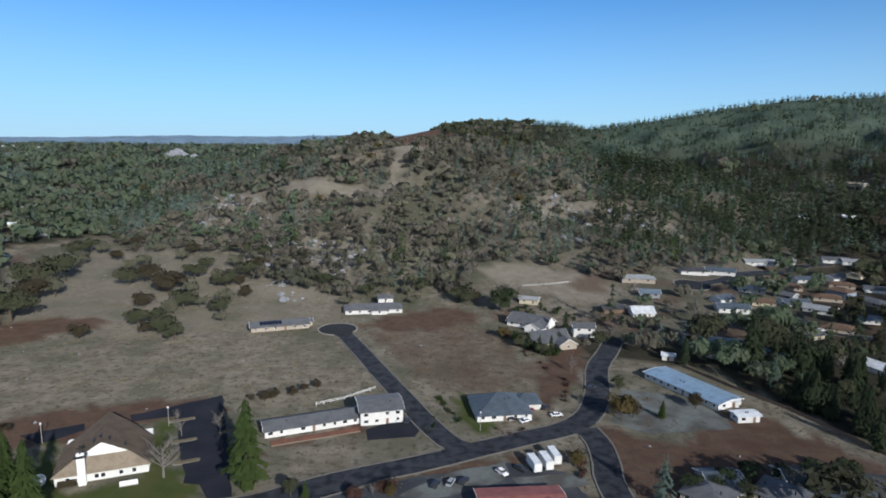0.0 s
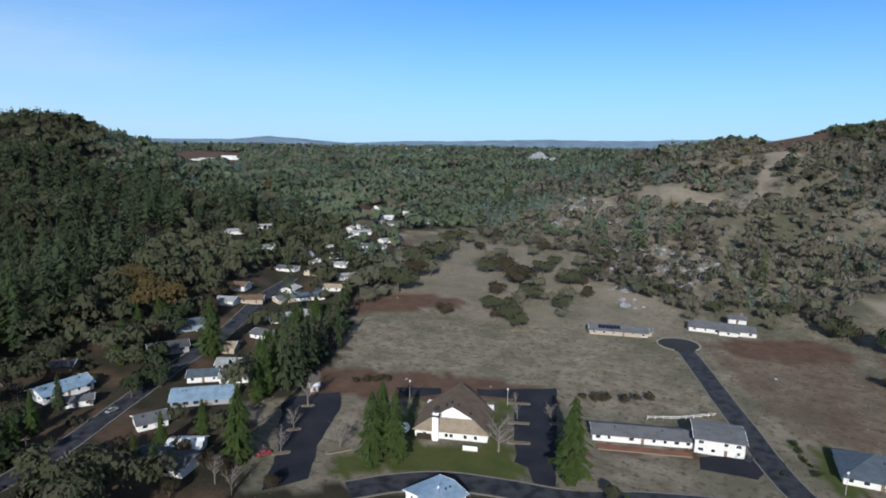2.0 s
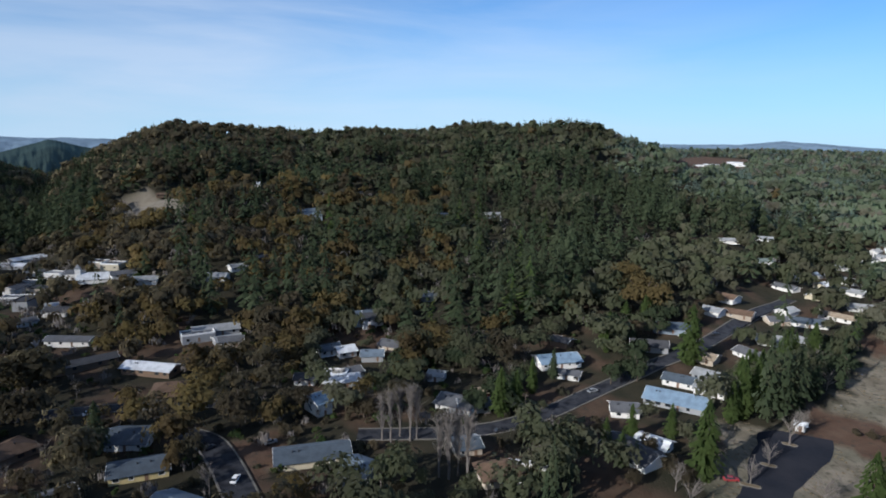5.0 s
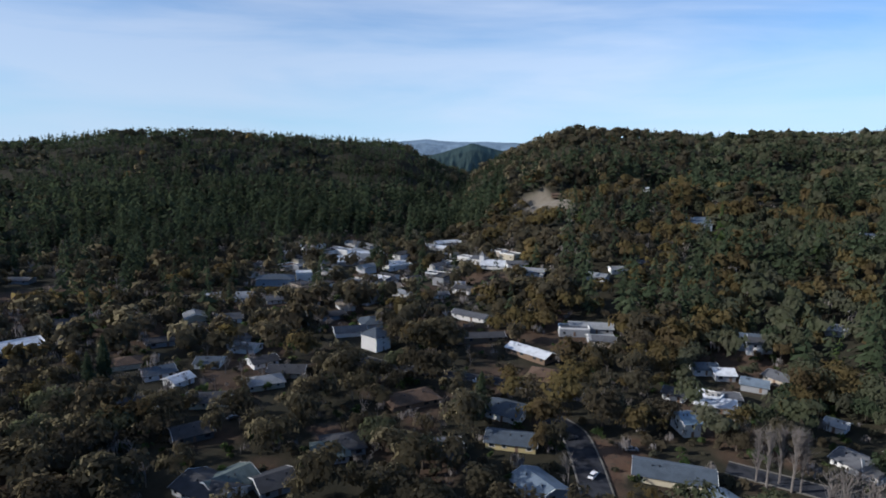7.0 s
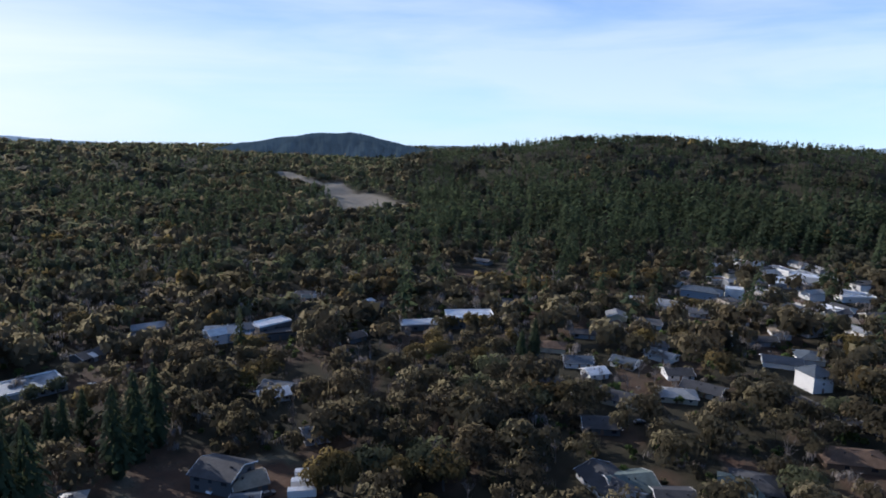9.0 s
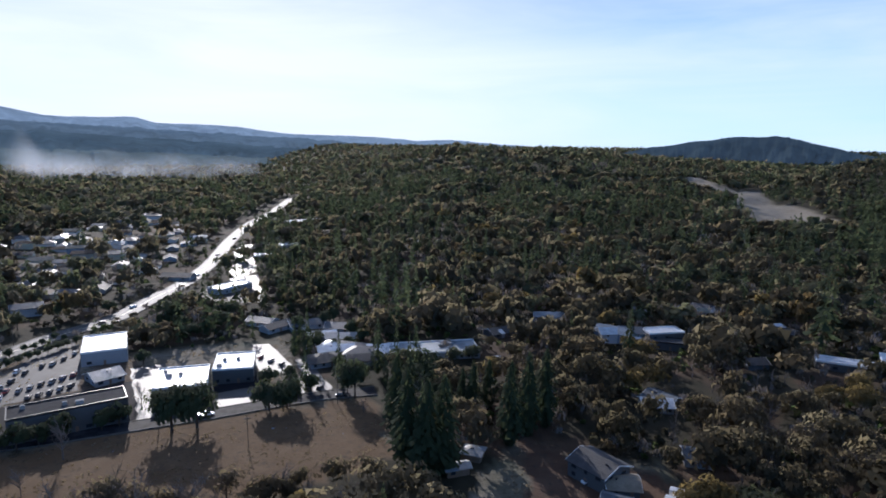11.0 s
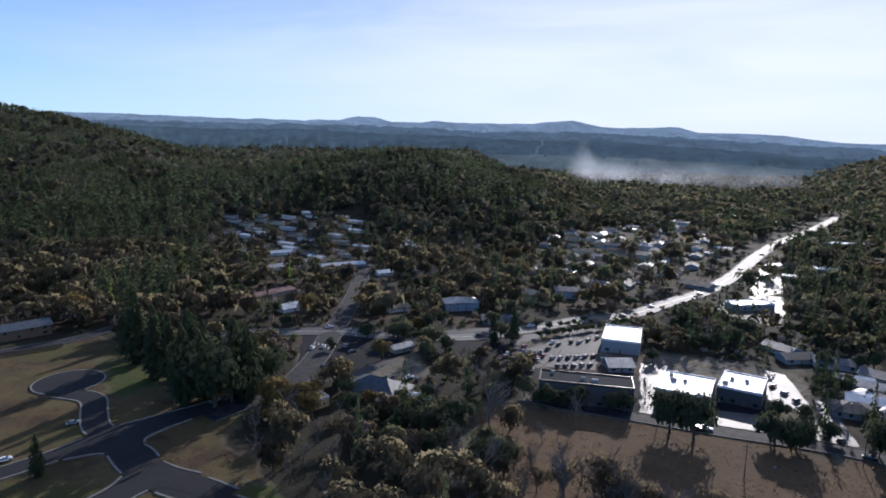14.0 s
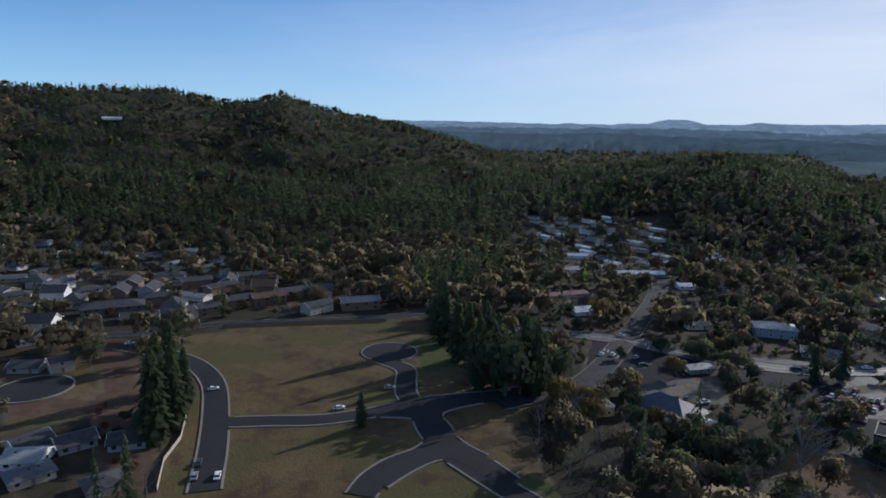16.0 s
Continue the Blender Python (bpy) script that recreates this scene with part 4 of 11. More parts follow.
def conifer_crown(rng, n, slim=0.17, low=0.08, blunt=0.85):
    """Unit-high conifer: ragged boughs in whorls that droop outwards."""
    z = low + (1 - low) * (rng.random(n) ** 1.25)
    u = (1 - z) / (1 - low)
    r = slim * np.minimum(u ** blunt, 0.25 + 3.0 * (1 - u)) * rng.uniform(0.62, 1.18, n) + 0.006
    a = rng.uniform(0, 2 * math.pi, n)
    w = rng.uniform(0.18, 0.42, n) * max(1.0, math.sqrt(70 / n))
    up = 0.035 * max(1.0, math.sqrt(70 / n))
    root = 0.15 * r
    if n >= 200:
        # fine sprays instead of whole boughs
        reach = rng.uniform(0.45, 1.05, n)
        r = r * reach
        root, w, up = r * 0.55, w * 0.75 * min(1.0, math.sqrt(420 / n)) / reach, 0.016
    inner = np.stack([root * np.cos(a), root * np.sin(a), z + up], 1)
    t1 = np.stack([r * np.cos(a - w), r * np.sin(a - w), z - 0.025 - 0.1 * r], 1)
    t2 = np.stack([r * 0.95 * np.cos(a + w), r * 0.95 * np.sin(a + w), z - 0.03 - 0.1 * r], 1)
    side = np.stack([np.cos(a) * rng.uniform(0.6, 1.2, n), np.sin(a) * rng.uniform(0.6, 1.2, n), rng.uniform(0.25, 0.9, n)], 1)
    return np.stack([inner, t1, t2, side / np.linalg.norm(side, axis=1)[:, None]], 1)


def limb(p, q, r0, r1, sides=5):
    """A tapered branch as triangles."""
    p, q = np.array(p, float), np.array(q, float)
    ax = (q - p) / (np.linalg.norm(q - p) + 1e-9)
    u = np.cross(ax, (0.3, 0.9, 0.1) if abs(ax[2]) > 0.8 else (0, 0, 1))
    u /= np.linalg.norm(u)
    w = np.cross(ax, u)
    an = 2 * math.pi * np.arange(sides) / sides
    ring = np.outer(np.cos(an), u) + np.outer(np.sin(an), w)
    a, b = p + ring * r0, q + ring * r1
    a2, b2 = np.roll(a, -1, 0), np.roll(b, -1, 0)
    return np.concatenate([np.stack([a, a2, b2], 1), np.stack([a, b2, b], 1)])


def woody(rng, limbs=7, top=0.62, twigs=0, upright=False, thick=0.02):
    """Unit-high trunk with limbs (and twigs on a bare tree)."""
    parts = [limb((0, 0, -0.02), (0.01, 0.01, top), thick, thick * 0.35, 6)]
    for _ in range(limbs):
        z0 = rng.uniform(0.18, top)
        a = rng.uniform(0, 2 * math.pi)
        out = rng.uniform(0.03, 0.075) if upright else rng.uniform(0.16, 0.3)
        q = np.array((out * math.cos(a), out * math.sin(a), min(0.93, z0 + rng.uniform(0.2, 0.36))))
        parts.append(limb((0, 0, z0), q, thick * 0.5, thick * 0.14, 4))
        for _ in range(twigs):
            s = rng.uniform(0.35, 1.0)
            p = np.array((0, 0, z0)) * (1 - s) + q * s
            dirn = rand_dirs(rng, 1)[0]
            dirn[2] = abs(dirn[2]) + (0.9 if upright else 0.25)
            parts.append(limb(p, p + dirn / np.linalg.norm(dirn) * rng.uniform(0.06, 0.17), thick * 0.2, thick * 0.07, 3))
    return np.concatenate(parts)


def tri_mesh(name, tris):
    t = np.asarray(tris, np.float32)
    me = mesh_from(name, t[:, :3].reshape(-1, 3), np.arange(len(t) * 3, dtype=np.int32).reshape(-1, 3))
    if t.shape[1] == 4:
        # rounded shading over the whole crown
        at = me.attributes.new("custom_normal", "FLOAT_VECTOR", "POINT")
        at.data.foreach_set("vector", np.repeat(t[:, 3], 3, axis=0).ravel())
    return me


def plant_many(rng, protos, pos, height, spread):
    """All trees of one kind as one array of triangles."""
    out = []
    which = rng.integers(0, len(protos), len(pos))
    for k, proto in enumerate(protos):
        proto = faced(proto)
        sel = np.where(which == k)[0]
        if not len(sel):
            continue
        a = rng.uniform(0, 2 * math.pi, len(sel))
        c, s = np.cos(a), np.sin(a)
        h, w = height[sel], height[sel] * spread[sel]
        x, y, z = proto[..., 0][None], proto[..., 1][None], proto[..., 2][None]
        sh = (slice(None), None, None)
        v = np.stack([(c[sh] * x - s[sh] * y) * w[sh] + pos[sel, 0][sh], (s[sh] * x + c[sh] * y) * w[sh] + pos[sel, 1][sh], z * h[sh] + pos[sel, 2][sh]], -1)
        v[:, :, 3] = np.stack([c[:, None] * x[:, :, 3] - s[:, None] * y[:, :, 3], s[:, None] * x[:, :, 3] + c[:, None] * y[:, :, 3], np.broadcast_to(z[:, :, 3], (len(sel), z.shape[1]))], -1)
        out.append(v.reshape(-1, 4, 3).astype(np.float32))
    return np.concatenate(out) if out else np.zeros((0, 4, 3), np.float32)


def candidates(rng, r0, r1, near, far):
    """Points over the land between two radii, with spacing growing from near to far."""
    xs, ys, r = [], [], r0
    while r < r1:
        s = near + (far - near) * (r - r0) / (r1 - r0)
        n = int(2 * math.pi * r / s)
        a = (np.arange(n) + rng.uniform(-0.45, 0.45, n)) * 2 * math.pi / n
        q = r + rng.uniform(-0.5, 0.5, n) * s
        xs.append(-q * np.sin(a))
        ys.append(q * np.cos(a))
        r += s
    return np.concatenate(xs), np.concatenate(ys)


HOUSE_SPOTS = []  # x, y, radius kept free of trees
YARDS = []  # open yards before houses: bearing, distance, half width, depth


def bearing(x, y):
    return np.degrees(np.arctan2(-x, y)) % 360


def highway_gap(x, y):
    best = np.full(np.shape(x), 1e9)
    for kind, width, pts in ROADS:
        if kind == "highway":
            for px, py in pts[::2]:
                best = np.minimum(best, np.hypot(x - px, y - py) - width / 2)
    return best


def tree_density(x, y):
    az, r = bearing(x, y), np.hypot(x, y)
    # nothing that the camera never looks towards
    d = np.where((az > 287) & (az < 327) & (r < 300), 0.25, 1.0)
    patch = wave_noise(x, y, 90, 12) + 0.6 * wave_noise(x, y, 240, 13)
    d = d * np.where(in_fields(("suburb",), x, y), np.where((az > 85) & (az < 190), 0.98, 0.84) + 0.42 * patch, 0.95 + 0.25 * patch)
    d = np.where(in_fields(("rocky",), x, y), 0.2, d)
    low_scrub = ((az > 335) | (az < 28)) & (r > 300) & (r < 900)
    d = np.where(low_scrub, d, d * np.where(r > 640, 1.0, 0.86))
    north = ((az > 330) | (az < 30)) & (r < 620) & (r > 330)
    d = np.where(north, np.clip(0.95 + 0.55 * wave_noise(x, y, 55, 15), 0.25, 1), d)
    d = np.where(in_fields(("open", "pale", "soil", "lawn", "paving", "sealed", "lot", "gravel", "tilled", "meadow"), x, y), 0.0, d)
    d = np.where(in_fields(("estate",), x, y), d * np.where((az < 90), 0.7, np.where(az > 300, 0.42, 0.58)), d)
    d = np.where((az > 200) & (az < 225) & (r > 2050), 0.0, d)
    d = np.where((az > 318) & (az < 352) & (r > 1050), d * np.clip(0.9 + 0.7 * wave_noise(x, y, 160, 61), 0.3, 1), d)
    d = np.where(((az > 322) | (az < 62)) & (r < 168), 0.0, d)
    d = np.where(road_gap(x, y) < 3.0, 0.0, d)
    # open verges along the highway, also on the town's side of it
    d = np.where(highway_gap(x, y) < 13.0, 0.0, d)
    for step in (18, 30, 42):
        s = 1 + step / np.maximum(r, 1.0)
        d = np.where(highway_gap(x * s, y * s) < 2.0, d * 0.35, d)
    # the lane west of the church lies open
    for px, py in ROADS[4][2][::2]:
        d = np.where(np.hypot(x - px, y - py) < 9.0, 0.0, d)
        for f in (0.95, 0.9):
            d = np.where(np.hypot(x - px * f, y - py * f) < 5.5, d * 0.3, d)
    for hx, hy, hr in HOUSE_SPOTS:
        d = np.where((np.abs(x - hx) < hr) & (np.abs(y - hy) < hr) & (np.hypot(x - hx, y - hy) < hr), 0.0, d)
    rad = np.radians(az)
    for ya, yr, yw, yd in YARDS:
        d = np.where((r < yr) & (r > yr - yd) & (np.abs(np.sin(rad - ya)) * r < yw) & (np.cos(rad - ya) > 0), d * (0.25 if yr < 330 else 0.5), d)
    return d


def conifer_share(x, y):
    """How much of the wood is conifer."""
    az, r = bearing(x, y), np.hypot(x, y)
    h = ground(x, y)
    s = np.full(np.shape(x), 0.25)
    s = np.where((az > 48) & (az < 108), 0.22, s)
    s = np.where((az > 40) & (az < 84) & (r < 760), 0.3, s)
    s = np.where((az > 40) & (az < 74) & (r < 760), 0.72, s)
    s = np.where((az > 104) & (az < 152) & (r > 560), 0.85, s)
    s = np.where((az > 104) & (az < 165) & (r < 560), 0.12, s)
    s = np.where((az > 150) & (az < 200) & (r > 560), 0.42, s)
    s = np.where((az > 200) & (az < 290) & (r > 700), 0.35, s)
    s = np.where((az > 186) & (az < 209) & (r > 300) & (r < 1400), 0.6, s)
    s = np.where((az > 225) & (az < 292) & (r > 620), 0.8, s)
    s = np.where((az > 325) & (az < 350), 0.6, s)
    s = np.where((az > 350) | (az < 30), 0.02, s)
    s = np.where((az > 10) & (az < 60) & (r > 640), 0.45, s)
    s = np.where((az > 344) & (az < 354) & (r < 1000), 0.25, s)
    s = np.where((az > 316) & (az < 346) & (r > 520), 1.2, s)
    s = np.where((az > 318) & (az < 352) & (r > 1000), 1.4, s)
    s = np.where((r < 270) & (az > 66) & (az < 185), 0.0, s)
    patch = np.where((r < 270) & (az > 66) & (az < 185), 0.0, wave_noise(x, y, 150, 18) + 0.6 * wave_noise(x, y, 420, 19))
    return np.where(in_fields(("suburb",), x, y), np.clip(np.where((az > 186) & (az < 208), 0.45, np.where(r < 330, 0.0, np.where(r < 420, 0.08, 0.18))) + 0.12 * patch, 0, 1), np.clip(s + 0.55 * patch, 0, 1))


def woodland():
    rng = np.random.default_rng(5)
    bands = [(95, 300, 9.0, 9.0, 440, 270, 0.046, 1.0), (300, 640, 8.0, 9.0, 130, 62, 0.092, 1.05), (640, 1150, 9.0, 10.5, 38, 28, 0.160, 1.25), (1150, 1900, 11.5, 15.0, 17, 14, 0.24, 1.45),
             (1900, 3000, 18.0, 24.0, 9, 8, 0.32, 1.7)]
    pools = {}
    for r0, r1, near, far, n_broad, n_con, leaf, grow in bands:
        x, y = candidates(rng, r0, r1, near, far)
        az = bearing(x, y)
        keep = (rng.random(len(x)) < tree_density(x, y)) & ~((az > 296) & (az < 322))
        x, y = x[keep], y[keep]
        z = ground(x, y) - 0.2
        # land hidden behind a crest carries no trees
        r = np.hypot(x, y)
        best = np.full(len(x), -1e9)
        for f in np.linspace(0.2, 0.97, 18):
            best = np.maximum(best, (ground(x * f, y * f) - EYE[2]) / (r * f))
        seen = (z + 32 - EYE[2]) / r > best
        x, y, z, r = x[seen], y[seen], z[seen], r[seen]
        con = rng.random(len(x)) < conifer_share(x, y)
        az = bearing(x, y)
        # tall conifers stand wider apart
        tall = con & (az > 38) & (az < 152) & (r < 800)
        stay = ~tall | (rng.random(len(x)) < 0.75)
        x, y, z, r, con, az = x[stay], y[stay], z[stay], r[stay], con[stay], az[stay]
        hue = rng.random(len(x)) + 0.35 * wave_noise(x, y, 70, 25)
        town = (az > 88) & (az < 262) & (r < 700)
        gold, bare, brown = np.where(town, np.where(az > 185, 1.1, 1.0), 1.2), np.where(town, np.where(r < 300, np.where(az > 190, 0.62, 0.36), 0.26), 0.10), np.where(town, np.where(r < 300, 0.62, 0.52), np.where(((az > 335) | (az < 28)) & (r < 900), 0.72, 0.12))
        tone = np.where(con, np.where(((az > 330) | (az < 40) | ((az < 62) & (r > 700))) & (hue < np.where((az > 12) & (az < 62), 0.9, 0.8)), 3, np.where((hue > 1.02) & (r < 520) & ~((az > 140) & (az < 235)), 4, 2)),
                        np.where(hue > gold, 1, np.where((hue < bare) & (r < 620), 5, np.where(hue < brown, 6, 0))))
        # trees on the front-lit north side take the sun-lightened leaf colours
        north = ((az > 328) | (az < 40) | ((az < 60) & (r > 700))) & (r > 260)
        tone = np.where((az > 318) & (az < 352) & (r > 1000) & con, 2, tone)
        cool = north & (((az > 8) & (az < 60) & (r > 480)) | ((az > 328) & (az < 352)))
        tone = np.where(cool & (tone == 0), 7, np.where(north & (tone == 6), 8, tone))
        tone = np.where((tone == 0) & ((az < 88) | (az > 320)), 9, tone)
        # slopes that the sun stands behind: shade put into darker leaves; and a belt of firs east of the bare hill
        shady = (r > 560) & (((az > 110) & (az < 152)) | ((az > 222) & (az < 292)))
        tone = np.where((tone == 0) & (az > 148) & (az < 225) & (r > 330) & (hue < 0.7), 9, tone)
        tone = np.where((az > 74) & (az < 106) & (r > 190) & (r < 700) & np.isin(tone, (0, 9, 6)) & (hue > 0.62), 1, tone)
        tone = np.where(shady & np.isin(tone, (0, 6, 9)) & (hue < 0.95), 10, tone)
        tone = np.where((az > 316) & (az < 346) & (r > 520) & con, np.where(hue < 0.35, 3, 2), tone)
        # oaks of the bare hill get their sun-lightened leaves too
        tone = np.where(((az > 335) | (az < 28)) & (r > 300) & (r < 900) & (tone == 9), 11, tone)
        scrub = (((az > 335) | (az < 28)) & (r > 300) & (r < 900))
        for kind in range(12):
            sel = np.where(tone == kind)[0]
            if not len(sel):
                continue
            pos = np.stack([x[sel], y[sel], z[sel]], 1)
            if kind in (2, 3, 4):
                protos = [conifer_crown(rng, n_con, rng.uniform(0.16, 0.235) * grow, 0.08, 0.85 if r1 < 700 else 0.62) for _ in range(5)]
                h = rng.uniform(14, 28, len(sel)) * np.where(((az[sel] > 38) & (az[sel] < 152) & (r[sel] < 800)), 1.35, 1.0)
                h = h * np.where((az[sel] > 318) & (az[sel] < 352) & (r[sel] > 1000), 0.6, np.where(r[sel] > 900, 0.78, 1.0))
                if kind == 3:
                    h = np.where((az[sel] > 318) & (az[sel] < 352) & (r[sel] > 1000), 0.8, 1.0) * rng.uniform(9, 17, len(sel))
                w = rng.uniform(0.85, 1.25, len(sel)) * (1.35 if kind == 3 else 1.0)
            elif kind == 5:
                protos = [np.concatenate([woody(rng, 9, 0.6, 7, thick=0.016)]) for _ in range(4)] if r1 < 500 else [leafless(rng, 40 if r1 < 700 else 14, leaf) for _ in range(4)]
                h, w = rng.uniform(7, 12, len(sel)), rng.uniform(0.9, 1.3, len(sel))
            else:
                protos = [broad_crown(rng, n_broad, leaf, int(rng.integers(7, 12)) if n_broad > 40 else 4, rng.uniform(0.08, 0.18)) for _ in range(8)]
                h = np.clip(rng.normal(12.8, 3.6, len(sel)) + 2.5 * wave_noise(x[sel], y[sel], 60, 29), 5.0, 21.0) * np.where(scrub[sel], 0.7, 1.0)
                w = rng.uniform(0.9, 1.5, len(sel)) * (1.0 if r1 < 700 else 1.15)
            pools.setdefault(kind, []).append(plant_many(rng, protos, pos, h, w))
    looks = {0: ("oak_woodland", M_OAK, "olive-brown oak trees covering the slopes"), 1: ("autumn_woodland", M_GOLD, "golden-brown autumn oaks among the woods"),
             2: ("conifer_woodland", M_PINE, "dark green pines and firs on the hills"), 3: ("grey_pine_woodland", M_GREYPINE, "grey-green foothill pines on the slope, lightened for sun and haze"),
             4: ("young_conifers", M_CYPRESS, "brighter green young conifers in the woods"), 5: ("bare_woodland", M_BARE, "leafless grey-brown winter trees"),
             7: ("grey_green_woodland", M_NORTHOAK, "grey-green oaks on the north slopes, lightened for sun and haze"), 8: ("sunlit_grey_scrub", M_GREYSCRUB, "grey-brown leafless scrub on the hillside, lightened for full sun"),
             10: ("shade_dark_woodland", M_FOREST, "oaks and undergrowth on backlit slopes, shade put into dark leaves"), 11: ("hillside_oaks", M_HILLOAK, "grey-olive oaks scattered over the dry hillside, lightened for full sun"),
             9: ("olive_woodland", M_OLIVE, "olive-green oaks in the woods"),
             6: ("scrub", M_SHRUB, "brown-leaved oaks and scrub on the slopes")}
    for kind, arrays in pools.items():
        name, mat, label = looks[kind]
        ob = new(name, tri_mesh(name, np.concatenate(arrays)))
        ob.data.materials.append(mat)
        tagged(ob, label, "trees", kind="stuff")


def undergrowth():
    """Shrubs, hedges and saplings between the houses and along the lots."""
    rng = np.random.default_rng(15)
    x, y = candidates(rng, 130, 640, 5.2, 6.8)
    az, r = bearing(x, y), np.hypot(x, y)
    town = (az > 62) & (az < 262) & in_fields(("suburb", "estate"), x, y)
    bare_land = in_fields(("open", "pale", "lawn", "paving", "sealed", "lot", "gravel", "tilled", "meadow"), x, y)
    keep = town & ~bare_land & (rng.random(len(x)) < 0.55 + 0.4 * wave_noise(x, y, 45, 81)) & (road_gap(x, y) > 1.5)
    for hx, hy, hr in HOUSE_SPOTS[::2]:
        keep &= ~((np.abs(x - hx) < hr * 0.8) & (np.abs(y - hy) < hr * 0.8))
    x, y = x[keep], y[keep]
    pos = np.stack([x, y, ground(x, y) - 0.1], 1)
    pick = rng.integers(0, 4, len(x))
    for kind, (name, mat, label) in enumerate((("garden_shrubs", M_BUSH, "evergreen garden shrubs and hedges between houses"), ("brown_shrubs", M_SHRUB, "brown winter shrubs between houses"),
                                               ("olive_shrubs", M_FOREST, "dark olive shrubs in the yards"), ("twiggy_shrubs", M_BARE, "leafless twiggy shrubs in the yards"))):
        sel = pick == kind
        protos = [leafless(rng, 44, 0.16) if kind == 3 else broad_crown(rng, 40, 0.15, 5, -0.1) for _ in range(5)]
        h = rng.uniform(2.0, 6.0, sel.sum())
        ob = new(name, tri_mesh(name, plant_many(rng, protos, pos[sel], h, rng.uniform(1.0, 1.6, sel.sum()))))
        ob.data.materials.append(mat)
        tagged(ob, label, "shrubs", kind="stuff")


def leafless(rng, n, size):
    """Bare crown far off: thin upright slivers."""
    t = broad_crown(rng, n, size, 6, 0.2)
    mid = t[:, :3].mean(1, keepdims=True)
    t[:, :3] = mid + (t[:, :3] - mid) * np.array([0.35, 0.35, 1.5])
    return t


# ---- buildings ----
WALLS = {k: material("wall_" + k, tuple(v * 0.9 for v in c), 0.75, 0.12, 0.7, second=tuple(v * 0.86 for v in c), second_scale=0.25) for k, c in {
    "white": (0.74, 0.73, 0.70), "cream": (0.60, 0.54, 0.40), "beige": (0.46, 0.40, 0.32), "grey": (0.34, 0.35, 0.36), "yellow": (0.58, 0.48, 0.24),
    "brown": (0.22, 0.15, 0.10), "blue": (0.30, 0.36, 0.42), "red": (0.32, 0.10, 0.07), "dark": (0.12, 0.12, 0.12), "green": (0.24, 0.30, 0.24)}.items()}
ROOFS = {k: material("roof_" + k, c, rg, 0.28, 1.6, bump=0.25, second=tuple(v * 0.78 for v in c), second_scale=0.35, spec=sp, metal=mt) for k, (c, rg, sp, mt) in {
    "grey": ((0.105, 0.108, 0.116), 0.62, 0.34, 0), "dark": ((0.060, 0.061, 0.066), 0.72, 0.22, 0), "brown": ((0.130, 0.088, 0.062), 0.85, 0.12, 0), "tan": ((0.28, 0.23, 0.17), 0.85, 0.12, 0),
    "slate": ((0.075, 0.095, 0.118), 0.62, 0.34, 0), "bluemetal": ((0.17, 0.215, 0.26), 0.5, 0.45, 0.2), "paleblue": ((0.26, 0.36, 0.46), 0.4, 0.5, 0.3), "white": ((0.62, 0.64, 0.66), 0.5, 0.5, 0), "pale": ((0.27, 0.28, 0.285), 0.55, 0.45, 0),
    "tar": ((0.042, 0.044, 0.049), 0.92, 0.08, 0), "green": ((0.13, 0.16, 0.15), 0.85, 0.12, 0), "red": ((0.22, 0.085, 0.075), 0.7, 0.4, 0), "yellow": ((0.42, 0.34, 0.16), 0.7, 0.4, 0)}.items()}
M_TRIM = material("white_trim", (0.78, 0.77, 0.74), 0.6, 0.06, 1.5)
M_DOOR = material("painted_door", (0.20, 0.13, 0.09), 0.5, 0.2, 2.0)
M_GARAGE = material("garage_door", (0.62, 0.60, 0.56), 0.55, 0.08, 1.0)
M_BRICK = material("chimney_brick", (0.26, 0.17, 0.13), 0.9, 0.25, 3.0)
M_CONCRETE = material("concrete", (0.33, 0.32, 0.30), 0.85, 0.15, 0.8)
M_DARKMETAL = material("dark_metal", (0.05, 0.05, 0.055), 0.4, 0.2, 1.0, metal=0.6)
M_SOLAR = material("solar_glass", (0.012, 0.016, 0.030), 0.15, 0.2, 0.5, spec=0.6)
M_GLASS = material("window_glass", (0.030, 0.036, 0.042), 0.08, 0.2, 0.6, spec=0.7)


def box_bm(bm, x0, y0, z0, x1, y1, z1, bevel=0.0):
    vs = [bm.verts.new((x, y, z)) for z in (z0, z1) for x, y in ((x0, y0), (x1, y0), (x1, y1), (x0, y1))]
    for f in ((0, 3, 2, 1), (4, 5, 6, 7), (0, 1, 5, 4), (1, 2, 6, 5), (2, 3, 7, 6), (3, 0, 4, 7)):
        bm.faces.new([vs[i] for i in f])


def part(name, bm, mat, parent, label=""):
    me = bpy.data.meshes.new(name)
    bm.to_mesh(me)
    bm.free()
    me.materials.append(mat)
    ob = new(name, me)
    ob.parent = parent
    if label:
        tagged(ob, label)
    return ob


def shared(name, me, mat, parent, m, label=""):
    """Another object on a mesh that is already there."""
    ob = new(name, me)
    ob.parent = parent
    ob.matrix_basis = m
    if not me.materials:
        me.materials.append(mat)
    if label:
        tagged(ob, label)
    return ob


def box_mesh(name, *boxes):
    bm = bmesh.new()
    for b in boxes:
        box_bm(bm, *b)
    me = bpy.data.meshes.new(name)
    bm.to_mesh(me)
    bm.free()
    return me


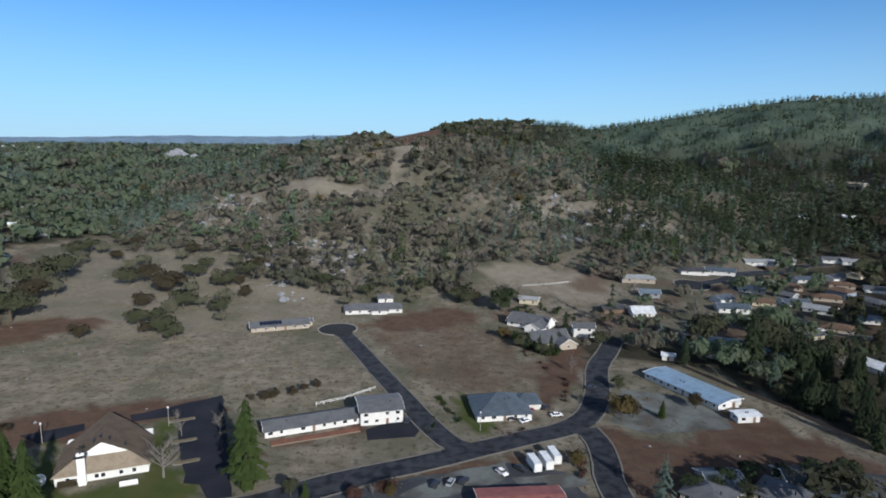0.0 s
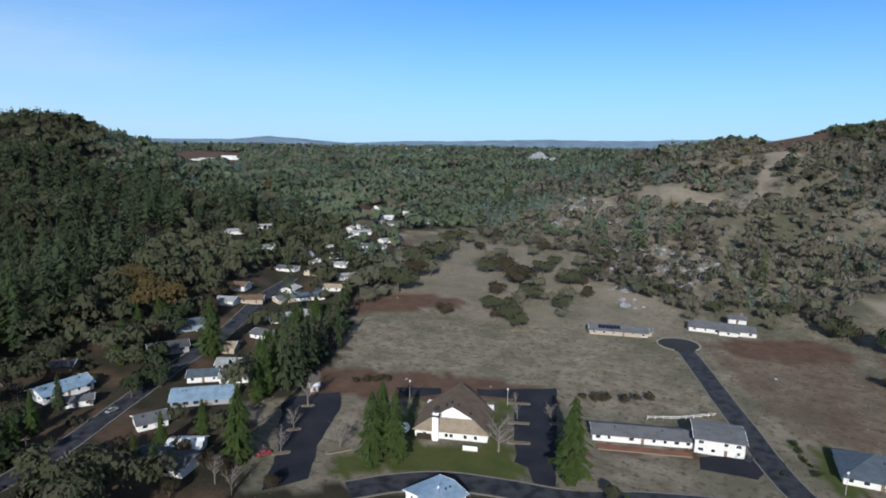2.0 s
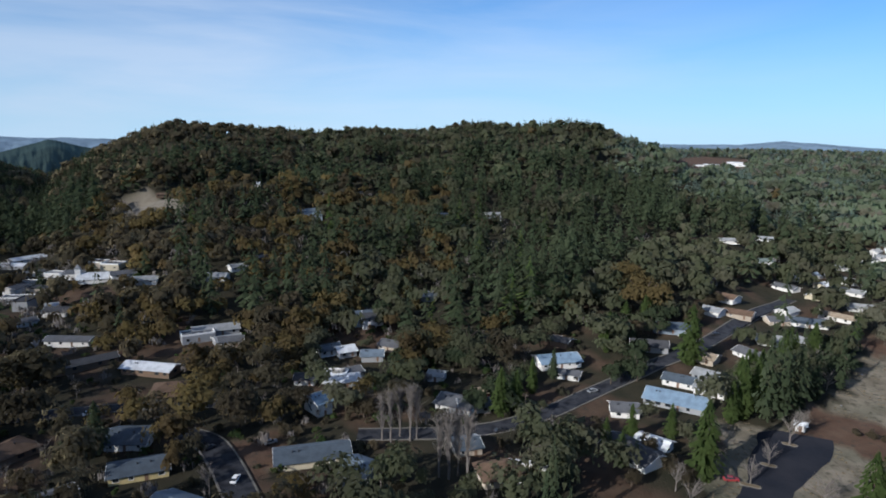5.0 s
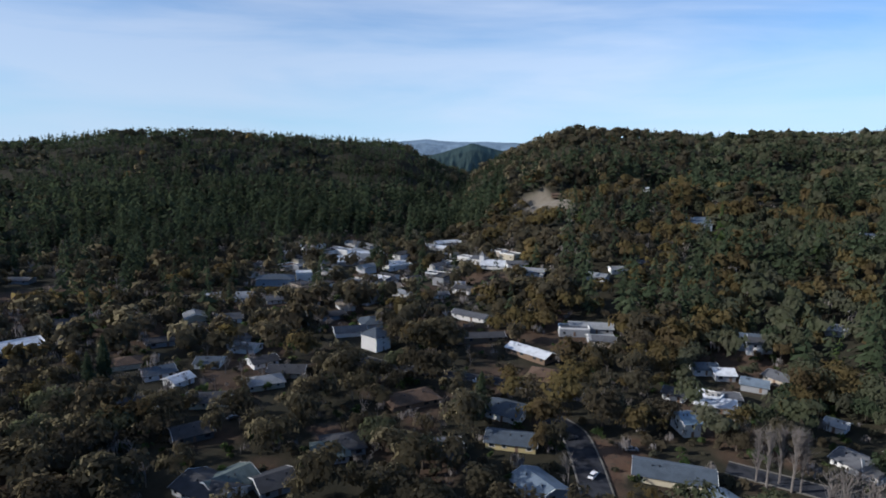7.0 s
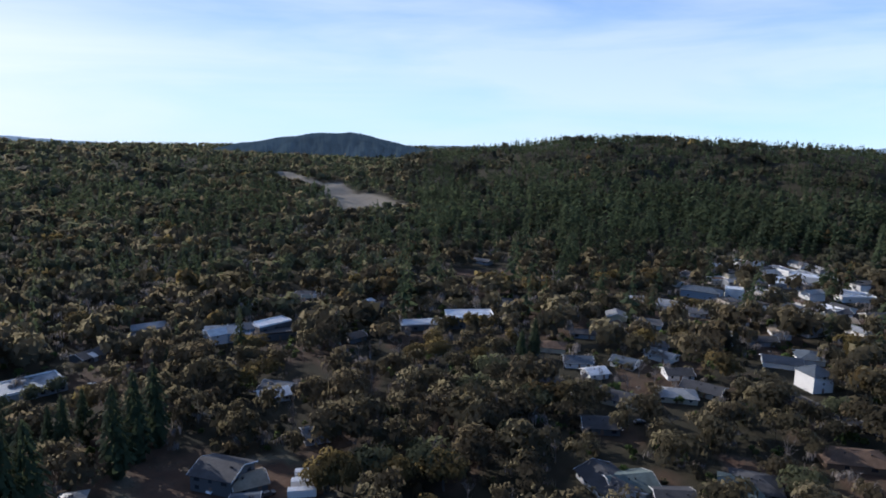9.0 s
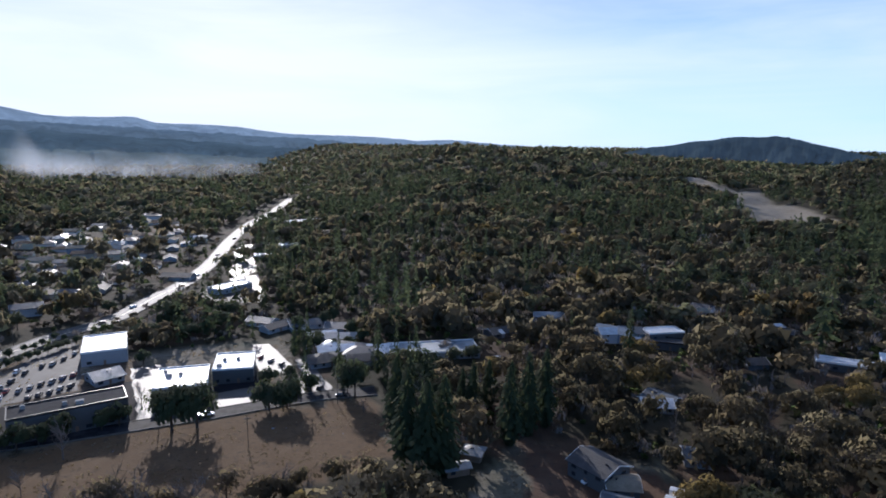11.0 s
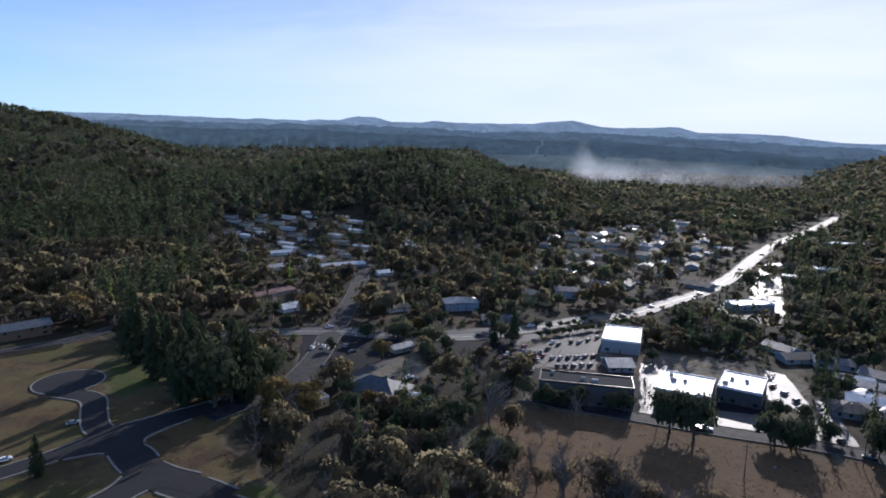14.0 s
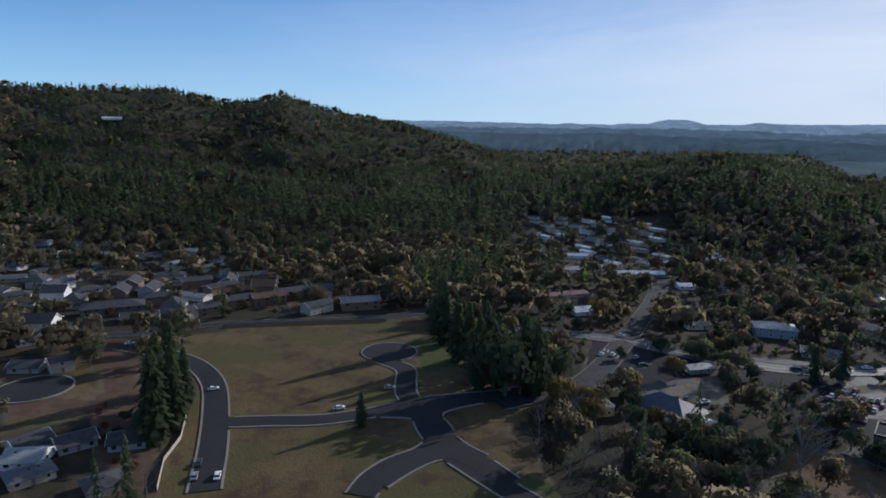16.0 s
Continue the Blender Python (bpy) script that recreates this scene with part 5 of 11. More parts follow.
def ring_mesh(name, w, h, t, front, back):
    """A rectangular frame as one connected ring."""
    bm = bmesh.new()
    rows = [[bm.verts.new((a * x, y, b * z)) for a, b in ((-1, -1), (1, -1), (1, 1), (-1, 1))] for x, z, y in ((w, h, back), (w, h, front), (w - t, h - t, front), (w - t, h - t, back))]
    for r in range(3):
        for k in range(4):
            bm.faces.new((rows[r][k], rows[r][(k + 1) % 4], rows[r + 1][(k + 1) % 4], rows[r + 1][k]))
    me = bpy.data.meshes.new(name)
    bm.to_mesh(me)
    bm.free()
    return me


ME_FRAME = ring_mesh("window_frame", 0.75, 0.65, 0.13, -0.07, 0.05)
ME_FRAME_DARK = ME_FRAME.copy()
ME_PANE = box_mesh("pane", (-0.63, -0.02, -0.51, 0.63, 0.02, 0.49))
ME_DOOR = box_mesh("door", (-0.5, -0.06, 0, 0.5, 0.04, 2.05), (-0.35, -0.08, 1.1, 0.35, -0.06, 1.9), (-0.35, -0.08, 0.2, 0.35, -0.06, 0.95))
ME_GARAGE = box_mesh("garage_door", *[(-2.4, -0.05 - 0.02 * (k % 2), 0.02 + 0.52 * k, 2.4, 0.04, 0.52 * (k + 1)) for k in range(4)])
ME_VENT = box_mesh("roof_vent", (-0.15, -0.15, -0.3, 0.15, 0.15, 0.45), (-0.25, -0.25, 0.45, 0.25, 0.25, 0.55))


def V2(bm, xy, z):
    return bm.verts.new((*xy, z))


def block(root, x0, y0, w, d, z0, h, roof, wall_m, roof_m, pitch=0.36, over=0.7, gable_m=None, ridge="x"):
    """One block of a building: walls with gable ends, and its roof with eaves and thickness. x0, y0: its centre."""
    if ridge == "y":
        w, d = d, w
    turn = (lambda a, b: (x0 + a, y0 + b)) if ridge == "x" else (lambda a, b: (x0 - b, y0 + a))
    rise = d / 2 * pitch
    bm = bmesh.new()

    def V(a, b, c):
        return bm.verts.new((*turn(a, b), c))
    lo = [V(a, b, z0 - 0.6) for a, b in ((-w / 2, -d / 2), (w / 2, -d / 2), (w / 2, d / 2), (-w / 2, d / 2))]
    hi = [V(a, b, z0 + h) for a, b in ((-w / 2, -d / 2), (w / 2, -d / 2), (w / 2, d / 2), (-w / 2, d / 2))]
    bm.faces.new((lo[0], lo[1], hi[1], hi[0]))
    bm.faces.new((lo[2], lo[3], hi[3], hi[2]))
    if roof == "gable":
        e, f = V(w / 2, 0, z0 + h + rise), V(-w / 2, 0, z0 + h + rise)
        bm.faces.new((lo[1], lo[2], hi[2], e, hi[1]))
        bm.faces.new((lo[3], lo[0], hi[0], f, hi[3]))
    else:
        bm.faces.new((lo[1], lo[2], hi[2], hi[1]))
        bm.faces.new((lo[3], lo[0], hi[0], hi[3]))
        if roof == "flat":
            bm.faces.new((hi[0], hi[1], hi[2], hi[3]))
    part("wall", bm, wall_m, root)
    bm = bmesh.new()
    th = 0.16
    if roof == "flat":
        top = z0 + h
        inner = [(-w / 2 + 0.3, -d / 2 + 0.3), (w / 2 - 0.3, -d / 2 + 0.3), (w / 2 - 0.3, d / 2 - 0.3), (-w / 2 + 0.3, d / 2 - 0.3)]
        q = [V(a, b, top + 0.02) for a, b in inner]
        bm.faces.new(q)
        outer = [(-w / 2 - 0.05, -d / 2 - 0.05), (w / 2 + 0.05, -d / 2 - 0.05), (w / 2 + 0.05, d / 2 + 0.05), (-w / 2 - 0.05, d / 2 + 0.05)]
        rows = [[V(a, b, top - 0.35) for a, b in outer], [V(a, b, top + 0.5) for a, b in outer], [V(a, b, top + 0.5) for a, b in inner], q]
        bm2 = bmesh.new()
        pts = [[bm2.verts.new(v.co) for v in row] for row in rows]
        for r in range(3):
            for k in range(4):
                bm2.faces.new((pts[r][k], pts[r][(k + 1) % 4], pts[r + 1][(k + 1) % 4], pts[r + 1][k]))
        for row in rows[:3]:
            for v in row:
                bm.verts.remove(v)
        roof_ob = part("roof", bm, roof_m, root)
        part("parapet", bm2, M_DARKMETAL if roof_m in (ROOFS["dark"], ROOFS["tar"]) else M_TRIM if gable_m is None else gable_m, root)
        return roof_ob, z0 + h
    ez = z0 + h - over * pitch
    hip = (d / 2 if roof == "hip" else 0)
    rx = max(w / 2 - hip, 0.01) if roof == "hip" else w / 2 + over
    tops = []
    for t in (0, th):
        tops.append([V(a, b, c + t) for a, b, c in ((-w / 2 - over, -d / 2 - over, ez), (w / 2 + over, -d / 2 - over, ez), (w / 2 + over, d / 2 + over, ez), (-w / 2 - over, d / 2 + over, ez),
                                                   (-rx, 0, z0 + h + rise), (rx, 0, z0 + h + rise))])
    for t, row in enumerate(tops):
        faces = [(0, 1, 5, 4), (2, 3, 4, 5)] + ([(1, 2, 5), (3, 0, 4)] if roof == "hip" else [])
        for f in faces:
            bm.faces.new([row[k] for k in (f if t else f[::-1])])
    a, b = tops
    edges = [(0, 1), (1, 2), (2, 3), (3, 0)] if roof == "hip" else [(0, 1), (2, 3), (1, 5), (5, 2), (3, 4), (4, 0)]
    for i, j in edges:
        bm.faces.new((a[i], a[j], b[j], b[i]))
    roof_ob = part("roof", bm, roof_m, root)
    if roof == "gable":
        # barge boards along the gable edges
        for s in (-1, 1):
            bm = bmesh.new()
            rows = []
            for b, c in ((-d / 2 - over, ez), (0, z0 + h + rise), (d / 2 + over, ez)):
                rows.append([V2(bm, turn(s * (w / 2 + over + o), b), c + u) for o, u in ((-0.05, -0.1), (0.03, -0.1), (0.03, 0.2), (-0.05, 0.2))])
            for p, q in zip(rows, rows[1:]):
                for k in range(4):
                    bm.faces.new((p[k], p[(k + 1) % 4], q[(k + 1) % 4], q[k]))
            part("barge_board", bm, M_TRIM, root)
    return roof_ob, z0 + h + rise


def openings(root, x0, y0, w, d, z0, storeys, rng, detail, door=True, garage=False, dark=False):
    """Windows, a door and a garage door along the walls of a block."""
    if detail == 0:
        for k in (-0.28, 0.28):
            shared("window", ME_PANE, M_GLASS, root, Matrix.Translation((x0 + k * w, y0 - d / 2 - 0.03, z0 + 1.6)))
        return
    for s in range(storeys):
        z = z0 + 1.5 + 2.5 * s
        for side in range(3 if detail > 1 else 1):
            length = w if side == 0 else d
            n = max(1, int(length / (3.4 if side == 0 else 6.0) * (1 if detail > 1 else 0.7)))
            for k in range(n):
                u = -length / 2 + length * (k + 0.5) / n
                if side == 0:
                    if s == 0 and garage and k == n - 1 and w > 9:
                        shared("garage_door", ME_GARAGE, M_GARAGE, root, Matrix.Translation((x0 + w / 2 - 3.2, y0 - d / 2, z0)))
                        continue
                    if s == 0 and garage and k == n - 2 and w > 9:
                        continue
                    if s == 0 and door and k == n // 2:
                        shared("door", ME_DOOR, M_DOOR, root, Matrix.Translation((x0 + u, y0 - d / 2, z0)))
                        continue
                    m = Matrix.Translation((x0 + u, y0 - d / 2, z))
                else:
                    sx = 1 if side == 1 else -1
                    m = Matrix.Translation((x0 + sx * w / 2, y0 + u, z)) @ Matrix.Rotation(sx * math.pi / 2, 4, "Z")
                if rng.random() < 0.12:
                    continue
                m = m @ Matrix.Diagonal((rng.choice((0.8, 1.0, 1.3)), 1, 1, 1))
                win = shared("window", ME_FRAME_DARK if dark else ME_FRAME, M_DARKMETAL if dark else M_TRIM, root, m)
                shared("pane", ME_PANE, M_GLASS, win, Matrix.Identity(4))


def house(x, y, rot, w, d, storeys, roof, roof_c, wall_c, wing=None, detail=2, label="", name="house", chimney=False, garage=False, solar=False, pitch=0.36, category="house", group=""):
    """A house with its walls, roof, windows and door. wing: (across, forward, width, depth, ridge)."""
    rng = random.Random(int(abs(x) * 7 + abs(y) * 13))
    z = height_at(x, y)
    corners = [height_at(x + a, y + b) for a in (-w / 3, w / 3) for b in (-d / 3, d / 3)]
    z = max(z, (max(corners) + z) / 2)
    root = new("bungalow" if name == "house" and storeys == 1 and roof == "gable" else name)
    root.matrix_basis = pose(x, y, z, 0, 0, rot)
    far = math.hypot(x, y)
    h = 2.5 * storeys + (0.1 if roof != "flat" else 1.2)
    if far < 520:
        YARDS.append((math.atan2(-x, y), far, w * 0.5, far * (0.15 if name == "commercial_building" else 0.085)))
    wall_m, roof_m = WALLS[wall_c], ROOFS[roof_c]
    detail = min(detail, 2 if far < 290 else 1 if far < 405 else 0)
    roof_ob, top = block(root, 0, 0, w, d, 0, h, roof, wall_m, roof_m, pitch)
    openings(root, 0, 0, w, d, 0, 1 if name == "shop_building" else storeys, rng, detail, garage=garage and not wing, dark=wall_c in ("dark", "grey", "brown"))
    if wing:
        wx, wy, ww, wd, ridge = wing
        block(root, wx, wy, ww, wd, 0, 2.58, roof if roof != "flat" else "flat", wall_m, roof_m, pitch, ridge=ridge)
        openings(root, wx, wy, ww, wd, 0, 1, rng, detail, door=False, garage=garage, dark=wall_c in ("dark", "grey", "brown"))
    if chimney:
        shared("chimney", box_mesh("chimney", (-0.5, -0.4, -2.5, 0.5, 0.4, 0.9), (-0.58, -0.48, 0.9, 0.58, 0.48, 1.05)), M_BRICK, root, Matrix.Translation((w * 0.22, d * 0.12, top)))
    if detail > 1 and roof != "flat":
        for _ in range(2):
            u = rng.uniform(-0.35, 0.35) * w
            shared("roof_vent", ME_VENT, M_DARKMETAL, root, Matrix.Translation((u, -d * 0.16, top - d * 0.16 * pitch + 0.1)))
    if roof == "flat" and detail > 1:
        for k in range(3):
            s = rng.uniform(0.7, 1.3)
            shared("roof_unit", box_mesh("roof_unit", (-s, -s * 0.8, 0, s, s * 0.8, 1.1), (-s * 0.8, -s * 0.6, 1.1, s * 0.8, s * 0.6, 1.25)), M_CONCRETE, root,
                   Matrix.Translation((rng.uniform(-0.38, 0.38) * w, rng.uniform(-0.3, 0.3) * d, h + 0.02)))
    if solar:
        slope = math.atan(pitch)
        for k in range(6):
            m = Matrix.Translation((-w * 0.32 + k * 1.9, -d * 0.24, top - d * 0.24 * pitch + 0.32)) @ Matrix.Rotation(slope, 4, "X")
            shared("solar_panel", box_mesh("solar_panel", (-0.9, -1.6, 0, 0.9, 1.6, 0.06)), M_SOLAR, root, m, "dark blue solar panel")
    words = {"white": "white", "cream": "cream", "beige": "beige", "grey": "grey", "yellow": "pale yellow", "brown": "brown", "blue": "blue-grey", "red": "red", "dark": "dark", "green": "grey-green"}
    tones = {"grey": "grey shingle", "dark": "dark shingle", "brown": "brown shingle", "tan": "tan shingle", "slate": "slate-grey", "bluemetal": "blue-grey metal", "paleblue": "pale blue metal", "white": "white", "pale": "light grey",
             "green": "grey-green", "red": "red", "yellow": "yellowish", "tar": "dark tarred"}
    kinds = {"gable": "gabled", "hip": "hipped", "flat": "flat"}
    tagged(root, label or "%s %s house with %s %s roof among trees" % (words[wall_c], "two-storey" if storeys > 1 else "one-storey", kinds[roof], tones[roof_c]), category, group)
    HOUSE_SPOTS.append((x, y, max(w, d) * 0.5 + 2.0))
    HOUSE_SPOTS.append((x - x / far * (d * 0.5 + 6), y - y / far * (d * 0.5 + 6), max(w, d) * (0.22 if x < -60 and y < 140 else 0.38) + 2.5))
    return root


def infill(line, gap, seed, kind="house", most=60):
    """Houses of a district that stand too far off to tell one by one in plan, on a loose grid."""
    poly = np.array(line, float)
    rng = random.Random(seed)
    base = rng.uniform(0, 90)
    lo, hi = poly.min(0), poly.max(0)
    n = 0
    spots = [(a, b) for a in np.arange(lo[0], hi[0], gap) for b in np.arange(lo[1], hi[1], gap)]
    rng.shuffle(spots)
    for a, b in spots:
        x, y = a + rng.uniform(-0.25, 0.25) * gap, b + rng.uniform(-0.25, 0.25) * gap
        if n >= most or not inside(poly, np.array([x]), np.array([y]))[0]:
            continue
        if road_gap(np.array([x]), np.array([y]))[0] < 7 or any(math.hypot(x - hx, y - hy) < hr + 4 for hx, hy, hr in HOUSE_SPOTS):
            continue
        if in_fields(("paving", "pale"), np.array([x]), np.array([y]))[0]:
            continue
        n += 1
        rot = base + rng.choice((0, 90, 180, 270)) + rng.uniform(-8, 8)
        if kind == "estate":
            # wall colours picked darker to imitate sides turned from the sun
            house(x, y, rot, rng.uniform(12, 17), rng.uniform(10, 12), 2, rng.choice(("gable", "gable", "hip")), rng.choice(("dark", "brown", "dark", "dark")), rng.choice(("beige", "brown", "grey", "brown", "white")),
                  wing=(rng.choice((-4, 4)), -5.5, 7, 7, "y"), pitch=0.62, detail=1)
        elif kind == "street":
            house(x, y, rot, rng.uniform(11, 16), rng.uniform(8, 10), 1, "gable", rng.choice(("white", "pale", "white", "grey", "pale")), rng.choice(("white", "white", "cream")), detail=1)
        elif kind == "downtown":
            flat = rng.random() < 0.45
            house(x, y, rot, rng.uniform(9, 16), rng.uniform(7, 10), rng.choice((1, 1, 2)), "flat" if flat else "gable", rng.choice(("pale", "grey", "dark", "grey", "slate", "brown", "dark")),
                  rng.choice(("white", "white", "cream", "grey", "beige")), detail=1, name="shop_building" if flat else "house", category="shop" if flat else "house")
        elif kind == "mobile":
            house(x, y, base + rng.uniform(-4, 4), rng.uniform(14, 18), rng.uniform(5.5, 7.5), 1, "gable", rng.choice(("white", "grey", "grey", "bluemetal", "dark")), rng.choice(("white", "cream", "beige")),
                  detail=1, name="mobile_home", category="mobile home", pitch=0.2, group="mobile homes of the park", label="single-storey mobile home with pale low-pitched roof")
        else:
            house(x, y, rot, rng.uniform(11, 17), rng.uniform(8, 11), 1 if rng.random() < 0.8 else 2, rng.choice(("gable", "gable", "hip")),
                  rng.choice(("grey", "dark", "brown", "pale", "slate", "tan")), rng.choice(("white", "cream", "beige", "grey", "white", "blue")), detail=1)


# ---- vehicles and street things ----
M_TUFT = leafy("dry_tufts", (0.185, 0.150, 0.100), thin=0.35, vary=0.3, scale=0.2, island=0.25)
PAINTS = {k: material("car_" + k, c, 0.3, 0.04, 1.0, spec=0.6) for k, c in {"white": (0.75, 0.75, 0.75), "dark": (0.03, 0.03, 0.035), "grey": (0.25, 0.26, 0.27), "red": (0.25, 0.03, 0.03),
                                                                         "blue": (0.06, 0.09, 0.18)}.items()}
M_TYRE = material("tyre", (0.02, 0.02, 0.02), 0.85, 0.2, 4.0)


def car_meshes():
    bm = bmesh.new()
    prof = [(-2.2, 0.35), (-2.25, 0.75), (-1.9, 0.92), (-1.0, 0.98), (1.3, 1.0), (2.1, 0.9), (2.2, 0.7), (2.15, 0.35)]
    left = [bm.verts.new((a, -0.88, b)) for a, b in prof]
    right = [bm.verts.new((a, 0.88, b)) for a, b in prof]
    bm.faces.new(left)
    bm.faces.new(right[::-1])
    for k in range(len(prof)):
        bm.faces.new((left[k - 1], right[k - 1], right[k], left[k]))
    bmesh.ops.recalc_face_normals(bm, faces=bm.faces[:])
    bmesh.ops.bevel(bm, geom=bm.edges[:], offset=0.06, segments=1, affect="EDGES")
    body = bpy.data.meshes.new("body")
    bm.to_mesh(body)
    bm.free()
    bm = bmesh.new()
    rows = [[bm.verts.new((a, b, c)) for a, b, c in ((-1.75, -0.82 * s, 0.93), (-1.75, 0.82 * s, 0.93), (1.25, 0.82 * s, 0.93), (1.25, -0.82 * s, 0.93))] for s in (1,)]
    top = [bm.verts.new(c) for c in ((-1.25, -0.66, 1.42), (-1.25, 0.66, 1.42), (0.45, 0.66, 1.42), (0.45, -0.66, 1.42))]
    bm.faces.new(top[::-1])
    for k in range(4):
        bm.faces.new((rows[0][k], rows[0][(k + 1) % 4], top[(k + 1) % 4], top[k]))
    bmesh.ops.recalc_face_normals(bm, faces=bm.faces[:])
    glass = bpy.data.meshes.new("windows")
    bm.to_mesh(glass)
    bm.free()
    bm = bmesh.new()
    box_bm(bm, -1.2, -0.64, 1.40, 0.42, 0.64, 1.47)
    roof = bpy.data.meshes.new("roof")
    bm.to_mesh(roof)
    bm.free()
    bm = bmesh.new()
    bmesh.ops.create_cone(bm, cap_ends=True, segments=12, radius1=0.33, radius2=0.33, depth=0.22, matrix=Matrix.Rotation(math.pi / 2, 4, "X"))
    wheel = bpy.data.meshes.new("wheel")
    bm.to_mesh(wheel)
    bm.free()
    return body, glass, roof, wheel


ME_CAR = car_meshes()
CAR_MASTERS = {}


def car(x, y, rot, paint):
    z = height_at(x, y) + 0.12
    if road_gap(np.array([x]), np.array([y]))[0] < 0:
        z += 0.16
    if paint in CAR_MASTERS:
        return copy_thing(CAR_MASTERS[paint], pose(x, y, z, 0, 0, rot))
    root = new("car")
    root.matrix_basis = pose(x, y, z, 0, 0, rot)
    body, glass, roof, wheel = [me.copy() for me in ME_CAR]
    shared("body", body, PAINTS[paint], root, Matrix.Identity(4))
    shared("glasshouse", glass, M_GLASS, root, Matrix.Identity(4), "tinted car glass")
    shared("car_roof", roof, PAINTS[paint], root, Matrix.Identity(4))
    for a in (-1.35, 1.35):
        for b in (-0.8, 0.8):
            shared("wheel", wheel, M_TYRE, root, Matrix.Translation((a, b, 0.33)))
    tagged(root, "%s parked passenger car on asphalt" % {"dark": "black", "white": "white", "grey": "silver-grey", "red": "dark red", "blue": "dark blue"}[paint], "car", "parked cars")
    CAR_MASTERS[paint] = root
    return root


def box_trailer(x, y, rot, length, height=2.7, name="box_trailer", label="white box trailer parked on gravel", wall="white"):
    root = new(name)
    root.matrix_basis = pose(x, y, height_at(x, y) + 0.1, 0, 0, rot)
    bm = bmesh.new()
    box_bm(bm, -length / 2, -1.25, 0.55, length / 2, 1.25, 0.55 + height)
    bmesh.ops.bevel(bm, geom=bm.edges[:], offset=0.12, segments=2, affect="EDGES")
    part("body", bm, WALLS[wall], root)
    bm = bmesh.new()
    box_bm(bm, -length / 2 + 0.1, -1.15, 0.55 + height + 0.02, length / 2 - 0.1, 1.15, 0.62 + height)
    part("roof", bm, ROOFS["white"], root)
    bm = bmesh.new()
    box_bm(bm, length / 2, -0.08, 0.35, length / 2 + 1.2, 0.08, 0.5)
    part("drawbar", bm, M_DARKMETAL, root)
    for a in (-length * 0.15, length * 0.15 - 0.2):
        for b in (-1.05, 1.05):
            shared("wheel", ME_CAR[3], M_TYRE, root, Matrix.Translation((a, b, 0.33)))
    tagged(root, label, "trailer", "parked trailers")


def utility_pole(x, y, rot, h=11.0):
    root = new("utility_pole")
    root.matrix_basis = pose(x, y, height_at(x, y), 0, 0, rot)
    me = tri_mesh("pole", limb((0, 0, -0.5), (0, 0, h), 0.17, 0.11, 8))
    shared("pole", me, M_BARK, root, Matrix.Identity(4))
    shared("crossarm", box_mesh("crossarm", (-1.2, -0.06, h - 0.9, 1.2, 0.06, h - 0.75)), M_BARK, root, Matrix.Identity(4))
    for a in (-1.0, -0.4, 0.4, 1.0):
        shared("insulator", box_mesh("insulator", (a - 0.05, -0.05, h - 0.75, a + 0.05, 0.05, h - 0.5)), M_CONCRETE, root, Matrix.Identity(4))
    tagged(root, "weathered timber utility pole with crossarm on grass", "utility pole")


def light_pole(x, y, rot, h=7.0):
    root = new("lamp_post")
    root.matrix_basis = pose(x, y, height_at(x, y), 0, 0, rot)
    shared("post", tri_mesh("post", limb((0, 0, -0.3), (0, 0, h), 0.1, 0.07, 8)), M_CONCRETE, root, Matrix.Identity(4))
    shared("lamp_head", box_mesh("lamp_head", (-0.25, -0.9, h, 0.25, 0.15, h + 0.15)), M_TRIM, root, Matrix.Identity(4))
    tagged(root, "pale car park lamp post beside asphalt", "lamp post")


def kerb_island(x, y, rot, length, width):
    """A planted island with a raised kerb in a car park."""
    root = new("kerb_island")
    root.matrix_basis = pose(x, y, height_at(x, y), 0, 0, rot)
    for name, grow, top, mat in (("kerb", 0.0, 0.2, M_KERB), ("planting", -0.25, 0.26, M_TUFT)):
        bm = bmesh.new()
        n, ring = 20, []
        for k in range(n):
            a = 2 * math.pi * k / n
            cx = math.copysign(max(0, length / 2 - width / 2), math.cos(a))
            ring.append((cx + (width / 2 + grow) * math.cos(a), (width / 2 + grow) * math.sin(a)))
        lo, hi = [bm.verts.new((a, b, -0.1)) for a, b in ring], [bm.verts.new((a, b, top)) for a, b in ring]
        bm.faces.new(hi)
        for k in range(n):
            bm.faces.new((lo[k], lo[(k + 1) % n], hi[(k + 1) % n], hi[k]))
        part(name, bm, mat, root)
    tagged(root, "narrow planted island with pale kerb in a car park", "kerb island", "car park islands")


def fence(line, height=1.5, gap=2.6, mat=None, rails=False, name="fence", label="weathered wooden board fence along a lot"):
    """A fence: posts and the boards between them, each a part."""
    mat = mat or WALLS["brown"]
    root = new(name)
    pts = [Vector((a, b, height_at(a, b))) for a, b in line]
    root.matrix_basis = Matrix.Translation(pts[0])
    post, bays = box_mesh("post", (-0.07, -0.07, -0.3, 0.07, 0.07, height + 0.1)), 0
    for p, q in zip(pts, pts[1:]):
        n = max(1, int((q - p).length / gap))
        rot = math.atan2(q.y - p.y, q.x - p.x)
        step = (q - p).length / n
        spans = [("rail", (0.0, -0.03, u * height, step, 0.03, u * height + 0.12)) for u in (0.45, 0.9)] if rails else [("panel", (0.1, -0.02, 0.12, step - 0.1, 0.02, height))]
        made = [(name2, box_mesh(name2, box)) for name2, box in spans]
        for k in range(n):
            m = Matrix.Translation(p + (q - p) * k / n - pts[0]) @ Matrix.Rotation(rot, 4, "Z")
            shared("post", post, mat, root, m)
            for name2, me in made:
                shared(name2, me, mat, root, m)
    tagged(root, label, "fence")


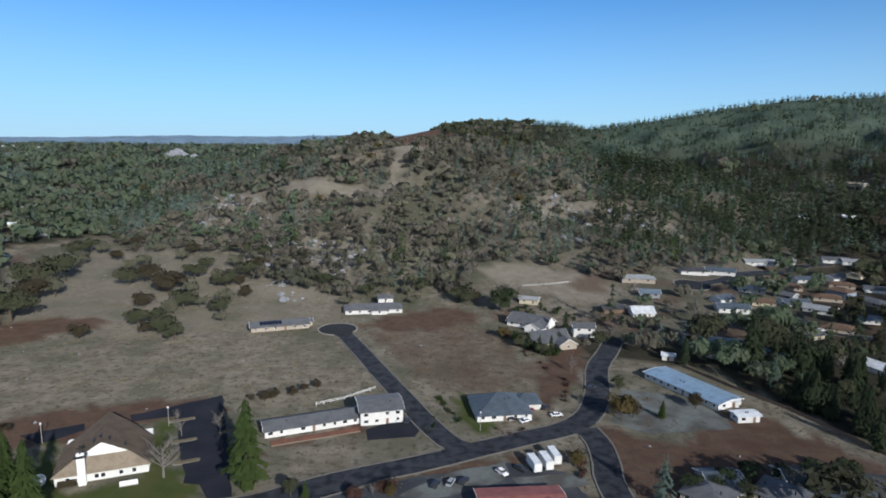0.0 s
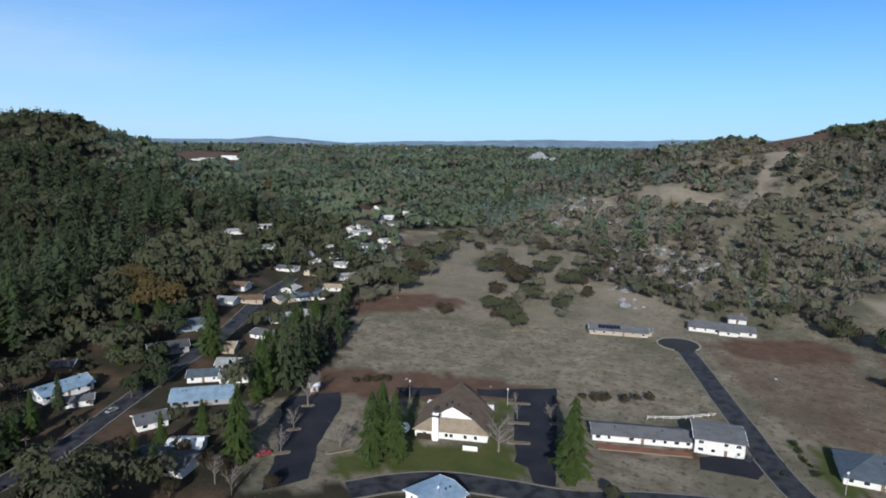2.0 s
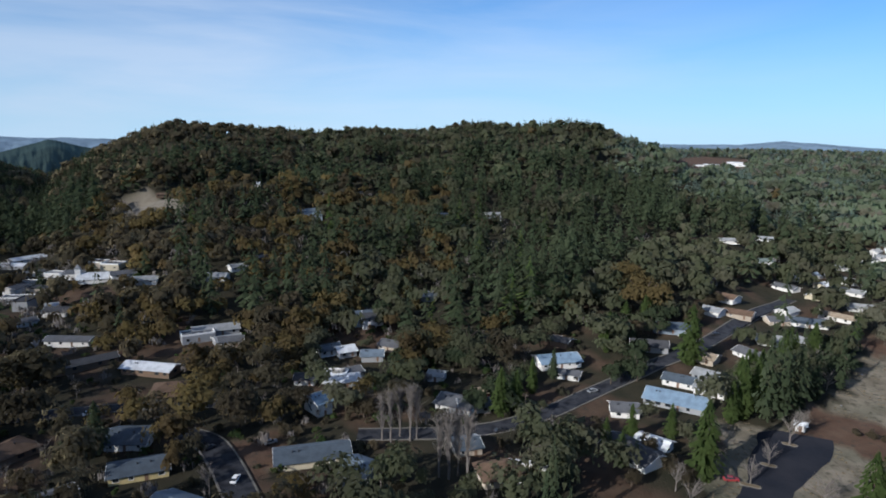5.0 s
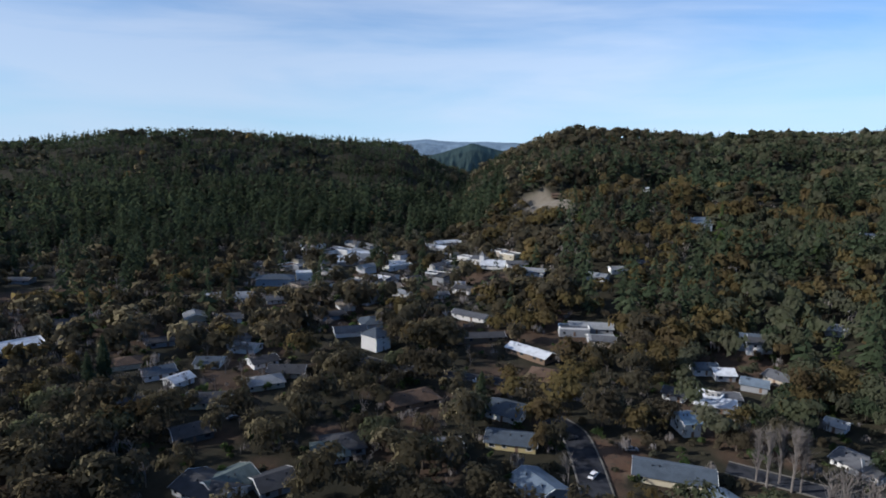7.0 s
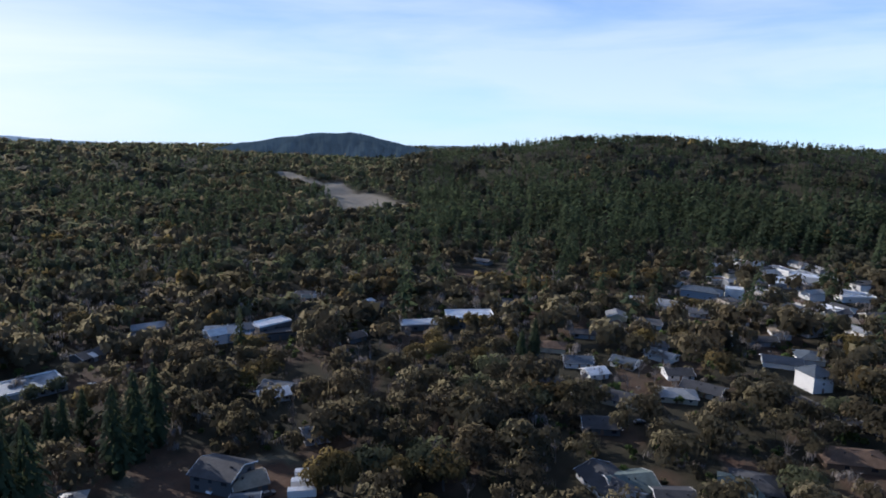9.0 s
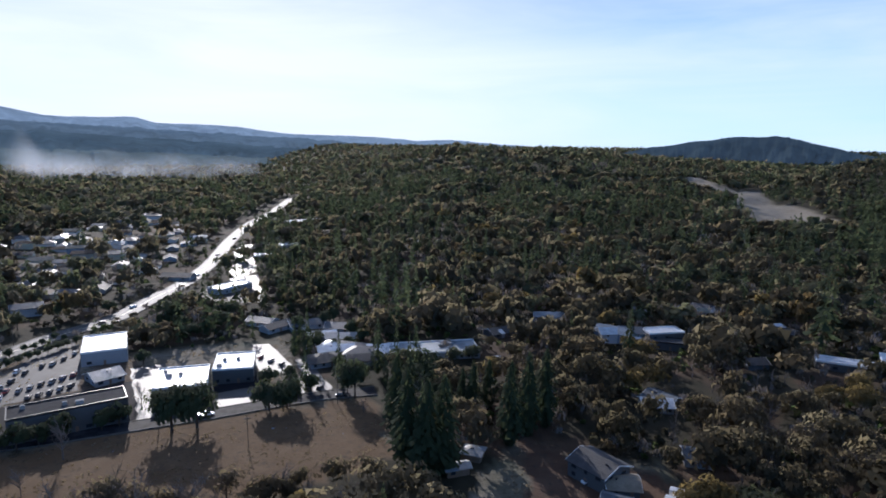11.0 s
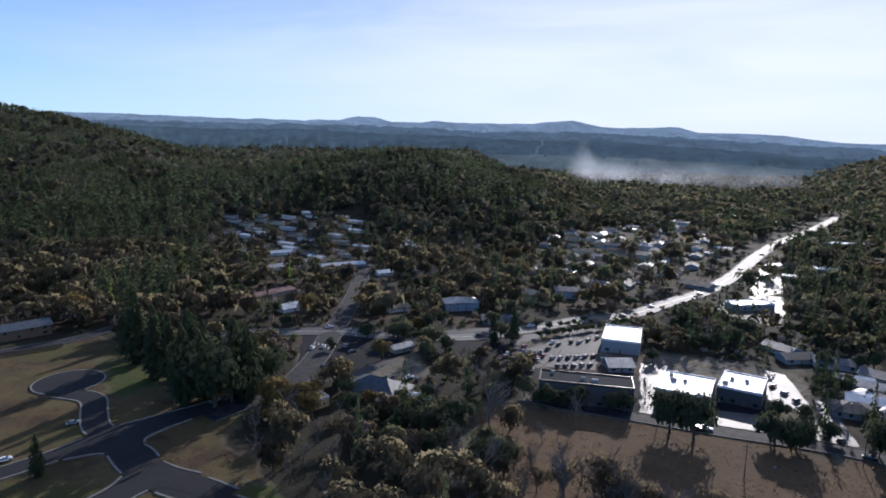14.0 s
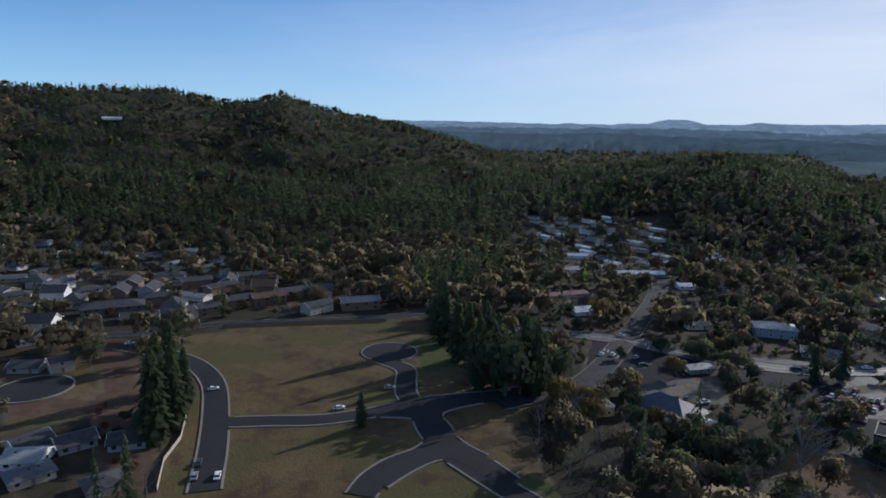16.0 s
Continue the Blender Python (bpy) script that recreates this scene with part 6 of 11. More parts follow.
# ---- trees that stand singly ----
TREES = {}


def tree_master(kind, large=False):
    rng = np.random.default_rng(40 + len(TREES))
    protos = []
    for v in range(3):
        if kind in ("green_conifer", "dark_conifer"):
            slim = 0.245 if kind == "green_conifer" else 0.2
            crown = np.concatenate([conifer_crown(rng, 760, slim, 0.03, 0.56), conifer_crown(rng, 90, slim * 0.6, 0.05, 0.6)])
            wood = limb((0, 0, -0.02), (0, 0, 0.9), 0.016, 0.003, 6)
        elif kind == "poplar":
            wood = woody(rng, 26, 0.85, 8, True, 0.015)
            crown = None
        elif kind == "bare_tree":
            wood = woody(rng, 14, 0.6, 10, False, 0.018)
            crown = None
        elif kind == "thin_oak":
            wood = woody(rng, 16, 0.6, 9, False, 0.02)
            crown = broad_crown(rng, 520, 0.03, 15, 0.14)
        elif kind.endswith("bush"):
            wood = woody(rng, 12, 0.5, 3, False, 0.02)
            crown = broad_crown(rng, 380, 0.06, 9, -0.05)
        else:
            wood = woody(rng, 9, 0.6, 0, False, 0.026)
            crown = broad_crown(rng, 1500 if large else 620, 0.035 if large else 0.056, 19 if large else 13, 0.06)
        protos.append((tri_mesh("trunk", wood), tri_mesh("crown", crown) if crown is not None else None))
    return protos


TREE_LOOK = {"green_conifer": ("bright green dense conifer with pointed crown", "conifer tree", M_CYPRESS), "dark_conifer": ("tall dark green conifer with drooping boughs", "conifer tree", M_PINE),
             "poplar": ("tall leafless grey poplar with upright branches", "poplar tree", M_BARE), "bare_tree": ("leafless winter tree with spreading grey-brown twigs", "bare tree", M_BARE),
             "oak": ("rounded olive-green oak tree in dry grass", "oak tree", M_OLIVE), "live_oak": ("dark evergreen oak with dense rounded crown", "oak tree", M_PINE), "autumn_tree": ("broad tree with golden-brown autumn leaves", "autumn tree", M_GOLD),
             "red_bush": ("low reddish leafless bush beside a lot", "bush", M_REDBUSH), "green_bush": ("rounded evergreen garden bush", "bush", M_BUSH),
             "thin_oak": ("thin-leaved brown winter oak with visible limbs", "oak tree", M_SHRUB),
             "hill_oak": ("grey-olive oak bush on the dry hillside, lightened for full sun", "oak tree", M_HILLOAK),
             "brown_oak": ("broad oak tree with brownish winter leaves", "oak tree", M_SHRUB)}


def tree(kind, x, y, h, spread=1.0):
    large = (h * spread > 15 or math.hypot(x, y) < 185) and kind.endswith(("oak", "autumn_tree"))
    if (kind, large) not in TREES:
        TREES[kind, large] = tree_master(kind, large)
    rng = random.Random(int(abs(x) * 31 + abs(y) * 17))
    trunk, crown = rng.choice(TREES[kind, large])
    label, cat, mat = TREE_LOOK[kind]
    root = new(kind if kind.endswith(("tree", "bush")) else kind + "_tree")
    root.matrix_basis = pose(x, y, height_at(x, y) - 0.1, 0, 0, rng.uniform(0, 360)) @ Matrix.Diagonal((h * spread, h * spread, h, 1))
    shared("trunk", trunk, M_BARE if crown is None else M_BARK, root, Matrix.Identity(4))
    if crown:
        shared("crown", crown, mat, root, Matrix.Identity(4))
    tagged(root, label, cat)
    HOUSE_SPOTS.append((x, y, h * spread * 0.3))


def rock_dome(x, y, width, height):
    """A bare rounded granite knob."""
    bm = bmesh.new()
    bmesh.ops.create_icosphere(bm, subdivisions=4, radius=1.0)
    for v in bm.verts:
        k = 1 + 0.16 * float(wave_noise(v.co.x + x, v.co.y + 2 * v.co.z, 0.9, 33)) + 0.05 * float(wave_noise(v.co.x, v.co.y - v.co.z, 0.25, 34))
        v.co = Vector((v.co.x * width * k, v.co.y * width * 0.7 * k, (v.co.z * k) * height))
    me = bpy.data.meshes.new("rock_dome")
    bm.to_mesh(me)
    bm.free()
    me.polygons.foreach_set("use_smooth", np.ones(len(me.polygons), bool))
    me.materials.append(M_ROCK)
    ob = new("rock_dome", me)
    ob.matrix_basis = pose(x, y, height_at(x, y) + height * 0.2, 0, 0, 20)
    tagged(ob, "bare pale grey granite knob above the woods", "rock")
    HOUSE_SPOTS.append((x, y, width * 1.05))


M_ROCK = material("rock", (0.27, 0.285, 0.315), 0.9, 0.3, 0.5, bump=0.3, second=(0.18, 0.18, 0.19), second_scale=0.15)


def planting_bed(x, y, rot, length, width, height=0.5):
    """A long raised bed of reddish bark behind a low timber edge."""
    root = new("planting_bed")
    root.matrix_basis = pose(x, y, height_at(x, y), 0, 0, rot)
    bm = bmesh.new()
    n = 24
    rows = []
    for i in range(n + 1):
        u = (i / n - 0.5) * length
        k = 0.12 * float(wave_noise(u, 3.0, 6, 95))
        rows.append([bm.verts.new((u, -width / 2 + 0.15, -0.2)), bm.verts.new((u, -width / 2 + 0.15, height * 0.7)), bm.verts.new((u, 0, height + k)), bm.verts.new((u, width / 2, height + 0.1 + k)), bm.verts.new((u, width / 2, -0.2))])
    for a, b in zip(rows, rows[1:]):
        for j in range(4):
            bm.faces.new((a[j], b[j], b[j + 1], a[j + 1]))
    bm.faces.new(rows[0])
    bm.faces.new(rows[-1][::-1])
    part("bark", bm, M_BARKBED, root, "reddish bark mulch")
    shared("edge_board", box_mesh("edge_board", (-length / 2, -width / 2, -0.2, length / 2, -width / 2 + 0.14, height * 0.75)), M_FENCEWOOD, root, Matrix.Identity(4))
    tagged(root, "long raised bed of reddish bark beside a lodge", "planting bed")


M_BARKBED = material("bark_mulch", (0.150, 0.068, 0.044), 0.95, 0.35, 1.5, bump=0.4, second=(0.105, 0.055, 0.040), second_scale=0.4)
M_FENCEWOOD = material("weathered_board", (0.20, 0.16, 0.12), 0.9, 0.25, 2.0)


def road_mark(x, y, rot, length, width):
    """A painted bar on the asphalt."""
    me = box_mesh("road_marking", (-length / 2, -width / 2, 0.0, length / 2, width / 2, 0.02))
    me.materials.append(M_WHITEPAINT)
    ob = new("road_marking", me)
    ob.matrix_basis = pose(x, y, height_at(x, y) + 0.42, 0, 0, rot)
    tagged(ob, "worn white bar painted on the road", "road marking", kind="structure")


M_WHITEPAINT = material("white_road_paint", (0.55, 0.55, 0.53), 0.7, 0.2, 0.8)
# north: open lots, church, street
CHURCH = (-99.5, 169.6, 21.5)
house(-45.4, 206.5, 22, 32.9, 9.0, 1, "gable", "grey", "white", label='long low white building with grey gabled roof and red base', name='lodge', category='building', garage=False)
house(-22.3, 214.8, 14, 15.1, 14.0, 2, "gable", "grey", "white", label='white two-storey building with dark grey low roof', name='lodge', category='building', pitch=0.2)
house(22.2, 220.6, 8, 20.0, 18.0, 1, "hip", "slate", "white", wing=(11.0, 3.5, 10, 9, 'x'), garage=True, pitch=0.5, label='white house with slate-grey hipped roof beside the street')
house(-86.3, 321.6, 19, 29.9, 10.0, 1, "gable", "grey", "beige", solar=True, label='pale beige house with grey roof and dark solar panels', wing=(13, 2, 8, 7, 'x'))
house(-40.1, 356.7, 10, 33.0, 12.0, 1, "hip", "grey", "white", chimney=True, wing=(3, -4, 9, 9, 'y'), label='white house with grey hipped roof and chimneys')
house(-34.3, 371.4, 9, 9.0, 8.0, 2, "hip", "grey", "white", chimney=True)
house(49.6, 330.7, 327, 22.3, 14.0, 1, "gable", "grey", "white", wing=(6, -7, 9, 9, 'y'), pitch=0.55)
house(53.0, 300.6, 17, 19.5, 14.0, 1, "gable", "grey", "beige", wing=(6, -7, 9, 10, 'y'), pitch=0.6)
house(74.5, 314.8, 355, 10.6, 9.0, 2, "gable", "grey", "white")
house(117.5, 354.2, 1, 12.5, 11.0, 1, "gable", "white", "white", label='white barn with pale gabled roof', name='barn', category='barn', pitch=0.5)
house(133.0, 388.3, 350, 12.3, 9.0, 1, "gable", "bluemetal", "grey")
house(102.4, 361.0, 4, 12.8, 9.0, 1, "gable", "dark", "brown")
house(55.0, 377.5, 342, 11.4, 7.0, 1, "gable", "pale", "cream")
house(102.3, 241.4, 298, 37.2, 13, 1, "gable", "paleblue", "white", label="long workshop with pale blue metal roof and white end doors", name="workshop", category="building", pitch=0.12)
house(111.9, 214.6, 7, 8.5, 5.0, 1, "gable", "white", "white", label='small white shed on bare soil', name='shed', category='shed', pitch=0.15)
house(113.0, 227.4, 353, 3.7, 4.0, 1, "gable", "white", "white", label='small white shed on bare soil', name='shed', category='shed', pitch=0.15)
house(106.4, 278.3, 339, 5.3, 4.0, 1, "gable", "white", "white", label='small white shed beside trees', name='shed', category='shed')
house(76.9, 162.4, 315, 11.7, 12.0, 1, "hip", "grey", "beige")
house(83.0, 169.6, 3, 10.3, 11.0, 1, "gable", "slate", "grey")
house(97.6, 162.8, 315, 12.2, 12.0, 1, "hip", "grey", "beige")
house(108.4, 170.7, 357, 13.2, 12.0, 1, "gable", "dark", "cream")
house(117.5, 161.0, 309, 13.0, 11.0, 1, "hip", "slate", "beige")
house(126.9, 167.3, 347, 10.6, 11.0, 1, "gable", "dark", "beige")
house(133.9, 415.9, 352, 21.7, 10.0, 1, "hip", "pale", "beige")
house(183.2, 444.5, 356, 19.7, 10.0, 1, "hip", "dark", "white")
house(203.1, 444.8, 340, 19.7, 10.0, 1, "gable", "slate", "white")
house(249.7, 482.4, 355, 22.0, 9.0, 1, "gable", "pale", "white")
house(281.4, 506.9, 4, 19.0, 9.0, 1, "gable", "pale", "white")
house(323.9, 504.2, 345, 19.4, 9.0, 1, "gable", "grey", "white")
house(335.0, 495.8, 341, 18.8, 9.0, 1, "gable", "pale", "white")
house(206.1, 404.4, 343, 15.9, 10.0, 1, "gable", "pale", "white")
house(173.9, 361.0, 354, 17.7, 10.0, 1, "gable", "slate", "white")
house(221.3, 379.5, 359, 15.4, 10.0, 1, "gable", "slate", "white")
house(228.8, 364.0, 318, 17.1, 10.0, 1, "gable", "pale", "white")
house(250.8, 393.9, 337, 16.2, 10.0, 1, "hip", "brown", "beige")
house(200.8, 377.3, 342, 13.5, 9.0, 1, "hip", "brown", "cream")
house(269.5, 448.0, 1, 19.4, 9.0, 1, "gable", "slate", "white")
house(283.3, 430.6, 337, 16.1, 9.0, 1, "hip", "brown", "beige")
house(273.3, 384.9, 289, 20.3, 10.0, 1, "hip", "grey", "beige")
house(300.4, 417.6, 334, 15.6, 9.0, 1, "gable", "grey", "white")
house(243.3, 423.5, 340, 14.3, 9.0, 1, "hip", "brown", "beige")
house(142.9, 297.9, 344, 16.9, 11.0, 1, "hip", "bluemetal", "grey")
house(160.3, 291.2, 307, 24.0, 14.0, 1, "hip", "paleblue", "white")
house(197.9, 263.2, 293, 17.3, 10.0, 1, "gable", "white", "white")
house(215.5, 326.2, 324, 15.2, 10.0, 1, "hip", "brown", "beige")
house(143.3, 330.0, 10, 14.7, 9.0, 1, "gable", "grey", "white")
house(244.2, 343.4, 336, 9.8, 9.0, 1, "gable", "bluemetal", "white")
house(-1477.5, 1129.7, 83, 50.0, 9.0, 1, "gable", "white", "white", detail=1)
house(-1453.0, 1212.3, 21, 54.4, 10.0, 1, "gable", "white", "white", detail=1)
house(-512.3, 181.2, 80, 12.7, 9.0, 2, "gable", "pale", "white", detail=1)
house(-532.6, 141.0, 73, 7.9, 8.0, 1, "gable", "pale", "white", detail=1)
house(-1436.9, 2115.9, 15, 33.2, 12.0, 1, "gable", "white", "white", detail=1)
house(427.5, 636.8, 329, 26.6, 10.0, 1, "gable", "white", "white", detail=1)
house(376.4, 642.3, 335, 11.7, 9.0, 1, "gable", "white", "white", detail=1)
house(492.5, 764.8, 290, 51.8, 9.0, 1, "gable", "tan", "beige", detail=1)
house(-399.3, 613.1, 12, 21.6, 10.0, 1, "gable", "pale", "white", detail=1)
house(-485.1, 729.2, 17, 13.8, 8.0, 1, "gable", "pale", "white", detail=1)
house(-572.3, 24.9, 119, 24.3, 9.0, 2, "gable", "bluemetal", "blue", detail=1)
house(-515.1, 181.7, 91, 12.7, 9.0, 1, "gable", "pale", "white", detail=1)
house(-526.3, 139.9, 49, 8.4, 8.0, 1, "gable", "pale", "white", detail=1)
house(-1445.9, 2104.8, 57, 49.0, 12.0, 2, "gable", "white", "white", detail=1)
house(-1376.8, 2158.7, 5, 30.5, 10.0, 1, "gable", "white", "white", detail=1)
house(-1464.5, 1141.3, 60, 37.1, 12.0, 2, "gable", "white", "white", detail=1)
house(-1468.0, 1220.5, 44, 39.8, 14.0, 3, "gable", "white", "white", detail=1)
house(-698.9, -27.7, 102, 19.1, 10.0, 1, "gable", "white", "white", detail=1)
house(-664.4, -110.9, 99, 9.2, 8.0, 1, "gable", "brown", "brown", detail=1)
house(-565.9, 27.3, 92, 20.2, 12.0, 2, "gable", "bluemetal", "blue", detail=1)
house(-502.5, 178.9, 80, 12.7, 10.0, 1, "gable", "pale", "white", detail=1)
house(-521.3, 137.7, 85, 7.9, 8.0, 1, "gable", "grey", "beige", detail=1)
house(-314.1, 43.3, 92, 6.9, 10.0, 2, "gable", "dark", "white")
house(-281.1, 27.8, 104, 8.1, 9.0, 1, "gable", "white", "grey")
house(-247.4, 22.8, 93, 14.1, 9.0, 1, "gable", "white", "grey")
house(-223.0, 11.8, 117, 6.0, 10.0, 2, "gable", "paleblue", "white")
house(-310.3, -39.9, 105, 15.0, 8.0, 1, "flat", "grey", "grey")
house(-302.3, -24.8, 95, 12.1, 8.0, 1, "gable", "grey", "beige")
house(-395.0, -128.5, 108, 5.8, 7.0, 1, "gable", "white", "white")
house(-368.1, -135.3, 120, 13.9, 8.0, 1, "gable", "grey", "white")
house(-324.7, -118.9, 100, 11.8, 8.0, 1, "gable", "grey", "white")
house(-154.5, -335.1, 215, 8.3, 6.0, 1, "gable", "white", "grey")
house(-126.1, -362.1, 171, 6.1, 7.0, 1, "gable", "green", "grey")
rock_dome(-734.1, 1743.8, 30, 24)
rock_dome(-677.6, 1719.3, 14, 16)
planting_bed(-42.0, 197.6, 22, 30, 3.0)
# west street
house(-247.1, 119.4, 89, 18.9, 12.0, 1, "gable", "paleblue", "white")
house(-196.9, 146.5, 44, 21.9, 13.0, 1, "gable", "paleblue", "grey")
house(-164.2, 108.2, 18, 18.0, 12.0, 1, "gable", "dark", "white")
house(-194.2, 122.2, 67, 9.9, 9.0, 1, "gable", "grey", "white")
house(-167.7, 117.4, 35, 10.3, 8.0, 1, "gable", "white", "white")
house(-202.7, 167.5, 41, 12.5, 10.0, 1, "gable", "pale", "white")
house(-214.0, 160.4, 43, 12.6, 9.0, 1, "gable", "slate", "white")
house(-231.9, 117.5, 55, 10.7, 6.0, 1, "gable", "grey", "white")
house(-233.8, 186.7, 32, 11.8, 9.0, 1, "gable", "tan", "beige")
house(-311.0, 258.5, 22, 17.7, 10.0, 1, "gable", "brown", "white")
house(-270.5, 194.9, 64, 18.6, 11.0, 1, "gable", "slate", "blue")
house(-252.1, 169.9, 61, 16.8, 10.0, 1, "gable", "dark", "grey")
house(-232.6, 211.8, 10, 13.4, 9.0, 1, "gable", "grey", "white")
house(-249.6, 238.1, 56, 13.0, 10.0, 1, "gable", "pale", "white")
house(-245.1, 252.7, 19, 13.0, 9.0, 1, "gable", "pale", "white")
house(-271.2, 282.9, 54, 18.3, 10.0, 1, "gable", "slate", "white")
house(-278.4, 270.2, 74, 14.7, 9.0, 1, "gable", "grey", "beige")
house(-276.3, 309.3, 20, 19.0, 8.0, 1, "gable", "tan", "white")
house(-323.9, 370.6, 20, 16.5, 9.0, 1, "gable", "pale", "white")
house(-288.8, 341.8, 50, 16.6, 9.0, 1, "gable", "pale", "white")
house(-393.2, 429.9, 79, 19.9, 9.0, 1, "gable", "pale", "white")
house(-414.4, 479.7, 69, 23.6, 9.0, 1, "gable", "grey", "white")
house(-404.4, 343.1, 34, 15.1, 9.0, 1, "gable", "pale", "white")
house(-403.2, 363.2, 83, 24.3, 9.0, 1, "gable", "green", "white")
house(-479.8, 431.9, 51, 23.5, 9.0, 1, "gable", "pale", "white")
house(-441.2, 367.8, 64, 15.0, 9.0, 1, "gable", "pale", "white")
house(-353.3, 455.1, 16, 22.6, 9.0, 1, "gable", "grey", "white")
house(-362.1, 493.1, 70, 22.5, 9.0, 1, "gable", "pale", "white")
house(-409.9, 504.9, 53, 21.9, 9.0, 1, "gable", "pale", "white")
house(-469.5, 633.7, 72, 34.6, 9.0, 1, "gable", "brown", "white")
house(-395.0, 601.9, 63, 22.1, 9.0, 1, "gable", "pale", "white")
house(-468.0, 587.7, 23, 25.2, 9.0, 1, "gable", "red", "white")
house(-285.1, 248.8, 38, 14.2, 9.0, 1, "gable", "brown", "beige")
house(-215.0, 175.1, 31, 11.0, 9.0, 1, "gable", "pale", "grey")
house(-266.1, 131.1, 39, 8.8, 8.0, 1, "gable", "dark", "brown")
house(-213.6, 63.7, 47, 14.7, 11.0, 1, "gable", "grey", "white")
house(-211.6, 68.7, 82, 11.6, 9.0, 1, "gable", "slate", "grey")
house(-317.6, 46.1, 92, 9.9, 10.0, 2, "gable", "slate", "white")
house(-282.3, 50.6, 47, 10.7, 9.0, 1, "gable", "grey", "beige")
house(-162.8, 61.8, 89, 13.2, 11.0, 1, "hip", "brown", "beige")
house(-243.4, 62.7, 61, 6.4, 7.0, 1, "gable", "pale", "white")
house(-346.1, 83.1, 84, 8.6, 8.0, 1, "gable", "pale", "grey")
house(-181.7, 56.4, 92, 8.7, 9.0, 1, "gable", "slate", "beige")
house(-221.5, 75.0, 91, 5.6, 6.0, 1, "gable", "tan", "red", label='small orange-red timber shed', name='shed', category='shed')
house(-166.9, 175.9, 43, 3.2, 3.0, 1, "gable", "white", "white", label='small white shed on the church car park', name='shed', category='shed')
box_trailer(-164.0, 71.7, 71, 13, 2.6, "travel_trailer", "long white travel trailer parked under trees")
# west town
house(-209.9, -87.7, 137, 19.4, 12.0, 1, "hip", "brown", "brown")
house(-213.2, -49.5, 79, 13.1, 13.0, 1, "gable", "slate", "white")
house(-191.2, -43.1, 97, 16.3, 10.0, 1, "gable", "slate", "yellow")
house(-178.6, -61.5, 119, 8.5, 10.0, 1, "gable", "grey", "grey")
house(-166.0, -29.3, 51, 13.6, 11.0, 1, "gable", "bluemetal", "grey")
house(-168.2, -94.4, 129, 12.8, 12.0, 1, "hip", "dark", "grey")
house(-277.2, -54.9, 64, 22.7, 9.0, 1, "gable", "white", "brown")
house(-254.3, -42.9, 90, 14.4, 10.0, 1, "hip", "brown", "brown")
house(-317.4, -32.2, 101, 21.1, 10.0, 1, "gable", "pale", "grey")
house(-290.0, -83.9, 119, 24.8, 8.0, 1, "gable", "dark", "brown")
house(-226.6, 12.0, 97, 7.4, 8.0, 1, "gable", "bluemetal", "white")
house(-252.8, 8.8, 76, 8.3, 8.0, 1, "gable", "dark", "white")
house(-251.0, 20.5, 71, 9.8, 8.0, 1, "flat", "white", "white")
house(-255.2, 27.2, 108, 9.0, 8.0, 1, "gable", "grey", "white")
house(-318.2, 42.1, 92, 10.8, 10.0, 2, "gable", "slate", "blue")
house(-284.5, 20.3, 106, 10.2, 9.0, 1, "gable", "slate", "white")
house(-273.6, 39.6, 80, 9.8, 9.0, 1, "gable", "bluemetal", "grey")
house(-187.3, 7.7, 91, 22.8, 11.0, 1, "gable", "slate", "cream")
house(-175.1, 21.6, 44, 9.8, 9.0, 1, "gable", "bluemetal", "grey")
house(-169.0, 17.4, 94, 7.3, 8.0, 1, "gable", "pale", "white")
house(-347.5, 85.6, 62, 8.0, 8.0, 1, "gable", "pale", "grey")
house(-258.6, 50.6, 78, 5.9, 7.0, 1, "gable", "dark", "white")
house(-303.8, -25.9, 110, 11.7, 8.0, 1, "gable", "pale", "grey")
house(-323.7, -98.6, 74, 21.4, 8.0, 1, "gable", "grey", "white")
house(-390.8, -183.3, 151, 15.8, 9.0, 1, "gable", "dark", "white")
house(-393.3, -187.3, 80, 13.2, 9.0, 1, "flat", "white", "white")
house(-439.3, -240.4, 137, 25.0, 10.0, 1, "flat", "white", "grey")
house(-465.8, -235.5, 112, 30.1, 12.0, 2, "flat", "white", "white")
house(-449.5, -199.9, 109, 17.8, 10.0, 1, "flat", "white", "white")
house(-560.3, -195.8, 135, 24.7, 10.0, 1, "gable", "white", "white")
house(-534.9, -198.7, 74, 23.9, 9.0, 1, "gable", "white", "grey")
house(-498.9, -181.1, 132, 17.5, 8.0, 1, "gable", "pale", "white")
house(-404.6, -79.8, 91, 13.4, 9.0, 1, "gable", "pale", "white")
house(-420.8, -95.5, 109, 13.8, 9.0, 1, "gable", "grey", "white")
house(-363.5, -157.5, 76, 12.4, 8.0, 1, "gable", "pale", "white")
house(-379.5, -199.4, 84, 16.6, 9.0, 1, "gable", "pale", "white")
house(-423.1, -155.2, 86, 16.8, 8.0, 1, "flat", "grey", "grey")
house(-498.1, -163.8, 143, 16.4, 8.0, 1, "gable", "grey", "white")
house(-400.4, -37.8, 73, 11.9, 9.0, 1, "gable", "pale", "white")
house(-418.9, -27.3, 113, 9.7, 8.0, 1, "gable", "pale", "white")
house(-439.2, -13.2, 124, 9.5, 8.0, 1, "gable", "grey", "beige")
house(-263.0, -128.2, 160, 9.5, 10.5, 3, "hip", "slate", "white", label='tall white house with dark hipped roof', pitch=0.55)
HOUSE_SPOTS += [(-265.3 + 0.45 * k, -124.3 - 0.89 * k, 10) for k in (12, 22, 32, 44)]  # sunny yard
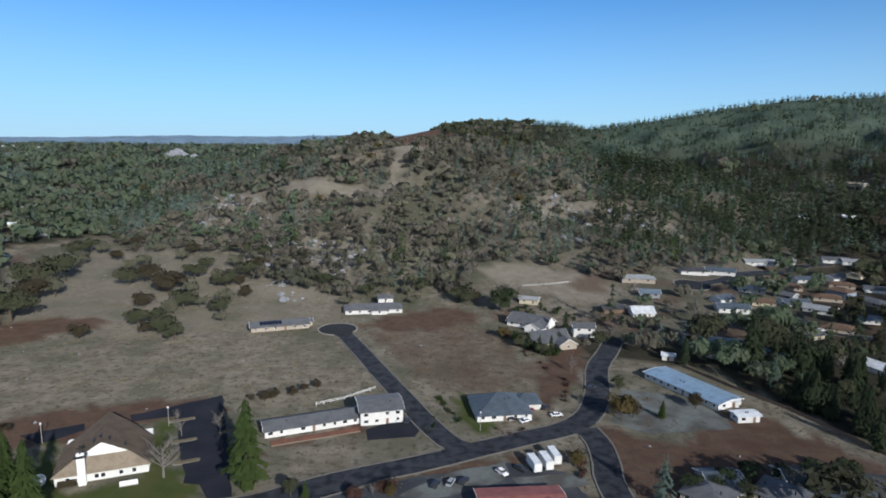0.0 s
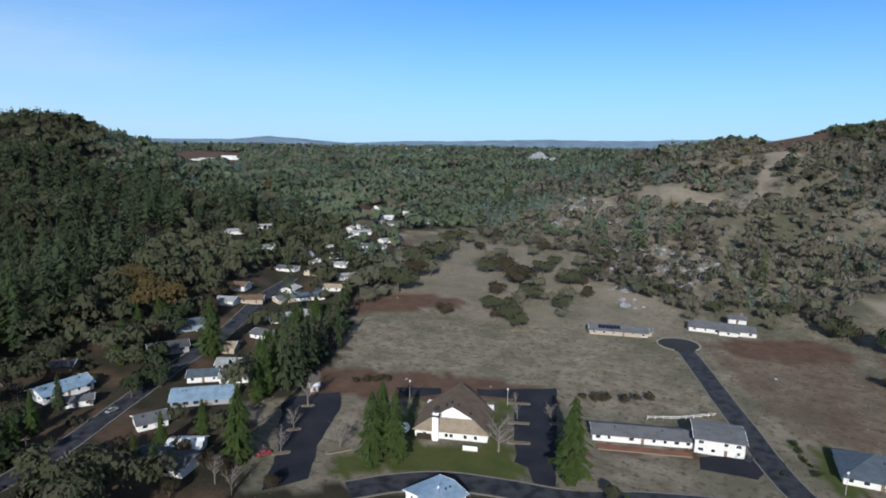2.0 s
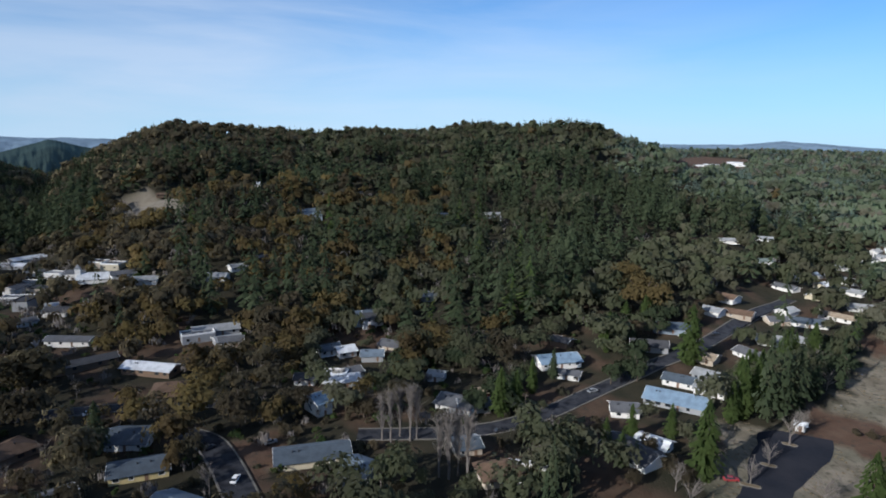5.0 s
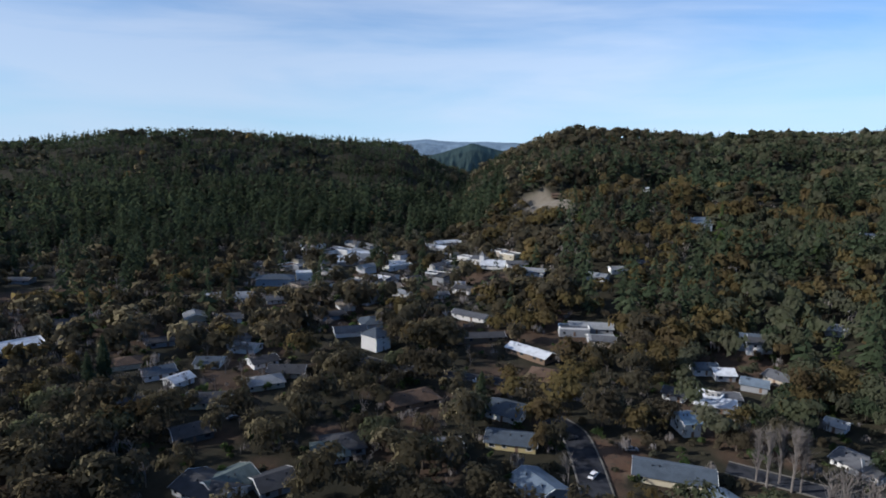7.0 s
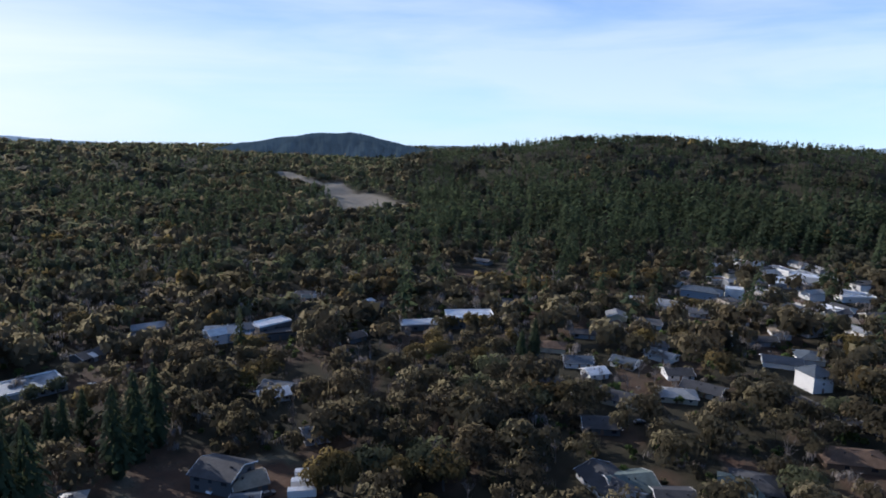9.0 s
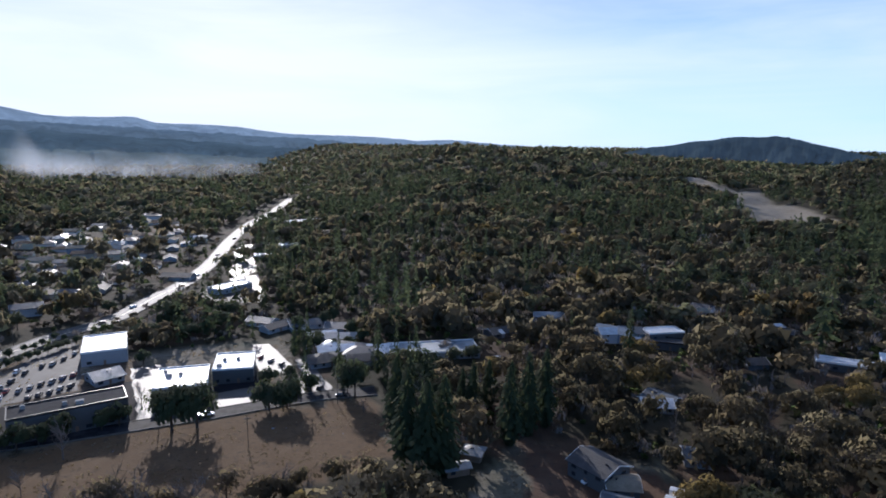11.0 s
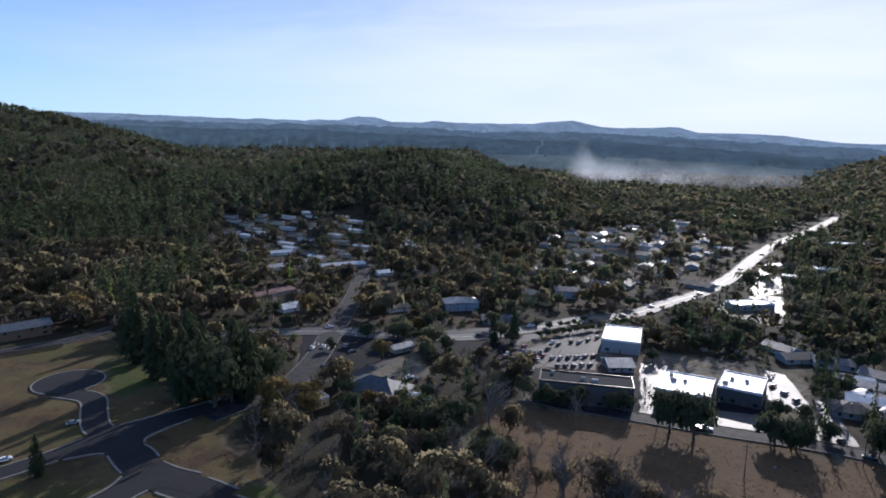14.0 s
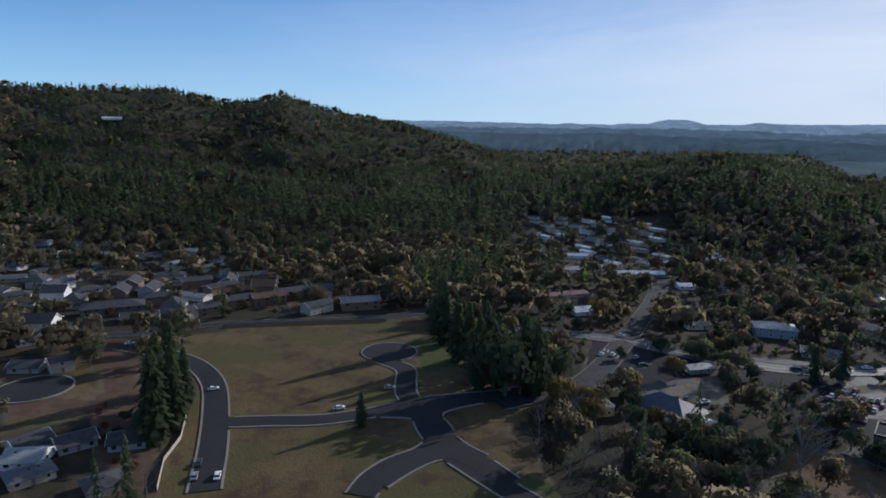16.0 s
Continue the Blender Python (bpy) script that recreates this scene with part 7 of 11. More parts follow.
HOUSE_SPOTS += [(-265.3 * (1 - k / 293), -124.3 * (1 - k / 293), 12) for k in (10, 22, 34)]  # open street before it
CHAPEL = (-421.3, -112.3, 104.9)
HOUSE_SPOTS += [(-421.3 * (1 - k / 436), -112.3 * (1 - k / 436), 12) for k in (8, 22, 36, 50)]
# south-west
house(-181.7, -158.2, 119, 14.3, 10.0, 1, "gable", "dark", "cream")
house(-192.6, -183.9, 167, 9.0, 8.0, 1, "gable", "white", "white")
house(-214.5, -186.4, 111, 10.7, 9.0, 1, "gable", "slate", "white")
house(-196.3, -198.1, 145, 12.1, 10.0, 1, "gable", "slate", "white")
house(-168.5, -185.2, 148, 8.5, 9.0, 1, "gable", "dark", "beige")
house(-308.9, -264.1, 140, 10.6, 9.0, 1, "gable", "white", "white")
house(-319.9, -247.4, 116, 15.2, 9.0, 1, "gable", "pale", "white")
house(-359.3, -252.1, 114, 24.6, 12.0, 2, "hip", "slate", "blue")
house(-378.3, -240.9, 124, 11.5, 9.0, 2, "flat", "white", "white")
house(-218.2, -148.3, 109, 15.3, 10.0, 1, "gable", "dark", "beige")
house(-223.8, -165.3, 147, 11.1, 9.0, 1, "gable", "dark", "white")
house(-236.7, -184.2, 99, 12.9, 9.0, 1, "gable", "pale", "white")
house(-131.2, -116.6, 78, 17.6, 12.0, 1, "gable", "dark", "white")
house(-135.8, -113.8, 159, 13.7, 12.0, 1, "gable", "green", "grey")
house(-162.4, -95.7, 125, 11.0, 11.0, 1, "hip", "green", "grey")
house(-283.1, -186.4, 114, 14.6, 10.0, 2, "gable", "pale", "white")
house(-284.0, -201.6, 144, 10.2, 9.0, 1, "gable", "grey", "grey")
house(-300.4, -174.1, 142, 13.8, 9.0, 1, "gable", "dark", "grey")
house(-449.0, -251.2, 146, 26.2, 10.0, 1, "flat", "white", "grey")
house(-403.5, -234.5, 85, 20.8, 9.0, 1, "gable", "pale", "white")
house(-440.5, -195.1, 147, 22.7, 9.0, 1, "flat", "white", "white")
house(-157.5, -146.3, 143, 12.3, 10.0, 1, "gable", "dark", "dark")
house(-233.6, -295.7, 111, 15.8, 9.0, 1, "gable", "dark", "grey")
house(-140.7, -101.8, 145, 10.6, 10.0, 1, "gable", "dark", "grey")
house(-188.2, -274.6, 153, 26.1, 16.0, 2, "flat", "white", "dark", label='dark two-storey block with white flat roof', name='commercial_building', category='building')
house(-162.9, -280.6, 158, 25.6, 9.0, 1, "flat", "white", "dark", label='long dark low wing with white fascia', name='commercial_building', category='building')
# south: yards and workshops
house(-69.1, -234.4, 134, 11.7, 10.0, 1, "gable", "slate", "dark")
house(-68.2, -189.5, 170, 8.5, 9.0, 1, "gable", "slate", "grey")
house(-32.9, -330.7, 189, 17.1, 11.0, 1, "gable", "slate", "dark")
house(-7.9, -314.0, 213, 15.4, 10.0, 1, "gable", "dark", "dark")
house(-65.3, -313.1, 156, 16.3, 12.0, 2, "gable", "bluemetal", "blue")
house(-74.2, -313.8, 175, 10.9, 11.0, 2, "gable", "slate", "blue")
house(-89.1, -311.8, 195, 19.1, 10.0, 2, "flat", "white", "dark")
house(-154.8, -328.8, 143, 13.5, 9.0, 1, "gable", "dark", "dark")
house(-121.7, -280.5, 188, 9.9, 9.0, 1, "gable", "dark", "dark")
house(48.7, -280.3, 193, 13.8, 9.0, 1, "gable", "white", "grey")
house(-87.9, -363.9, 152, 12.1, 9.0, 1, "gable", "grey", "white")
house(-128.4, -369.7, 147, 11.1, 9.0, 1, "gable", "grey", "grey")
house(67.4, -281.6, 169, 18.7, 10.0, 1, "hip", "grey", "grey")
house(-295.7, -414.0, 113, 15.3, 9.0, 1, "gable", "grey", "grey")
house(-34.9, -176.3, 132, 13.5, 12.0, 2, "gable", "dark", "dark", label='big dark barn with steep metal roof', name='barn', category='barn')
house(-40.6, -170.6, 178, 8.9, 9.0, 1, "gable", "tan", "dark", label='open dark shed with tin roof on bare soil', name='shed', category='shed')
house(-37.2, -160.7, 159, 7.1, 6.0, 1, "gable", "slate", "dark", label='low dark shed with metal roof', name='shed', category='shed')
house(3.1, -184.9, 166, 6.1, 6.0, 1, "hip", "pale", "brown", label='small shed with pale roof', name='shed', category='shed')
house(7.8, -174.7, 204, 7.1, 4.0, 1, "gable", "pale", "brown", label='narrow open shed with pale roof', name='shed', category='shed')
house(24.6, -279.8, 195, 41.6, 16.0, 1, "flat", "bluemetal", "grey", label='long shop row with pale flat roof', name='shop_row', category='building')
box_trailer(-57.3, -166.4, 157, 8, 2.2)
box_trailer(-54.7, -162.0, 157, 8, 2.2)
box_trailer(-52.2, -157.6, 158, 8, 2.2)
# south: shops and highway
# the shops' dark wall colour imitates fronts in shade, the sun behind them
house(142.9, -192.0, 218, 35.7, 12.0, 3, "flat", "tar", "dark", label='long shop building with flat roof, front shade put into dark walls', name='shop_building', category='building')
house(174.0, -261.4, 211, 18.2, 26.0, 2, "flat", "white", "grey", label='shop block with bright white flat roof', name='shop_building', category='building')
house(156.5, -233.0, 233, 11.1, 12.0, 1, "gable", "pale", "grey", label='gabled grey shop building', name='shop_building', category='building')
house(119.2, -225.4, 202, 19.6, 22.0, 2, "flat", "white", "dark", label='shop block with bright flat roof and roof units', name='shop_building', category='building')
house(106.0, -245.0, 198, 16.0, 20.0, 2, "flat", "white", "dark", label='shop block with bright flat roof and roof units', name='shop_building', category='building')
house(72.2, -263.1, 210, 14.9, 12.0, 1, "hip", "dark", "grey")
house(56.9, -274.1, 182, 16.1, 12.0, 1, "hip", "grey", "grey")
house(72.8, -281.8, 168, 10.3, 9.0, 1, "hip", "white", "grey")
house(95.9, -314.6, 211, 18.0, 10.0, 1, "gable", "slate", "grey")
house(76.6, -311.6, 179, 14.4, 10.0, 1, "gable", "slate", "grey")
house(168.5, -387.7, 241, 26.0, 12.0, 1, "flat", "white", "grey")
house(217.9, -415.3, 182, 20.9, 11.0, 1, "gable", "dark", "grey")
house(120.6, -316.5, 167, 14.8, 9.0, 1, "gable", "slate", "grey")
house(110.4, -308.4, 236, 14.7, 9.0, 1, "gable", "dark", "grey")
house(181.1, -550.0, 201, 20.3, 10.0, 1, "flat", "white", "grey")
house(356.8, -828.4, 196, 40.3, 10.0, 1, "flat", "white", "grey")
house(445.4, -963.7, 185, 60.3, 10.0, 1, "flat", "white", "grey")
house(252.0, -873.3, 203, 39.3, 10.0, 1, "flat", "white", "grey")
house(219.4, -714.6, 222, 42.7, 10.0, 1, "flat", "white", "grey")
house(186.1, -495.7, 197, 14.1, 9.0, 1, "flat", "white", "grey")
house(92.2, -554.9, 184, 14.0, 9.0, 1, "gable", "slate", "grey")
house(60.9, -539.3, 153, 15.8, 9.0, 1, "gable", "slate", "grey")
house(181.5, -135.8, 214, 13.0, 10.0, 1, "gable", "white", "white")
house(184.2, -127.9, 216, 8.5, 9.0, 1, "gable", "pale", "white")
house(333.3, -159.0, 276, 15.5, 10.0, 1, "gable", "white", "white")
house(234.3, -168.2, 269, 10.7, 6.0, 1, "gable", "pale", "green")
house(275.5, -242.3, 239, 20.1, 12.0, 2, "hip", "bluemetal", "blue")
house(257.5, -293.0, 186, 20.2, 10.0, 2, "gable", "grey", "yellow")
house(255.7, -317.9, 218, 15.0, 10.0, 2, "gable", "slate", "blue")
house(295.2, -208.8, 260, 12.7, 8.0, 1, "gable", "tan", "white")
house(361.2, -288.8, 204, 27.7, 10.0, 1, "gable", "pale", "grey")
house(424.2, -247.8, 257, 34.5, 9.0, 1, "gable", "white", "grey")
house(449.3, -214.2, 278, 38.8, 9.0, 1, "gable", "pale", "white")
house(502.9, -232.2, 255, 19.7, 8.0, 1, "gable", "white", "white")
house(414.9, -232.2, 251, 17.6, 9.0, 1, "gable", "slate", "grey")
house(381.5, -258.3, 258, 11.1, 8.0, 1, "gable", "white", "white")
house(241.5, -239.3, 230, 15.6, 10.0, 1, "gable", "slate", "blue")
house(198.9, -131.8, 203, 24.0, 16.0, 1, "hip", "slate", "beige", label='house with slate-blue hipped roof beside the junction', pitch=0.5)
house(203.4, -102.9, 273, 13.4, 9.0, 1, "flat", "yellow", "yellow", label='low building with yellow flat roof', name='outbuilding', category='building')
house(371.0, -156.9, 279, 45.1, 9.0, 1, "gable", "red", "beige", label='long motel building with pinkish red roof', name='motel', category='building', pitch=0.2)
house(494.9, -351.4, 227, 14, 5, 1, "gable", "white", "white", detail=1, name="mobile_home", category="mobile home", pitch=0.2, group="mobile homes of the park", label="white single-storey mobile home in a row")
house(487.0, -348.7, 226, 14, 5, 1, "gable", "white", "white", detail=1, name="mobile_home", category="mobile home", pitch=0.2, group="mobile homes of the park", label="white single-storey mobile home in a row")
house(479.2, -346.0, 226, 14, 5, 1, "gable", "white", "white", detail=1, name="mobile_home", category="mobile home", pitch=0.2, group="mobile homes of the park", label="white single-storey mobile home in a row")
house(472.1, -343.7, 226, 14, 5, 1, "gable", "white", "white", detail=1, name="mobile_home", category="mobile home", pitch=0.2, group="mobile homes of the park", label="white single-storey mobile home in a row")
house(464.3, -340.9, 226, 14, 5, 1, "gable", "white", "white", detail=1, name="mobile_home", category="mobile home", pitch=0.2, group="mobile homes of the park", label="white single-storey mobile home in a row")
house(456.5, -338.0, 225, 14, 5, 1, "gable", "white", "white", detail=1, name="mobile_home", category="mobile home", pitch=0.2, group="mobile homes of the park", label="white single-storey mobile home in a row")
house(448.7, -335.0, 225, 14, 5, 1, "gable", "white", "white", detail=1, name="mobile_home", category="mobile home", pitch=0.2, group="mobile homes of the park", label="white single-storey mobile home in a row")
house(438.6, -330.2, 225, 14, 5, 1, "gable", "white", "white", detail=1, name="mobile_home", category="mobile home", pitch=0.2, group="mobile homes of the park", label="white single-storey mobile home in a row")
house(428.5, -325.3, 225, 14, 5, 1, "gable", "white", "white", detail=1, name="mobile_home", category="mobile home", pitch=0.2, group="mobile homes of the park", label="white single-storey mobile home in a row")
# east: new subdivision
# many walls here are browned to hold the shade of backlit sides
house(213.4, 90.3, 313, 10.9, 10.0, 1, "gable", "dark", "beige")
house(202.6, 86.6, 264, 11.1, 10.0, 1, "gable", "pale", "white")
house(330.2, 132.9, 302, 15.7, 10.0, 1, "gable", "grey", "white")
house(286.9, 106.2, 300, 8.9, 8.0, 2, "gable", "dark", "beige")
house(289.6, 119.7, 263, 12.8, 10.0, 1, "gable", "dark", "grey")
house(449.6, 161.9, 320, 14.7, 9.0, 2, "gable", "grey", "white")
house(558.0, 193.2, 284, 15.8, 9.0, 1, "gable", "white", "white")
house(558.4, 164.0, 260, 14.0, 8.0, 1, "gable", "pale", "white")
house(556.8, 143.9, 310, 13.0, 8.0, 1, "gable", "pale", "white")
house(520.5, 152.2, 271, 20.0, 9.0, 1, "gable", "grey", "grey")
house(362.5, 92.1, 281, 18.6, 12.0, 1, "gable", "dark", "brown")
house(339.5, 123.2, 310, 21.3, 11.0, 1, "gable", "slate", "beige")
house(361.6, 68.1, 318, 16.0, 10.0, 2, "gable", "dark", "beige")
house(368.2, 58.0, 299, 12.4, 10.0, 2, "gable", "dark", "brown")
house(399.8, 10.6, 298, 18.5, 11.0, 2, "gable", "dark", "brown")
house(367.7, -29.7, 275, 22.6, 12.0, 2, "gable", "slate", "brown")
house(363.0, -4.1, 305, 16.4, 10.0, 2, "gable", "dark", "beige")
house(379.2, 110.4, 283, 32.1, 14.0, 2, "hip", "dark", "dark")
house(211.6, 76.3, 300, 11.1, 10.0, 1, "gable", "dark", "grey")
house(209.7, 59.4, 276, 11.2, 10.0, 1, "gable", "dark", "grey")
house(191.6, 82.0, 303, 11.7, 9.0, 1, "hip", "grey", "beige")
house(182.0, 59.4, 298, 9.8, 9.0, 1, "hip", "dark", "beige")
house(399.7, 89.2, 282, 19.2, 11.0, 2, "hip", "dark", "brown")
house(385.0, 41.4, 293, 21.4, 11.0, 2, "hip", "dark", "brown")
house(388.5, 24.7, 288, 20.1, 11.0, 2, "gable", "brown", "brown")
house(518.2, 67.2, 276, 13.5, 9.0, 1, "gable", "pale", "white")
house(453.2, 39.2, 285, 20.3, 10.0, 2, "gable", "dark", "brown")
house(479.0, 201.9, 277, 16.3, 10.0, 1, "gable", "grey", "beige")
house(427.2, 178.5, 285, 14.1, 10.0, 1, "hip", "dark", "beige")
house(435.3, 141.5, 308, 15.6, 10.0, 1, "hip", "dark", "grey")
house(466.5, 123.2, 258, 22.1, 10.0, 2, "hip", "brown", "brown")
house(462.1, 95.9, 272, 20.1, 10.0, 2, "hip", "dark", "grey")
house(441.5, 75.5, 290, 17.9, 10.0, 2, "gable", "dark", "brown")
house(513.6, 122.3, 320, 22.0, 10.0, 1, "hip", "dark", "grey")
house(421.3, 56.7, 312, 20.8, 10.0, 2, "gable", "dark", "brown")
house(1185.1, 323.5, 295, 29.4, 9.0, 1, "gable", "white", "white")
infill([(689.5, -251.7), (595.8, -373.2), (434.5, -289.3), (414.9, -227.1), (499.7, -182.6)], 24, 3, "mobile", 46)
infill([(351.6, -356.9), (443.3, -540.5), (422.5, -763.9), (274.3, -568.3), (229.2, -400), (265.7, -324)], 24, 4, "house", 70)
infill([(462.2, 182.8), (456.2, 26.7), (374.7, -31.3), (333, -3.3), (336.7, 99.1), (335.8, 135.2)], 21, 15, "estate", 34)
infill([(613.1, 265.3), (581.8, 120), (508.2, 29.4), (394.9, 9.7), (378, 139.7), (409.7, 181.2)], 30, 5, "house", 26)
infill([(-350.1, -279.5), (-464.5, -321.6), (-533.3, -274.9), (-447.7, -86.6), (-370.5, -93.1), (-334.9, -168.7)], 22, 6, "downtown", 44)
infill([(138.4, 351.7), (225.2, 469.8), (366.6, 504.9), (233.4, 313.7), (182.4, 311.6)], 30, 7, "house", 18)
infill([(-236.4, 144.4), (-335.1, 280.4), (-487.8, 632.8), (-445.2, 658.6), (-267.9, 302.4), (-211, 173.2)], 28, 8, "street", 22)
infill([(-192.4, -244.4), (-389, -247.4), (-397.5, -179.1), (-260.7, -136), (-171.4, -148.9)], 25, 9, "house", 30)

# single trees
tree("green_conifer", -55.3, 166.0, 27.5, 1.12)
tree("live_oak", 36.0, 358.2, 18.5, 1.25)
tree("green_conifer", 136.0, 262.9, 22.8, 0.90)
tree("oak", 131.7, 299.3, 20.8, 1.10)
tree("green_conifer", -37.7, 160.6, 5.8, 1.10)
tree("dark_conifer", -122.2, 163.3, 16.7, 1.10)
tree("oak", -42.0, 161.6, 7.2, 0.80)
tree("brown_oak", 17.9, 373.6, 12.3, 1.20)
tree("dark_conifer", 42.6, 289.9, 8.4, 1.00)
tree("dark_conifer", 47.6, 287.1, 8.8, 1.00)
tree("dark_conifer", 52.6, 284.2, 9.7, 1.00)
tree("dark_conifer", 64.0, 308.4, 14.7, 1.00)
tree("autumn_tree", 31.9, 307.4, 8.1, 1.20)
tree("oak", -141.9, 306.8, 12.3, 1.50)
tree("oak", -162.0, 321.5, 11.7, 1.50)
tree("brown_oak", -181.1, 299.5, 9.9, 1.50)
tree("oak", -127.6, 348.4, 11.6, 1.40)
tree("brown_oak", -172.7, 385.0, 18.0, 1.50)
tree("oak", -305.8, 533.6, 16.2, 1.60)
tree("oak", -168.2, 415.2, 13.5, 1.50)
tree("brown_oak", -197.0, 414.6, 17.3, 1.50)
tree("brown_oak", -176.2, 358.0, 11.7, 1.50)
tree("oak", -151.2, 354.1, 14.5, 1.40)
tree("oak", -212.2, 413.8, 15.5, 1.50)
tree("oak", -141.1, 397.7, 14.9, 1.50)
tree("oak", -133.5, 421.4, 13.8, 1.50)
tree("oak", -266.9, 421.6, 23.6, 1.50)
tree("oak", -266.6, 396.8, 24.2, 1.50)
tree("oak", -234.4, 327.8, 21.6, 1.50)
tree("brown_oak", 71.1, 215.6, 8.6, 1.20)
tree("green_conifer", 81.7, 215.0, 7.2, 1.20)
tree("oak", 73.3, 242.2, 7.0, 1.20)
tree("brown_oak", 97.3, 223.8, 7.6, 1.00)
tree("autumn_tree", 66.2, 213.0, 11.8, 1.10)
tree("bare_tree", -18.9, 162.9, 4.7, 1.20)
tree("autumn_tree", -13.9, 161.4, 5.6, 1.00)
tree("autumn_tree", 42.5, 179.0, 7.3, 1.00)
tree("bare_tree", 57.3, 260.8, 10.1, 1.10)
tree("bare_tree", 87.4, 308.9, 8.9, 1.30)
tree("bare_tree", 58.2, 242.1, 8.1, 1.10)
tree("oak", 79.3, 299.7, 8.6, 1.20)
tree("green_bush", 4.4, 217.0, 1.4, 0.91)
tree("green_bush", 2.8, 219.0, 2.2, 1.20)
tree("green_bush", 5.1, 215.9, 1.8, 0.98)
tree("green_bush", 6.1, 209.9, 1.3, 1.24)
tree("green_bush", 2.6, 220.0, 1.2, 0.93)
tree("green_bush", 6.9, 210.9, 2.6, 1.37)
tree("green_bush", 0.2, 229.0, 1.6, 1.21)
tree("green_bush", 1.3, 228.0, 1.4, 1.31)
tree("green_bush", 3.3, 219.0, 1.9, 1.09)
tree("green_bush", -0.2, 230.0, 2.6, 1.23)
tree("green_bush", 2.7, 220.0, 2.1, 0.96)
tree("green_bush", 1.4, 224.0, 2.3, 1.15)
tree("green_bush", -0.0, 231.0, 1.9, 1.01)
tree("green_bush", 3.5, 218.0, 1.3, 1.17)
tree("green_bush", 42.0, 304.1, 3.8, 1.07)
tree("green_bush", 45.5, 287.4, 3.6, 1.04)
tree("green_bush", 45.2, 290.5, 5.9, 0.98)
tree("green_bush", 53.0, 284.1, 5.2, 1.36)
tree("green_bush", 38.2, 305.6, 4.0, 1.02)
tree("green_bush", 37.4, 305.7, 6.0, 1.40)
tree("green_bush", 42.6, 290.9, 5.4, 1.32)
tree("green_bush", 46.1, 287.3, 4.4, 1.21)
tree("green_bush", 43.0, 295.9, 3.5, 1.05)
tree("green_bush", 50.9, 280.4, 4.5, 1.25)
tree("green_bush", 47.6, 287.1, 3.8, 1.24)
tree("green_bush", 46.7, 284.2, 4.3, 1.02)
tree("green_bush", 44.9, 291.6, 4.9, 1.36)
tree("green_bush", 54.8, 281.7, 4.8, 1.35)
tree("green_bush", 75.3, 341.8, 3.1, 1.27)
tree("green_bush", 67.1, 352.7, 4.7, 1.30)
tree("green_bush", 75.6, 330.5, 4.4, 1.09)
tree("green_bush", 44.0, 356.3, 4.8, 1.24)
tree("green_bush", 70.6, 361.2, 3.6, 1.25)
tree("green_bush", 60.3, 366.1, 3.0, 1.24)
tree("green_bush", 45.1, 359.2, 4.1, 1.28)
tree("green_bush", 77.7, 352.5, 2.1, 1.14)
tree("green_bush", 62.0, 359.7, 3.0, 1.02)
tree("green_bush", 61.2, 373.0, 3.1, 1.04)
tree("green_bush", 50.5, 363.5, 4.8, 1.15)
tree("green_bush", 73.3, 347.3, 3.8, 1.32)
tree("red_bush", 31.0, 311.5, 4.7, 1.01)
tree("red_bush", 34.2, 312.1, 4.3, 1.23)
tree("red_bush", 36.0, 305.9, 3.7, 1.27)
tree("red_bush", 31.9, 314.4, 3.6, 0.97)
tree("red_bush", 31.6, 316.4, 3.1, 1.30)
tree("red_bush", 45.8, 271.2, 1.7, 1.34)
tree("red_bush", 49.3, 232.8, 2.1, 1.32)
tree("red_bush", 53.1, 251.4, 2.1, 1.03)
tree("red_bush", 47.3, 262.8, 1.8, 1.30)
tree("red_bush", 40.4, 285.1, 2.6, 1.16)
tree("red_bush", 38.4, 294.5, 2.3, 1.08)
tree("red_bush", 52.1, 244.5, 2.4, 1.32)
tree("red_bush", 44.0, 281.6, 1.6, 0.91)
tree("red_bush", 40.0, 282.2, 1.6, 1.00)
tree("red_bush", 40.7, 280.1, 2.0, 0.95)
tree("red_bush", 53.2, 246.3, 1.9, 1.23)
tree("red_bush", 51.0, 237.6, 1.9, 1.22)
tree("red_bush", 47.0, 263.9, 2.2, 1.04)
tree("red_bush", 48.9, 228.8, 2.2, 1.38)
tree("red_bush", -16.9, 165.1, 4.2, 1.28)
tree("red_bush", -15.6, 166.3, 3.2, 0.94)
tree("red_bush", -25.4, 162.0, 3.2, 1.24)
tree("red_bush", -16.6, 164.2, 4.5, 1.37)
tree("red_bush", -25.2, 161.0, 4.0, 1.00)
tree("red_bush", -16.0, 165.2, 3.6, 1.02)
tree("red_bush", -23.8, 161.3, 5.0, 1.28)
tree("red_bush", -13.9, 166.4, 4.8, 1.20)
tree("red_bush", 43.5, 179.8, 2.5, 1.27)
tree("red_bush", 44.3, 176.5, 2.3, 1.33)
tree("red_bush", 43.1, 173.7, 2.7, 1.17)
tree("red_bush", 43.5, 184.9, 2.7, 0.96)
tree("red_bush", 45.8, 181.3, 2.0, 1.11)
tree("red_bush", 42.5, 188.3, 1.8, 1.17)
tree("red_bush", 44.8, 180.5, 2.1, 1.08)
tree("red_bush", 42.6, 172.8, 2.4, 0.99)
tree("red_bush", 43.9, 184.9, 2.2, 1.07)
tree("green_bush", -2.3, 213.0, 1.3, 1.10)
tree("green_bush", -2.4, 206.0, 1.3, 0.95)
tree("green_bush", -4.6, 201.9, 1.3, 0.99)
tree("green_bush", -3.6, 204.0, 1.0, 1.00)
tree("green_bush", -2.2, 207.0, 1.2, 1.38)
